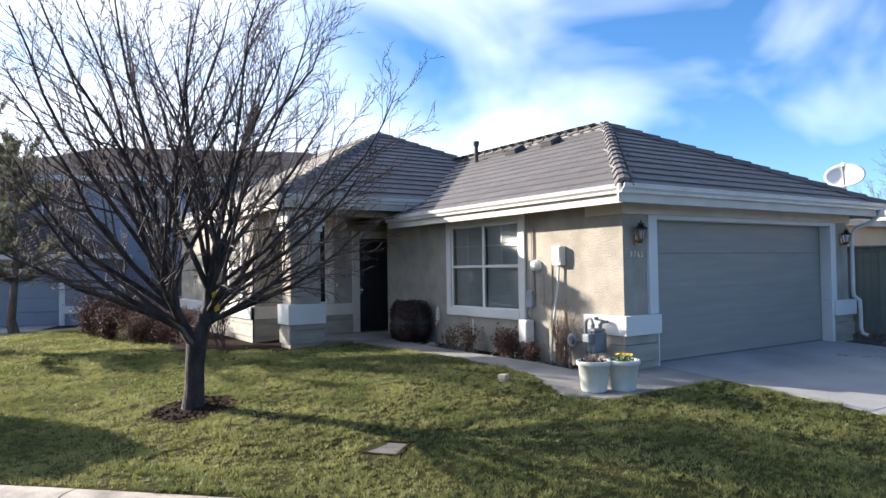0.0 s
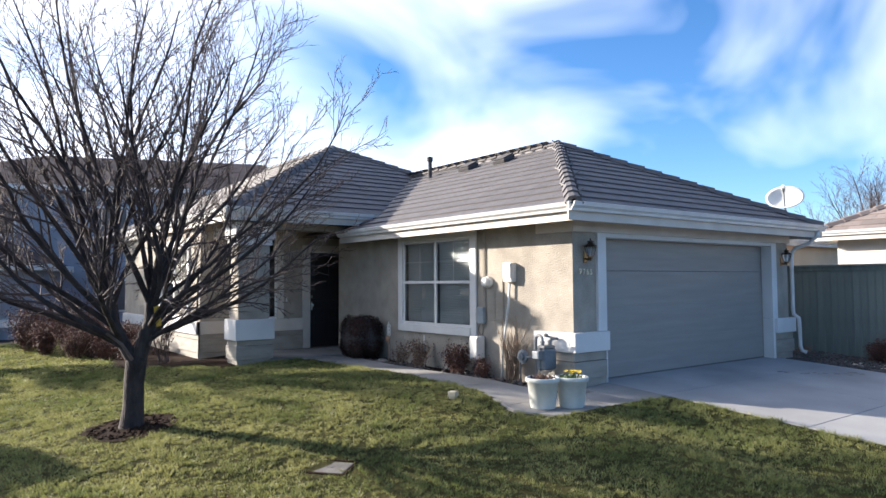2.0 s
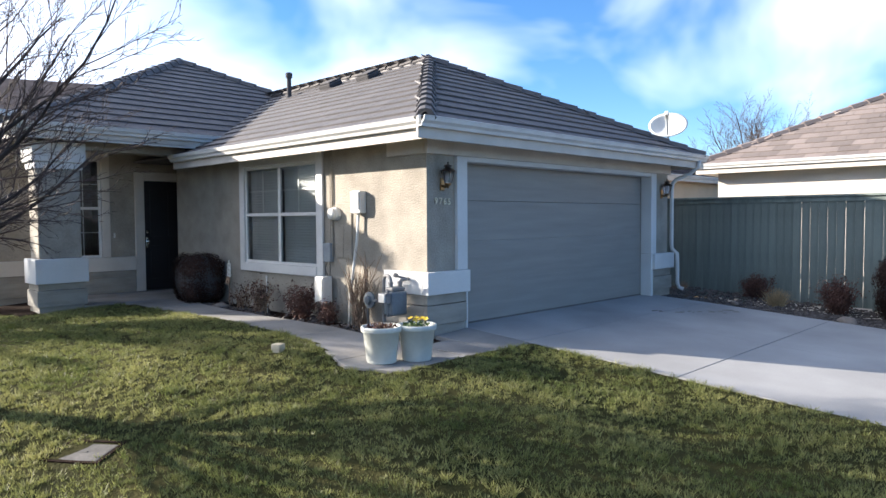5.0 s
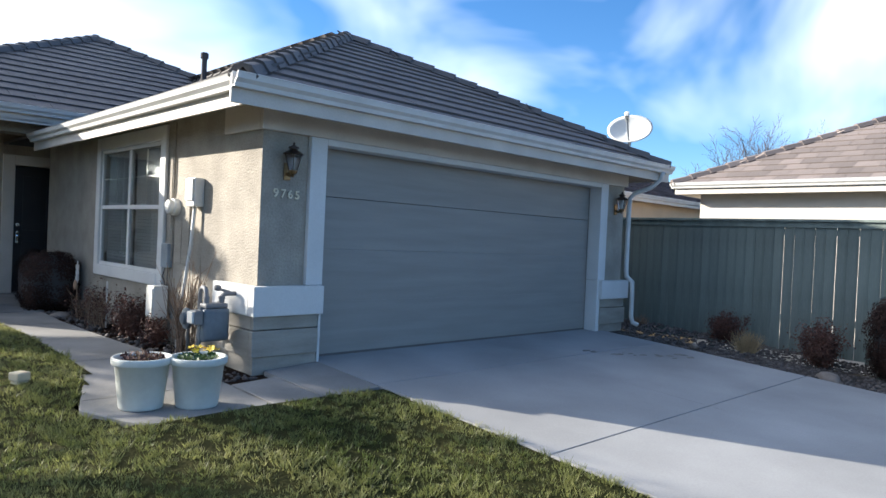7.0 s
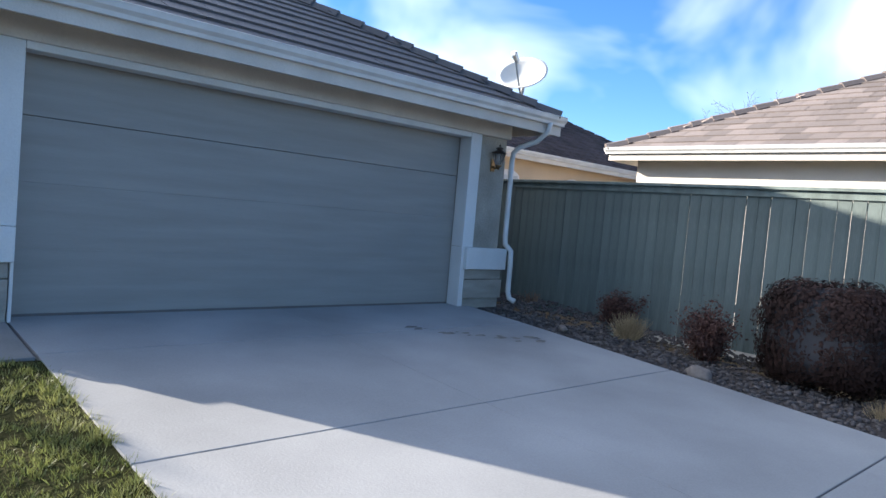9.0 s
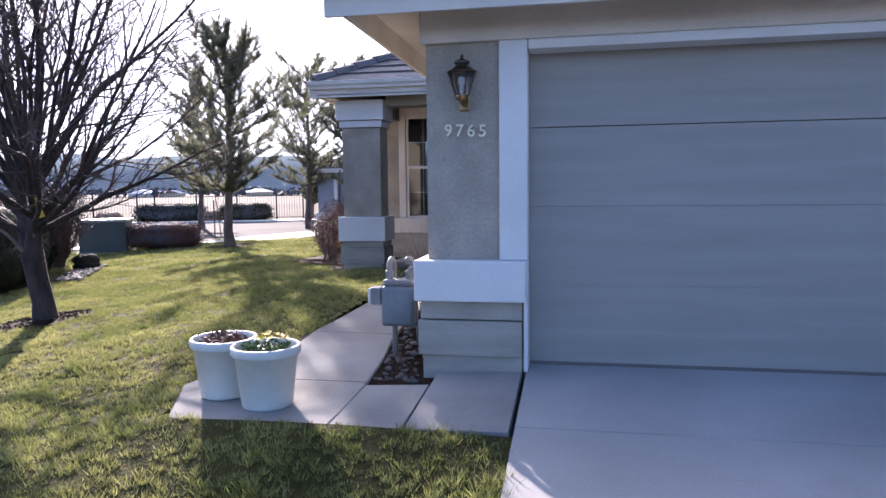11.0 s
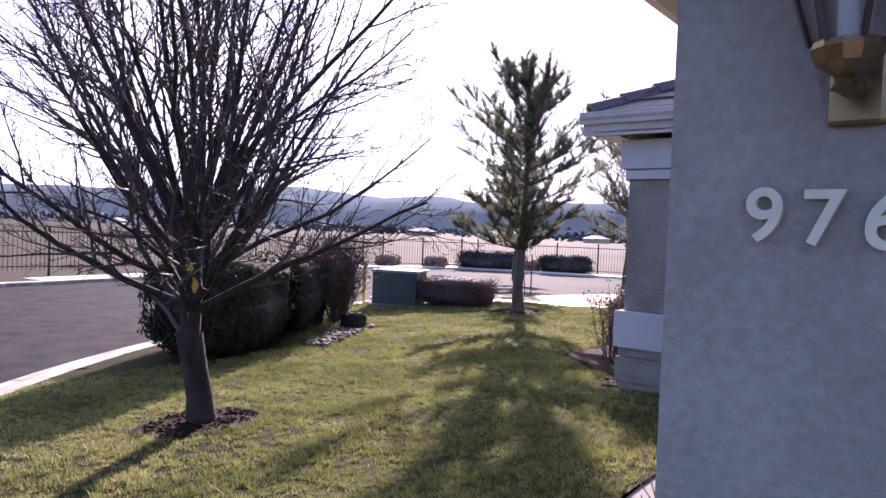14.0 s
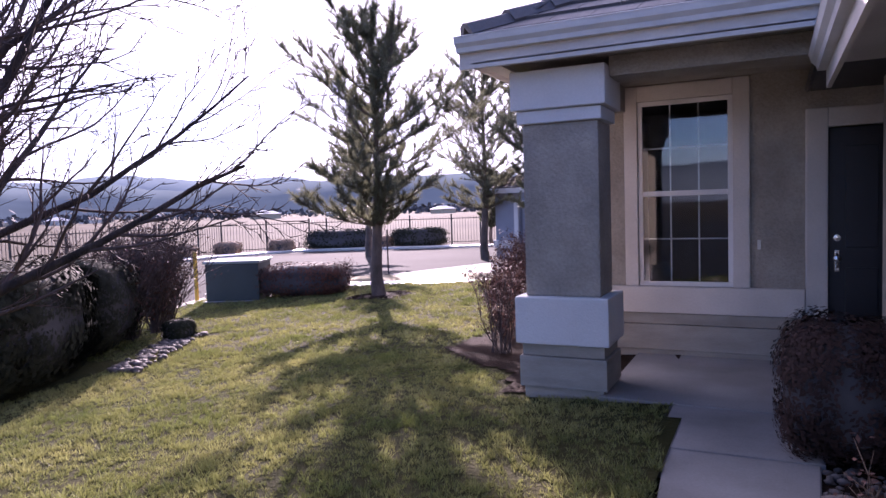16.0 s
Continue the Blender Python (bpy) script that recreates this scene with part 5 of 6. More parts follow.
def stem_shrub(x, y, z, n, h, spread, material, label, seed, kids=3, r=0.006, leafy=0, leaf_mat=None, name="shrub", category="shrub"):
    """A dormant shrub: a fan of thin stems with side shoots and a few dry leaves."""
    random.seed(seed)
    ob = thing(name, x, y, z, label=label, category=category)
    ls, tips = [], []
    for k in range(n):
        a, e2 = random.uniform(0, 6.283), random.uniform(0.0, spread)
        d = Vector((math.cos(a) * math.sin(e2), math.sin(a) * math.sin(e2), math.cos(e2)))
        p = Vector((random.gauss(0, 0.05), random.gauss(0, 0.05), -0.03))
        pts = [p]
        L = h * random.uniform(0.6, 1.1)
        for s in range(4):
            d = (d + Vector((random.gauss(0, 0.13), random.gauss(0, 0.13), 0.04))).normalized()
            pts.append(pts[-1] + d * L / 4)
        ls.append((pts, [r, r * 0.85, r * 0.7, r * 0.5, r * 0.3]))
        tips += [(pts[-1], d)]
        for q in range(kids):
            i = random.choice((1, 2, 3))
            dd = (d + Vector((random.gauss(0, 0.5), random.gauss(0, 0.5), random.gauss(0.1, 0.3)))).normalized()
            e3 = pts[i] + dd * L * random.uniform(0.2, 0.4)
            ls.append(([pts[i], e3], [r * 0.6, r * 0.3]))
            tips += [(e3, dd), (pts[i].lerp(e3, 0.5), dd)]
    tubes_mesh("stem_tangle", ls, 4, material, ob)["kind"] = "stuff"
    if leafy:
        g = np.random.default_rng(seed)
        P = np.array([t[0][:] for t in tips]).repeat(leafy, axis=0)
        P = P + g.normal(0, 0.03 + h * 0.03, P.shape)
        N = np.tile([[0, 0, 1.0]], (len(P), 1))
        v, f = leaf_cloud(P, N, 0.016 + 0.008 * h, seed, jitter=1.2)
        mesh_arrays("dry_foliage", v, f, leaf_mat or material, ob)["kind"] = "stuff"
    return ob


stem_shrub(-0.20, 1.08, -0.03, 44, 0.95, 0.22, SHRUB_DRY, "tall dry tan stems of a dormant shrub by the gas meter", 41, 3, 0.006)
stem_shrub(-0.25, 2.35, -0.03, 60, 0.46, 0.62, SHRUB_RED, "low dormant red-stemmed shrub under the window", 42, 3, 0.005, 5, SHRUB_RED)
stem_shrub(-0.33, 3.35, -0.03, 40, 0.5, 0.45, SHRUB_DRY, "low dry grey-brown shrub under the window", 43, 3, 0.005, 2, SHRUB_RED)
stem_shrub(-0.22, 1.75, -0.03, 36, 0.30, 0.6, SHRUB_RED, "low dormant red shrub in the bed", 44, 3, 0.005, 5, SHRUB_RED)
stem_shrub(-0.28, 4.0, -0.03, 24, 0.45, 0.45, SHRUB_DRY, "low dry shrub in the bed by the window", 45, 3, 0.005, 2, SHRUB_RED)
stem_shrub(-3.5, 7.6, -0.05, 17, 0.98, 0.40, TWIG, "leggy rose bush with dried red hips by the porch column", 46, 3, 0.009, 3, SHRUB_RED, "rose_bush")
for k, (x, y, h) in enumerate(((-3.9, 8.7, 0.5), (-4.2, 9.6, 0.6), (-4.6, 10.5, 0.72), (-5.0, 11.7, 0.8), (-5.2, 13.0, 1.1), (-3.7, 10.2, 0.7), (-4.2, 14.0, 1.35), (-4.0, 11.6, 0.85))):
    stem_shrub(x, y, ground_at(x, y) - 0.02, 26 if k < 2 else 60, h, 0.6, SHRUB_RED if k % 2 else SHRUB_DRY, "dormant reddish-brown shrub along the wing of the house", 50 + k, 5, 0.008, 4 if k < 2 else 8, SHRUB_RED)
stem_shrub(7.4, -1.18, drive_z(0, -1.2) - 0.04, 90, 0.42, 0.75, SHRUB_RED, "small dark red dormant shrub by the fence", 60, 4, 0.005, 6, SHRUB_RED)
stem_shrub(6.85, -2.75, drive_z(0, -2.7) - 0.04, 100, 0.58, 0.65, SHRUB_RED, "dark red dormant shrub on the gravel", 61, 4, 0.005, 5, SHRUB_RED)
stem_shrub(6.75, -1.8, drive_z(0, -1.8) - 0.04, 420, 0.34, 0.95, SHRUB_STRAW, "low clump of straw-coloured dry grass on gravel", 62, 0, 0.003, name="grass_clump", category="grass")
stem_shrub(6.55, -4.55, drive_z(0, -4.5) - 0.04, 160, 0.2, 1.1, SHRUB_STRAW, "small clump of straw-coloured dry grass on gravel", 63, 0, 0.003, name="grass_clump", category="grass")
stem_shrub(7.3, 0.2, drive_z(0, 0) - 0.04, 60, 0.2, 0.9, SHRUB_DRY, "small dry shrub on the gravel by the fence", 64, 2, 0.004)
for k, (x, y, h) in enumerate(((-10.25, 8.3, 1.85), (-10.75, 9.2, 1.9), (-11.25, 10.0, 1.85), (-10.4, 8.9, 1.8), (-10.1, 7.6, 1.85))):
    stem_shrub(x, y, -0.47, 44, h, 0.5, TWIG, "tall leafless shrub with grey-brown stems beside the hedge", 70 + k, 8, 0.010, 1, SHRUB_RED)
hedge("shrub", -9.35, 8.45, -0.45, 0, 0.24, 0.24, 0.36, HEDGE_LEAF, "small dark shrub at the end of the hedge", 3000, 0.025, 75, "shrub")
stem_shrub(-11.2, 15.9, -0.5, 40, 0.7, 0.35, SHRUB_RED, "small reddish dormant shrub at the lawn's far edge", 76, 3, 0.008, 5, SHRUB_RED)

# ---- green board fence ----
fence = thing("fence", label="tall weathered green board fence with cap rail beside the driveway", category="fence")
FX = 7.80
random.seed(3)
y = 5.5
plank_sets = {}
while y > -10.5:
    gap = random.choice((0.002, 0.003, 0.005, 0.002, 0.007, 0.002)) if y < -1.6 else 0.0015
    key = random.randrange(5)
    if key not in plank_sets:
        bm = bmesh.new()
        box(bm, -0.009, 0.009, -0.0695, 0.0695, 0.0, 1.95 + 0.012 * key, bevel=0.003)
        plank_sets[key] = finish(bm, "plank", FENCE_GREEN)
    ob = new("plank", plank_sets[key])
    ob.parent = fence
    ob.matrix_basis = pose(FX + random.uniform(-0.004, 0.004), y - 0.07, -0.21 if y > -3 else -0.25, 0, 0, random.uniform(-1.5, 1.5))
    y -= 0.14 + gap
part("cap_rail", boxes((FX - 0.075, FX + 0.075, -10.5, 5.5, 1.752, 1.79), bevel=0.005), FENCE_GREEN, fence)
part("top_board", boxes((FX - 0.034, FX - 0.014, -10.5, 5.5, 1.665, 1.75), bevel=0.004), FENCE_GREEN, fence)
part("rail", boxes((FX + 0.012, FX + 0.05, -10.5, 5.5, 1.55, 1.64)), FENCE_GREEN, fence)
part("rail", boxes((FX + 0.012, FX + 0.05, -10.5, 5.5, 0.25, 0.34)), FENCE_GREEN, fence)
for y in (4.0, 1.6, -0.8, -3.2, -5.6, -8.0, -10.4):
    part("post", boxes((FX + 0.052, FX + 0.14, y - 0.045, y + 0.045, -0.9, 1.74)), FENCE_GREEN, fence)

# ---- neighbouring houses ----
nb = thing("neighbour_house", label="cream stucco house with hipped brown tile roof behind the fence", category="house")
NX0, NY1, NZ = 10.85, 1.6, 2.66
part("wall", boxes((NX0 + 0.45, NX0 + 9.6, -12.0, NY1 - 0.45, -0.9, 2.62)), STUCCO_CREAM, nb)
hip_deck(nb, NX0, NX0 + 10.0, -12.4, NY1, NZ, 0.5)
gutter("g", (NX0 + 0.03, NY1 - 0.03), (NX0 + 0.03, -12.3), (-1, 0), 2.70, nb)
gutter("g", (NX0 + 9.9, NY1 - 0.03), (NX0 + 0.03, NY1 - 0.03), (0, 1), 2.70, nb)
part("soffit", boxes((NX0 + 0.03, NX0 + 0.45, -12.3, NY1 - 0.03, 2.60, 2.615)), TRIM, nb)
part("wall_vent", boxes((NX0 + 0.43, NX0 + 0.449, -4.1, -3.3, 2.1, 2.55), bevel=0.006), FRIEZE, nb)
tiles(nb, (NX0, NY1, NZ), (0, -1, 0), 13.6, (2, 0, 1), 1 / S, 1 / S, 17, ROOF_WARM, exposure=0.33, width=0.42, limit=300, joined=ROOF_WARM)
tiles(nb, (NX0 + 10, NY1, NZ), (-1, 0, 0), 10, (0, -2, 1), 1 / S, 1 / S, 17, ROOF_WARM, exposure=0.33, width=0.42, limit=0)
caps(nb, (NX0, NY1, NZ + 0.03), (NX0 + 5, NY1 - 5, NZ + 2.53), ROOF_WARM, 18)
bm = bmesh.new()
lathe(bm, [(0.05, 0), (0.05, 0.35), (0.075, 0.36), (0.075, 0.46), (0.0, 0.48)], 12, pose(13.3, -3.2, NZ + 1.4))
part("vent_pipe", bm, DECK, nb)

nb2 = thing("neighbour_house", label="tan stucco house with dark brown tile roof behind the cream house", category="house")
part("wall", boxes((11.2, 24, 6.45, 16, -0.9, 2.95)), STUCCO_TAN, nb2)
hip_deck(nb2, 10.75, 24.5, 6.0, 16.5, 3.0, 0.5, ROOF_FAR)
gutter("g", (10.78, 6.03), (24.4, 6.03), (0, -1), 3.04, nb2)
gutter("g", (10.78, 16.4), (10.78, 6.03), (-1, 0), 3.04, nb2)
tiles(nb2, (10.75, 6.0, 3.0), (1, 0, 0), 13.75, (0, 2, 1), 1 / S, 1 / S, 17, ROOF_FAR, exposure=0.34, width=0.34, limit=0)
tiles(nb2, (10.75, 16.5, 3.0), (0, -1, 0), 10.5, (2, 0, 1), 1 / S, 1 / S, 17, ROOF_FAR, exposure=0.34, width=0.34, limit=0)
for x in (13.4, 16.3):
    w = new("window")
    w.parent = nb2
    bm = bmesh.new()
    pts = [(-0.45, 0), (0.45, 0), (0.45, 0.55)] + [(0.45 * math.cos(a), 0.55 + 0.22 * math.sin(a)) for a in np.linspace(0.3, math.pi - 0.3, 7)] + [(-0.45, 0.55)]
    f0 = [bm.verts.new((x + px, 6.40, 1.75 + pz)) for px, pz in pts]
    f1 = [bm.verts.new((x + px, 6.449, 1.75 + pz)) for px, pz in pts]
    bm.faces.new(f0)
    for i in range(len(pts)):
        j = (i + 1) % len(pts)
        bm.faces.new((f0[i], f0[j], f1[j], f1[i]))
    part("frame", bm, TRIM, w)
    part("pane", boxes((x - 0.36, x + 0.36, 6.388, 6.397, 1.8, 2.36)), BLIND, w)

nb3 = thing("neighbour_house", -9.7, 25.8, -0.55, -20.3, "blue-grey two-storey house with garage, in shade beyond the lawn", "house")
part("wall", boxes((-1.2, 0.0, 0, 6, -0.3, 2.75), (4.9, 6.2, 0, 6, -0.3, 2.75), (0, 4.9, 0.3, 6, -0.3, 2.75), (0, 4.9, 0.0, 0.3, 2.2, 2.75)), STUCCO_BLUE, nb3)
gd = part("garage_door", boxes((0.0, 4.9, 0.24, 0.29, -0.05, 2.2)), STUCCO_BLUE, nb3)
for i in range(4):
    part("door_panel", boxes((0.02, 4.88, 0.18, 0.235, 0.0 + 0.545 * i, 0.535 + 0.545 * i), bevel=0.01), STUCCO_BLUE, gd)
part("door_trim", boxes((-0.2, 0, -0.06, 0.1, -0.05, 2.3), bevel=0.01), TRIM, nb3)
part("door_trim", boxes((4.9, 5.1, -0.06, 0.1, -0.05, 2.3), bevel=0.01), TRIM, nb3)
part("door_trim", boxes((0, 4.9, -0.055, 0.1, 2.2, 2.3), bevel=0.01), TRIM, nb3)
for a, b in ((5.1, 6.28), (-1.28, -0.2)):
    part("base_band", boxes((a, b, -0.08, -0.001, 0.45, 0.75), bevel=0.01), TRIM, nb3)
hip_deck(nb3, -1.65, 6.65, -0.45, 8, 2.8, 0.45, ROOF_FAR)
tiles(nb3, (-1.65, -0.45, 2.8), (1, 0, 0), 8.3, (0, 2, 0.9), 1 / 1.097, 1 / 1.097, 13, ROOF_FAR, limit=0)
part("fascia", boxes((-1.6, 6.6, -0.47, -0.43, 2.6, 2.85), (-1.67, -1.63, -0.43, 7.9, 2.6, 2.85), (6.63, 6.67, -0.43, 7.9, 2.6, 2.85)), TRIM, nb3)
part("upper_wall", boxes((-0.4, 19.6, 4.5, 14, -0.3, 6.4)), STUCCO_BLUE, nb3)
hip_deck(nb3, -0.9, 20.1, 4.0, 14.5, 6.4, 0.42, ROOF_FAR)
part("fascia", boxes((-0.86, 20.06, 3.98, 4.02, 6.2, 6.44), (-0.92, -0.88, 4.02, 14.4, 6.2, 6.44)), TRIM, nb3)
for x, z in ((3.0, 4.3), (7.5, 4.2), (10.5, 4.2), (8.4, 0.9)):
    w = new("window")
    w.parent = nb3
    part("frame", boxes((x - 0.08, x + 1.38, 4.42, 4.499, z - 0.08, z + 1.38), bevel=0.01), TRIM, w)
    part("pane", boxes((x, x + 1.3, 4.405, 4.418, z, z + 1.3)), DARK, w)
part("driveway", boxes((0, 4.9, -6.5, 0.2, -0.4, 0.02)), CONCRETE, nb3)

# ---- far side: pavement, iron fence, field, hills ----
def band(name, line, w, z0, z1, material, label, category):
    pts = [Vector(p) for p in line]
    l, r = [], []
    for i, p in enumerate(pts):
        d = (pts[min(i + 1, len(pts) - 1)] - pts[max(i - 1, 0)]).normalized()
        n2 = Vector((-d.y, d.x))
        l.append(p + n2 * w / 2)
        r.append(p - n2 * w / 2)
    bm = bmesh.new()
    for i in range(len(pts) - 1):
        q = [l[i], l[i + 1], r[i + 1], r[i]]
        lo = [bm.verts.new((v.x, v.y, z0)) for v in q]
        hi = [bm.verts.new((v.x, v.y, z1)) for v in q]
        bm.faces.new(hi)
        for k in range(4):
            bm.faces.new((lo[k], lo[(k + 1) % 4], hi[(k + 1) % 4], hi[k]))
    return tagged(part(name, bm, material), label, category, kind="structure")


PALE = mat("pale_worn_concrete", (0.58, 0.565, 0.54), 0.55, 1.2, 0.12, 40, 0.12, 0.15)
band("pavement", [(-14.2, 14.2), (-10.5, 16.2), (-4.0, 18.6), (4.0, 21.0)], 1.7, -0.8, -0.44, PALE, "pale sunlit concrete pavement beyond the lawn", "pavement")
band("verge", [(-14.6, 16.4), (-9.6, 18.7), (4.0, 23.2)], 2.6, -0.85, -0.50, mat("dry_verge", (0.25, 0.20, 0.10), 0.95, 1.0, 0.25, 20, 0.3, 0.5), "strip of dry tan grass between pavement and street", "verge")
band("pavement_2", [(-23.4, 8.0), (-25.0, 16.0), (-26.2, 26.0), (-24.2, 30.9), (-14.0, 34.8), (4.0, 39.5), (30, 47)], 1.3, -0.8, -0.47, PALE, "pale concrete pavement along the far side of the street", "pavement")
band("kerb_2", [(-21.2, -14.0), (-21.7, 4.0), (-23.4, 11.5)], 0.5, -0.8, -0.46, KERB, "pale kerb on the far side of the street", "kerb")

FENCE_LINE = [Vector(p) for p in ((-34, -22), (-29.5, -6), (-28.4, 8.0), (-28.2, 20), (-27.8, 28.8), (-24, 33.2), (-16, 37.0), (4, 43), (30, 52))]
iron = thing("iron_fence", label="long black iron picket fence along the far side of the street", category="fence")
pv, pf = [], []
for a, b in zip(FENCE_LINE, FENCE_LINE[1:]):
    L = (b - a).length
    d = (b - a) / L
    n2 = Vector((-d.y, d.x))
    for k in range(int(L / 0.16)):
        p = a + d * (k * 0.16)
        base = len(pv)
        for ox, oy in ((-1, -1), (1, -1), (1, 1), (-1, 1)):
            q = p + d * ox * 0.009 + n2 * oy * 0.009
            pv += [(q.x, q.y, -0.55), (q.x, q.y, 1.08)]
        for i in range(4):
            j = (i + 1) % 4
            pf.append((base + 2 * i, base + 2 * j, base + 2 * j + 1, base + 2 * i + 1))
    for k in range(int(L / 2.4) + 1):
        p = a + d * min(k * 2.4, L)
        part("post", boxes((p.x - 0.035, p.x + 0.035, p.y - 0.035, p.y + 0.035, -0.8, 1.2)), IRON, iron)
    for z in (-0.40, 0.95):
        bm = bmesh.new()
        m = Matrix(((d.x, n2.x, 0, a.x), (d.y, n2.y, 0, a.y), (0, 0, 1, 0), (0, 0, 0, 1)))
        box(bm, 0, L, -0.016, 0.016, z - 0.02, z + 0.02, m=m)
        part("rail", bm, IRON, iron)
mesh_arrays("picket", pv, pf, IRON, iron)["kind"] = "stuff"

# hills in two depths round the view
def hills(name, dist, a0, a1, high, base, material, seed, label):
    vs, fs = [], []
    n = int((a1 - a0) * 0.9)
    for i in range(n + 1):
        a = radians(a0 + (a1 - a0) * i / n)
        h = high * (0.45 + 0.55 * (0.5 + 0.5 * noise.noise(Vector((i * 0.055 + seed, seed, 0)))) + 0.16 * noise.noise(Vector((i * 0.21, seed, 3))) + 0.05 * noise.noise(Vector((i * 0.7, seed, 5))))
        x, y = -math.sin(a), math.cos(a)
        vs += [(x * dist * 0.82, y * dist * 0.82, -6), (x * dist * 0.93, y * dist * 0.93, h * 0.55), (x * dist, y * dist, h), (x * dist * 1.08, y * dist * 1.08, base)]
    for i in range(n):
        for k in range(3):
            fs.append((4 * i + k, 4 * i + k + 1, 4 * i + 5 + k, 4 * i + 4 + k))
    tagged(mesh_arrays(name, vs, fs, material, smooth=True), label, "hills", kind="structure")


hills("backdrop", 2600, -20, 140, 150, -6, HILL, 2.3, "hills on the horizon, haze put into their blue-grey colour")
hills("backdrop_2", 3500, -180, 180, 230, -6, HILL_FAR, 8.1, "far hills behind the nearer ones, coloured paler for haze")
random.seed(11)
for k in range(34):
    a = radians(random.uniform(18, 95))
    d = random.uniform(330, 640)
    w, dp, h = random.uniform(6, 15), random.uniform(6, 10), random.uniform(2.2, 3.2)
    b = thing("far_house", -math.sin(a) * d, math.cos(a) * d, -1.6, random.uniform(0, 180), "small far building with pale roof in the valley", "house", "far houses in the valley")
    part("wall", boxes((-w / 2, w / 2, -dp / 2, dp / 2, -1, h)), STUCCO_TAN if k % 3 else STUCCO_CREAM, b)
    hip_deck(b, -w / 2 - 0.5, w / 2 + 0.5, -dp / 2 - 0.5, dp / 2 + 0.5, h, 0.42, PALE if k % 2 else ROOF_FAR)
# a far belt of dark trees, too many to count
P, N = [], []
g = np.random.default_rng(4)
for k in range(420):
    a, d = radians(g.uniform(5, 110)), g.uniform(380, 700)
    c = np.array([-math.sin(a) * d, math.cos(a) * d, 1.2])
    r = g.uniform(1.5, 4.0)
    q = g.normal(0, 1, (14, 3))
    P.append(c + q * (r * 1.4, r * 1.4, r * 0.6))
    N.append(q)
v, f = leaf_cloud(np.concatenate(P), np.concatenate(N), 1.7, 5, 0.8)
tagged(mesh_arrays("far_trees", v, f, mat("far_foliage", (0.085, 0.085, 0.09), 0.9, 0.05, 0.2, 1, 0.2, 0.0)), "belt of dark far trees across the valley", "trees", kind="stuff")

# ---- roof fittings ----
bm = bmesh.new()
lathe(bm, [(0.12, 0.0), (0.055, 0.10), (0.05, 0.12), (0.05, 0.48), (0.062, 0.48), (0.062, 0.50), (0.075, 0.50), (0.075, 0.585), (0.05, 0.60), (0.0, 0.60)], 16, pose(2.55, 6.87, 3.97))
tagged(part("flue_pipe", bm, DECK, smooth=False), "dark metal flue pipe with cap on the roof", "vent pipe")


def roof_vent(x, y, z, label):
    bm = bmesh.new()
    box(bm, -0.17, 0.17, -0.19, 0.19, 0.0, 0.09, bevel=0.02)
    box(bm, -0.14, 0.19, -0.165, 0.165, 0.09, 0.125, bevel=0.015)
    return tagged(part("roof_vent", bm, DECK, None, m=pose(x, y, z, 0, -26.6, 0)), label, "roof vent", "vents on the garage roof")


for y in (4.25, 5.45):
    roof_vent(2.62, y, GZ + (2.62 - GX0) * 0.5 + 0.03, "low dark roof vent near the ridge")

# satellite dish
dish = thing("satellite_dish", 6.52, 0.12, 2.62, label="white oval satellite dish on a roof mast", category="satellite dish")
bm = bmesh.new()
seg, ringn = 28, 6
hub, faces = Vector((0.20, 0.10, 0.50)), Vector((-0.78, -0.32, 0.54)).normalized()
m = look(hub, hub + faces)
rings = []
for k in range(ringn + 1):
    r = k / ringn
    rings.append([bm.verts.new((0.36 * r * math.cos(2 * math.pi * i / seg), 0.29 * r * math.sin(2 * math.pi * i / seg), -0.10 * r * r)) for i in range(seg)])
for a, b in zip(rings[1:], rings[2:]):
    for i in range(seg):
        j = (i + 1) % seg
        bm.faces.new((a[i], a[j], b[j], b[i]))
c = bm.verts.new((0, 0, 0))
for i in range(seg):
    bm.faces.new((rings[1][i], rings[1][(i + 1) % seg], c))
for v in rings[0]:
    bm.verts.remove(v)
ext = bmesh.ops.extrude_face_region(bm, geom=bm.faces[:])
bmesh.ops.translate(bm, vec=(0, 0, 0.014), verts=[v for v in ext["geom"] if isinstance(v, bmesh.types.BMVert)])
part("reflector", bm, PLASTIC, dish, smooth=True, m=m)
bm = bmesh.new()
tube(bm, [(0.16, 0.10, -0.12), (0.18, 0.10, 0.2), hub + faces * -0.06, hub], 0.024, 8)
tube(bm, [(0.30, 0.16, -0.05), (0.18, 0.10, 0.24)], 0.012, 6)
part("mast", bm, PIPE_METAL, dish)
bm = bmesh.new()
horn = hub + faces * 0.46 + Vector((0.0, 0.0, -0.10))
tube(bm, [hub + Vector((-0.02, 0.0, -0.27)), hub + faces * 0.2 + Vector((0, 0, -0.25)), horn], 0.015, 6)
part("arm", bm, GREY_METAL, dish)
bm = bmesh.new()
box(bm, -0.10, 0.10, -0.03, 0.03, -0.035, 0.035, bevel=0.012, m=Matrix.Translation(horn + Vector((0, 0, 0.03))) @ pose(0, 0, 0, 0, 20, 25))
lathe(bm, [(0.0, 0), (0.035, 0.0), (0.04, 0.09), (0.0, 0.095)], 12, look(horn + Vector((0, 0, 0.03)), horn - faces), close=False)
part("receiver", bm, PLASTIC, dish)

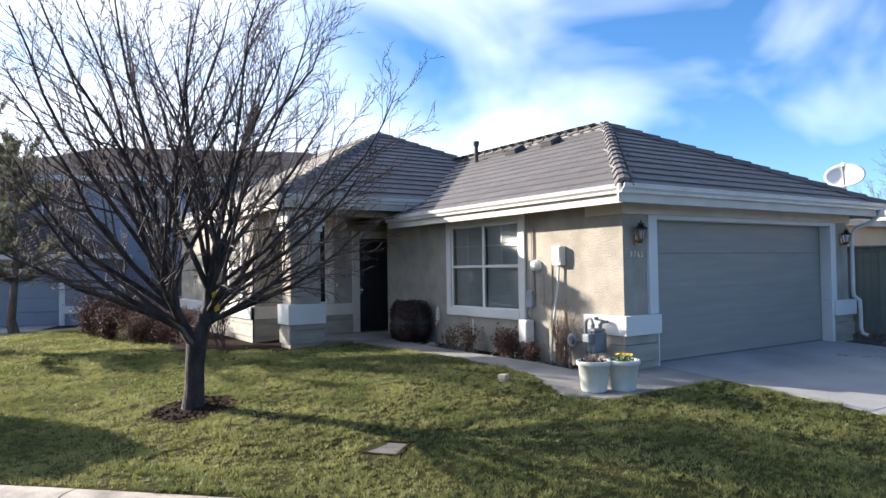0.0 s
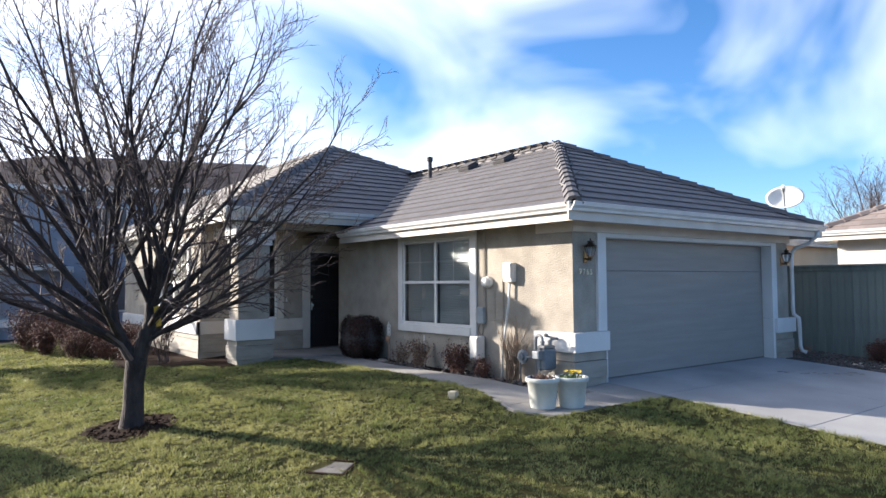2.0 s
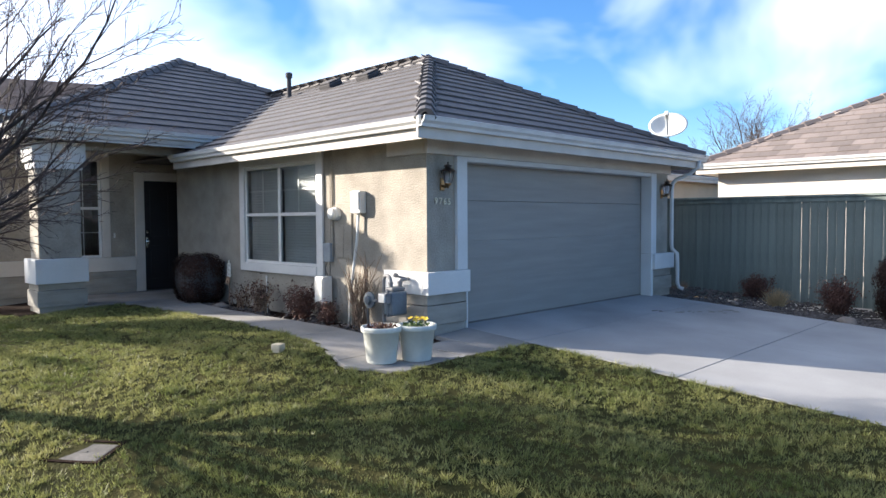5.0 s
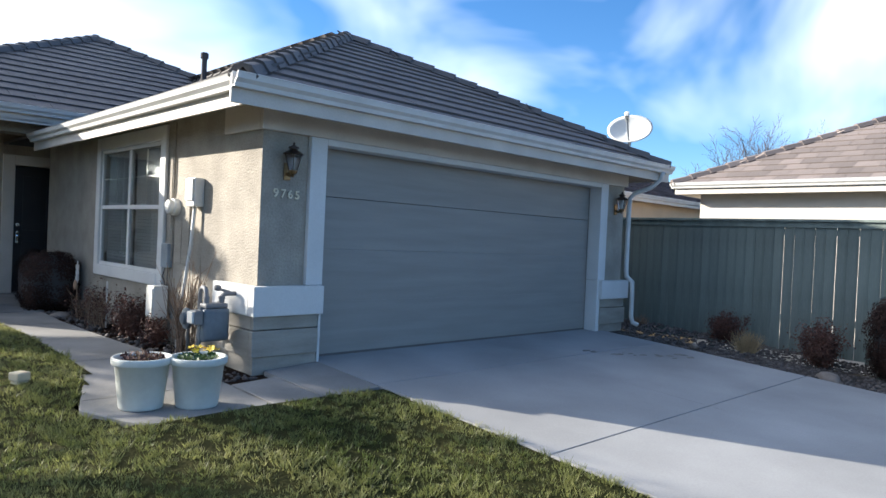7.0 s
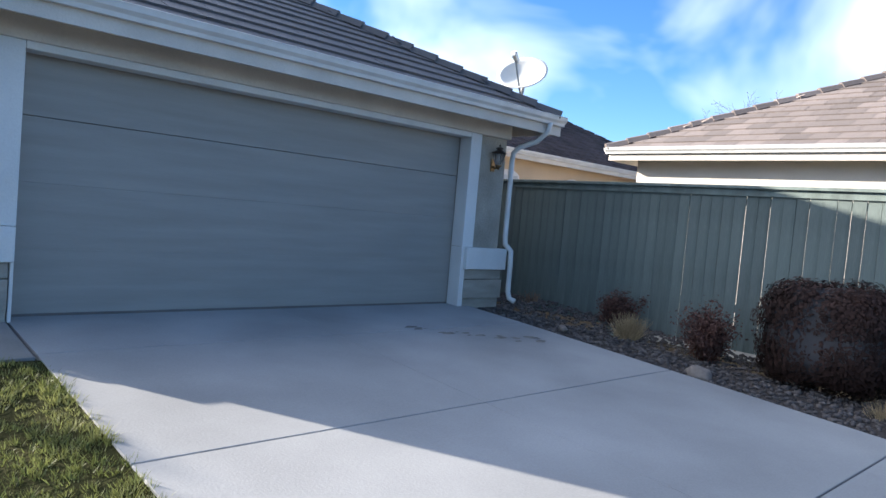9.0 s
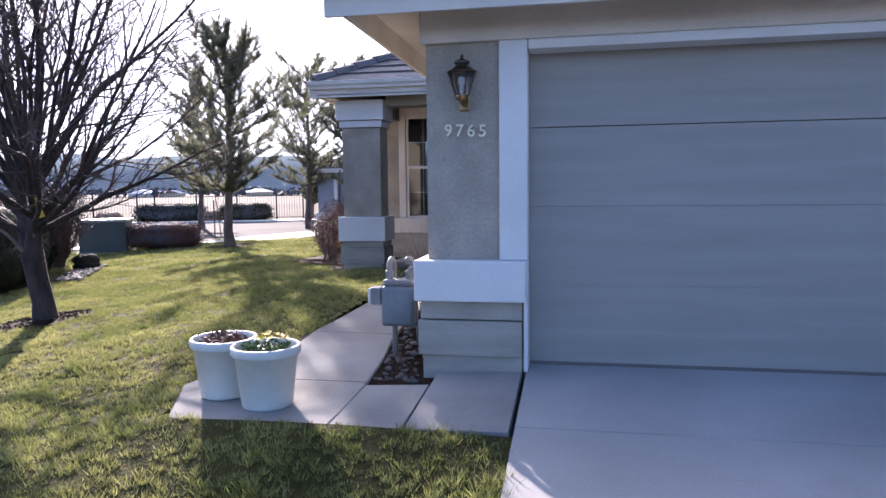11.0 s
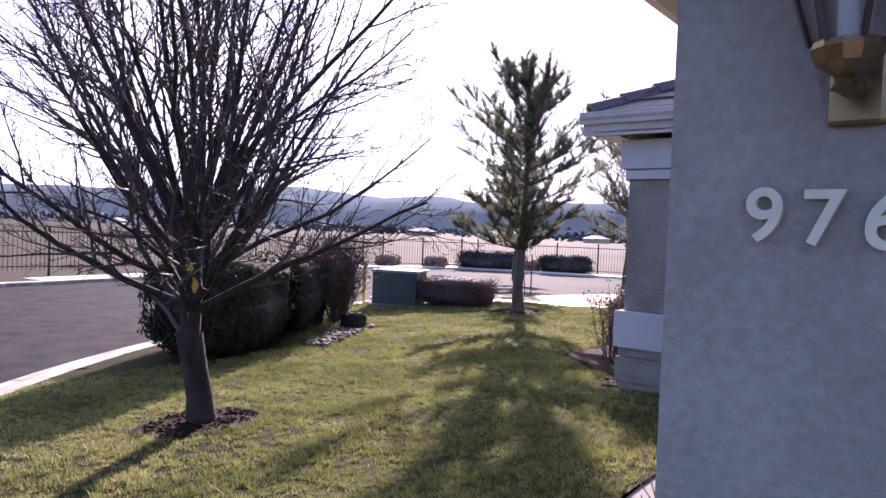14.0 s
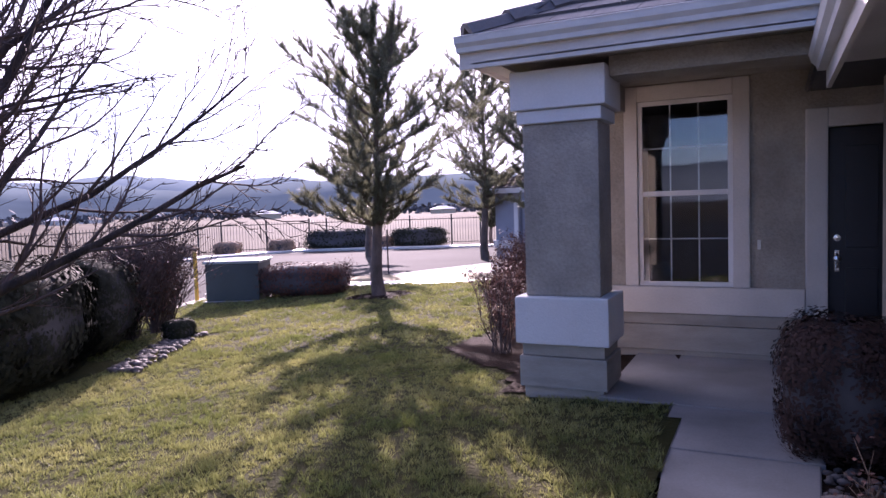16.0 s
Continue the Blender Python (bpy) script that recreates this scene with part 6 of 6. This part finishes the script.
# ---- things on the garage walls ----
def wall_lamp(x, y, z, label):
    """A coach lantern: wall plate, arm, tapered glazed cage, cap and finial."""
    ob = thing("wall_lamp", x, y, z, label=label, category="wall lamp", group="lanterns beside the garage door")
    bm = bmesh.new()
    box(bm, -0.035, 0.035, -0.016, 0.0, -0.20, -0.02, bevel=0.008)
    tube(bm, [(0, -0.01, -0.13), (0, -0.06, -0.15), (0, -0.105, -0.135), (0, -0.11, -0.10)], [0.016, 0.018, 0.018, 0.022], 10)
    part("bracket", bm, BRASS, ob)
    bm = bmesh.new()
    lathe(bm, [(0.0, -0.175), (0.018, -0.165), (0.010, -0.15), (0.035, -0.13), (0.042, -0.11), (0.040, -0.10), (0.0, -0.10)], 12, pose(0, -0.11, 0), close=False)
    part("base_cup", bm, BRASS, ob)
    for i in range(6):
        a, b = radians(60 * i), radians(60 * (i + 1))
        low = (0.042 * math.cos(a), -0.11 + 0.042 * math.sin(a), -0.10)
        top = (0.083 * math.cos(a), -0.11 + 0.083 * math.sin(a), 0.06)
        after = (0.083 * math.cos(b), -0.11 + 0.083 * math.sin(b), 0.06)
        for name, start, end, thick in (("cage_bar", low, top, 0.0045), ("cage_rim", top, after, 0.006)):
            bm = bmesh.new()
            tube(bm, [start, end], thick, 5)
            part(name, bm, BRONZE, ob)
    bm = bmesh.new()
    lathe(bm, [(0.040, -0.098), (0.079, 0.058)], 6, pose(0, -0.11, 0), close=False)
    pane = part("glass_shade", bm, LAMP_GLASS, ob)
    pane.visible_shadow = False
    bm = bmesh.new()
    lathe(bm, [(0.092, 0.06), (0.095, 0.068), (0.05, 0.10), (0.034, 0.112), (0.036, 0.12), (0.05, 0.125), (0.048, 0.14), (0.02, 0.155), (0.008, 0.165), (0.012, 0.18), (0.0, 0.195)], 12, pose(0, -0.11, 0))
    part("cap", bm, BRONZE, ob)
    bm = bmesh.new()
    lathe(bm, [(0.012, -0.1), (0.012, -0.03), (0.022, -0.01), (0.022, 0.03), (0.0, 0.045)], 10, pose(0, -0.11, 0))
    part("bulb", bm, PLASTIC, ob)
    return ob


lamp = wall_lamp(0.262, -0.001, 1.92, "aged brass coach lantern on the stucco beside the garage door")
lamp.scale = (1.05, 1.0, 0.90)
copy_thing(lamp, pose(6.02, -0.001, 1.92))

number = thing("house_number", 0.265, -0.012, 1.61, label="pale metal numerals 9765 on grey stucco", category="house number")
for k, ch in enumerate("9765"):
    cu = bpy.data.curves.new("numeral", "FONT")
    cu.body, cu.size, cu.extrude, cu.align_x, cu.align_y = ch, 0.112, 0.006, "CENTER", "CENTER"
    cu.offset = 0.0015
    cu.materials.append(NUMBER)
    ob = new("numeral", cu)
    ob.parent = number
    ob.matrix_basis = pose(-0.115 + 0.077 * k, 0, -0.008 * k / 3, 90, 0, 0)

# utility box with leaning conduit
ub = thing("utility_box", -0.055, 1.25, 1.62, label="off-white wall box with a leaning conduit below", category="utility box")
bm = bmesh.new()
box(bm, -0.06, 0.054, -0.10, 0.10, -0.15, 0.15, bevel=0.018)
part("housing", bm, PLASTIC, ub)
part("cover", boxes((-0.075, -0.06, -0.085, 0.085, -0.09, 0.14), bevel=0.006), PLASTIC, ub)
bm = bmesh.new()
tube(bm, [(0.0, 0.0, -0.13), (-0.01, 0.03, -0.5), (-0.06, 0.11, -1.2), (-0.08, 0.13, -1.7)], 0.019, 10)
part("conduit", bm, PLASTIC, ub, smooth=True)

em = thing("electric_meter", -0.001, 1.79, 1.47, label="round electric meter on a flush wall panel", category="meter")
bm = bmesh.new()
lathe(bm, [(0.0, 0.0), (0.095, 0.0), (0.095, 0.06), (0.088, 0.07), (0.078, 0.075), (0.075, 0.12), (0.05, 0.135), (0.0, 0.138)], 24, pose(0, 0, 0, 0, -90, 0), close=False)
part("dial_housing", bm, PLASTIC, em, smooth=False)
bm = bmesh.new()
box(bm, -0.012, 0.0, -0.34, 0.04, -0.62, 0.14, bevel=0.004)
box(bm, -0.018, -0.0125, -0.33, -0.155, -0.61, 0.13, bevel=0.003)
box(bm, -0.018, -0.0125, -0.145, 0.03, -0.61, -0.12, bevel=0.003)
part("panel", bm, STUCCO, em)
bm = bmesh.new()
tube(bm, [(-0.018, 0.10, 0.95), (-0.018, 0.10, -0.6)], 0.012, 8)
tube(bm, [(-0.018, 0.14, 0.95), (-0.018, 0.14, -0.4)], 0.007, 6)
part("riser", bm, STUCCO, em)

tb = thing("junction_box", -0.001, 1.97, 0.93, label="grey plastic junction box with cables under it", category="junction box")
part("housing", boxes((-0.07, 0.0, -0.085, 0.085, -0.14, 0.13), bevel=0.014), GREY_METAL, tb)
bm = bmesh.new()
tube(bm, [(-0.03, 0.03, -0.13), (-0.05, 0.06, -0.24), (-0.03, 0.02, -0.34), (-0.02, 0.0, -0.4)], 0.006, 6)
tube(bm, [(-0.03, -0.03, -0.13), (-0.04, -0.05, -0.25), (-0.02, 0.0, -0.4)], 0.005, 6)
part("cable", bm, DECK, tb)

cb = thing("service_cabinet", -0.12, 1.98, 0.40, label="off-white service cabinet on a post by the wall", category="cabinet")
part("housing", boxes((-0.08, 0.08, -0.10, 0.10, -0.18, 0.19), bevel=0.012), PLASTIC, cb)
part("door", boxes((-0.092, -0.081, -0.085, 0.085, -0.15, 0.16), bevel=0.004), PLASTIC, cb)
part("post", boxes((-0.03, 0.03, -0.03, 0.03, -0.6, -0.18)), GREY_METAL, cb)

gm = thing("gas_meter", -0.28, 0.27, 0.42, label="grey gas meter with regulator and looped pipes", category="gas meter")
bm = bmesh.new()
box(bm, -0.125, 0.125, -0.085, 0.085, -0.20, 0.10, bevel=0.035)
part("body", bm, METER_GREY, gm, smooth=True)
part("seam_flange", boxes((-0.135, 0.135, -0.012, 0.012, -0.21, 0.11), bevel=0.01), METER_GREY, gm)
part("top_case", boxes((-0.11, 0.11, -0.07, 0.07, 0.10, 0.145), bevel=0.018), DULL_PIPE, gm)
index = part("index", boxes((-0.205, -0.126, -0.065, 0.065, -0.045, 0.085), bevel=0.014), DULL_PIPE, gm, "grey index head with a pale cover")
part("index_cover", boxes((-0.23, -0.206, -0.055, 0.055, -0.03, 0.075), bevel=0.01), PLASTIC, index)
for sx2 in (-0.075, 0.075):
    bm = bmesh.new()
    lathe(bm, [(0.026, 0.0), (0.026, 0.035), (0.032, 0.036), (0.032, 0.06), (0.02, 0.062)], 10, pose(sx2, 0, 0.145))
    part("union_nut", bm, DULL_PIPE, gm)
bm = bmesh.new()
arch = [(-0.075, 0.0, 0.18), (-0.075, 0.0, 0.21)] + [(-0.075, 0.065 - 0.065 * math.cos(q), 0.22 + 0.065 * math.sin(q)) for q in np.linspace(0.3, math.pi, 9)] + [(-0.075, 0.13, 0.1), (-0.075, 0.13, -0.75)]
tube(bm, arch, 0.021, 10)
part("riser_pipe", bm, DULL_PIPE, gm, smooth=True)
bm = bmesh.new()
tube(bm, [(0.075, 0.0, 0.18), (0.075, 0.0, 0.20), (0.09, -0.01, 0.222), (0.13, -0.03, 0.23), (0.28, -0.03, 0.23)], 0.02, 10)
part("outlet_pipe", bm, DULL_PIPE, gm, smooth=True)
bm = bmesh.new()
tube(bm, [(0.06, 0.06, 0.27), (0.12, 0.0, 0.25), (0.16, -0.03, 0.235)], 0.013, 8)
lathe(bm, [(0.03, -0.015), (0.034, 0.0), (0.03, 0.022), (0.012, 0.03)], 10, pose(0.06, 0.06, 0.275, 20, 0, 0))
part("shut_off_handle", bm, DULL_PIPE, gm)
bm = bmesh.new()
lathe(bm, [(0.0, -0.05), (0.05, -0.05), (0.06, -0.02), (0.10, -0.014), (0.104, 0.0), (0.10, 0.014), (0.06, 0.02), (0.05, 0.05), (0.0, 0.055)], 22, pose(-0.075, 0.40, -0.04, 0, -90, 0), close=False)
part("regulator", bm, METER_GREY, gm)
bm = bmesh.new()
tube(bm, [(-0.075, 0.15, -0.04), (-0.075, 0.38, -0.04)], 0.018, 10)
tube(bm, [(-0.075, 0.46, -0.04), (-0.06, 0.52, -0.06), (0.0, 0.54, -0.12), (0.02, 0.54, -0.6)], 0.014, 8)
part("inlet_pipe", bm, DULL_PIPE, gm, smooth=True)

# ornament on a stake by the dark shrub
gs = thing("garden_stake", -0.22, 4.48, -0.03, label="white openwork garden ornament with wooden disc on a stake", category="garden ornament")
bm = bmesh.new()
tube(bm, [(0, 0, -0.1), (0.005, 0, 0.42)], 0.011, 8)
part("stake", bm, SHRUB_DRY, gs)
bm = bmesh.new()
lathe(bm, [(0.0, 0.0), (0.062, 0.0), (0.066, 0.006), (0.062, 0.018), (0.0, 0.02)], 20, pose(-0.012, 0, 0.43, 0, -90, 0), close=False)
part("disc", bm, mat("weathered_wood", (0.30, 0.19, 0.12), 0.8, 8, 0.25, 40, 0.2, 0.3), gs)
bm = bmesh.new()
for k in range(3):
    z = 0.52 + 0.075 * k
    for sy2 in (-1, 1):
        loop = [(0, sy2 * 0.03 + 0.026 * math.cos(a), z + 0.034 * math.sin(a)) for a in np.linspace(0, 2 * math.pi, 11)]
        tube(bm, loop, 0.007, 6, cap=False)
tube(bm, [(0, 0, 0.45), (0, 0, 0.76)], 0.008, 6)
part("scrollwork", bm, PLASTIC, gs)
ps = thing("plant_marker", -0.2, 3.35, -0.03, label="thin pale plant marker stake under the window", category="plant marker")
part("stake", boxes((-0.008, 0.008, -0.012, 0.012, -0.1, 0.56), bevel=0.003), PLASTIC, ps)


# ---- pots ----
def pot(x, y, z, label, seed, flowers):
    ob = thing("flower_pot", x, y, z, label=label, category="flower pot", group="pots by the walk")
    bm = bmesh.new()
    lathe(bm, [(0.0, 0.0), (0.148, 0.0), (0.155, 0.012), (0.189, 0.315), (0.204, 0.32), (0.212, 0.332), (0.213, 0.368), (0.207, 0.377), (0.194, 0.377), (0.187, 0.352), (0.178, 0.29), (0.0, 0.285)], 36, close=False)
    part("body", bm, POT, ob, smooth=True)
    bm = bmesh.new()
    lathe(bm, [(0.0, 0.318), (0.10, 0.314), (0.181, 0.306)], 24, close=False)
    part("potting_soil", bm, SOIL, ob)
    g = np.random.default_rng(seed)
    r, a = 0.15 * np.sqrt(g.uniform(0, 1, 240)), g.uniform(0, 6.28, 240)
    P = np.stack([r * np.cos(a), r * np.sin(a), 0.32 + g.uniform(0, 0.07, 240)], axis=1)
    v, f = leaf_cloud(P, np.tile([[0, 0, 1.0]], (240, 1)), 0.022, seed, 0.6, 0.9)
    mesh_arrays("foliage", v, f, GREEN_LEAF if flowers else SHRUB_RED, ob)["kind"] = "stuff"
    if flowers:
        for k in range(11):
            rr, aa = 0.11 * math.sqrt(g.uniform(0, 1)), g.uniform(0, 6.28)
            bm = bmesh.new()
            n = 5
            c = bm.verts.new((0, 0, 0.004))
            for i in range(n):
                t = 2 * math.pi * i / n
                q = [bm.verts.new((0.032 * math.cos(t + o) * s, 0.032 * math.sin(t + o) * s, h)) for o, s, h in ((-0.5, 0.75, 0.008), (0, 1.05, 0.014), (0.5, 0.75, 0.008))]
                bm.faces.new((c, *q))
            part("flower", bm, YELLOW_FLOWER, ob, m=pose(0.04 + rr * math.cos(aa), rr * math.sin(aa), 0.40 + g.uniform(0, 0.04), g.uniform(-30, 30), g.uniform(-30, 30), g.uniform(0, 90)))
    else:
        ls = []
        random.seed(seed)
        for k in range(26):
            aa, e2 = random.uniform(0, 6.28), random.uniform(0.2, 1.1)
            d = Vector((math.cos(aa) * math.sin(e2), math.sin(aa) * math.sin(e2), math.cos(e2)))
            p = Vector((random.uniform(-0.08, 0.08), random.uniform(-0.08, 0.08), 0.315))
            ls.append(([p, p + d * 0.07, p + d * 0.13 + Vector((0, 0, -0.01))], [0.004, 0.003, 0.002]))
        tubes_mesh("stem_tangle", ls, 4, SHRUB_DRY, ob)["kind"] = "stuff"
    return ob


pot(-1.235, -0.585, walk_z(-1.2, -0.6), "pale resin pot with dead brown plants", 81, False)
pot(-0.875, -0.735, walk_z(-0.87, -0.75), "pale resin pot with yellow pansies", 82, True)

# path-light stub and valve box in the lawn
sx, sy = -1.77, 0.53
stub = thing("path_light", sx, sy, ground_at(sx - 0.2, sy) - 0.035, 25, label="short yellowed plastic path light stub at the lawn edge", category="path light")
part("stem", boxes((-0.045, 0.045, -0.045, 0.045, -0.06, 0.075), bevel=0.008), STUB, stub)
part("cap", boxes((-0.056, 0.056, -0.056, 0.056, 0.076, 0.145), bevel=0.012), STUB, stub)
vx, vy = -4.03, -0.30
nrm = Vector((ground_at(vx - 0.36, vy) - ground_at(vx + 0.36, vy), ground_at(vx, vy - 0.36) - ground_at(vx, vy + 0.36), 0.72)).normalized()
vb = thing("valve_box", label="grey concrete valve box lid set in the lawn", category="valve box")
vb.matrix_world = Matrix.Translation((vx, vy, ground_at(vx, vy) - 0.002)) @ nrm.to_track_quat("Z", "Y").to_matrix().to_4x4() @ pose(0, 0, 0, 0, 0, 8)
bm = bmesh.new()
box(bm, -0.205, 0.205, -0.135, 0.135, -0.05, 0.004, bevel=0.008)
box(bm, -0.03, 0.03, -0.012, 0.012, 0.004, 0.008, bevel=0.002)
part("lid", bm, mat("weathered_lid", (0.12, 0.112, 0.10), 0.9, 5, 0.25, 40, 0.2, 0.3), vb)
bm = bmesh.new()
for r in ((-0.25, -0.222, -0.18, 0.18, -0.06, 0.012), (0.222, 0.25, -0.18, 0.18, -0.06, 0.012), (-0.222, 0.222, -0.18, -0.152, -0.06, 0.012), (-0.222, 0.222, 0.152, 0.18, -0.06, 0.012)):
    box(bm, *r)
part("rim", bm, SOIL, vb)

# transformer cabinet and marker post beyond the lawn
tc2 = thing("transformer_cabinet", -12.35, 13.15, -0.45, 25, "dark green utility cabinet with pale lid beside the hedge", "utility cabinet")
part("body", boxes((-0.62, 0.62, -0.55, 0.55, 0.0, 0.86), bevel=0.015), UTIL_GREEN, tc2)
part("lid", boxes((-0.66, 0.66, -0.59, 0.59, 0.865, 0.93), bevel=0.012), mat("pale_green_lid", (0.30, 0.34, 0.32), 0.35, 3, 0.1, 30, 0.05, 0.05), tc2)
part("plinth", boxes((-0.70, 0.70, -0.63, 0.63, -0.3, -0.002), bevel=0.01), CONCRETE, tc2)
mp2 = thing("marker_post", -13.6, 13.0, -0.5, label="yellow utility marker post", category="marker post")
part("post", boxes((-0.04, 0.04, -0.03, 0.03, -0.2, 1.12), bevel=0.008), YELLOW, mp2)
part("cap", boxes((-0.046, 0.046, -0.036, 0.036, 1.12, 1.16), bevel=0.008), YELLOW, mp2)
# staked young tree by the pavement
yt = thing("young_tree", -12.6, 20.2, -0.5, label="small staked leafless tree by the pavement", category="tree")
random.seed(5)
lines = [[], [], [], []]
grow(lines, Vector((0, 0, 0)), Vector((0, 0, 1)), 2.3, 0.022, 1, {"levels": 3, "kids": (0, 8, 4), "angle": (0.4, 0.8), "ratio": (0.3, 0.45), "taper": 0.3, "least": 0.005}, up=0.2, wander=0.08)
tubes_mesh("branch_tangle", lines[1] + lines[2] + lines[3], 5, TWIG, yt)
for ox in (-0.25, 0.25):
    bm = bmesh.new()
    tube(bm, [(ox, 0, -0.2), (ox, 0, 1.4)], 0.025, 8)
    part("stake", bm, TWIG, yt)
# oil marks on the driveway
random.seed(9)
bm = bmesh.new()
for k in range(26):
    x, y = 4.1 + random.random() * 1.25, 0
    y = -0.95 - (x - 4.1) * 0.62 + random.gauss(0, 0.07)
    r = random.uniform(0.015, 0.06)
    ring = [bm.verts.new((x + r * 1.5 * math.cos(a) * random.uniform(0.6, 1.2), y + r * 0.7 * math.sin(a) * random.uniform(0.6, 1.2), 0)) for a in np.linspace(0, 6.283, 9, endpoint=False)]
    for v in ring:
        v.co.z = drive_z(v.co.x, v.co.y) + 0.0025
    bm.faces.new(ring)
tagged(part("oil_stain", bm, STAIN), "dark oil spots on the concrete driveway", "stain", kind="stuff")

# bare tree far behind the fence
far_tree = copy_thing(tree, pose(31.5, 7.8, -0.9, 0, 0, 70))
far_tree.scale = (1.5, 1.5, 1.4)
tagged(far_tree, "leafless tree standing far behind the neighbouring houses", "tree")
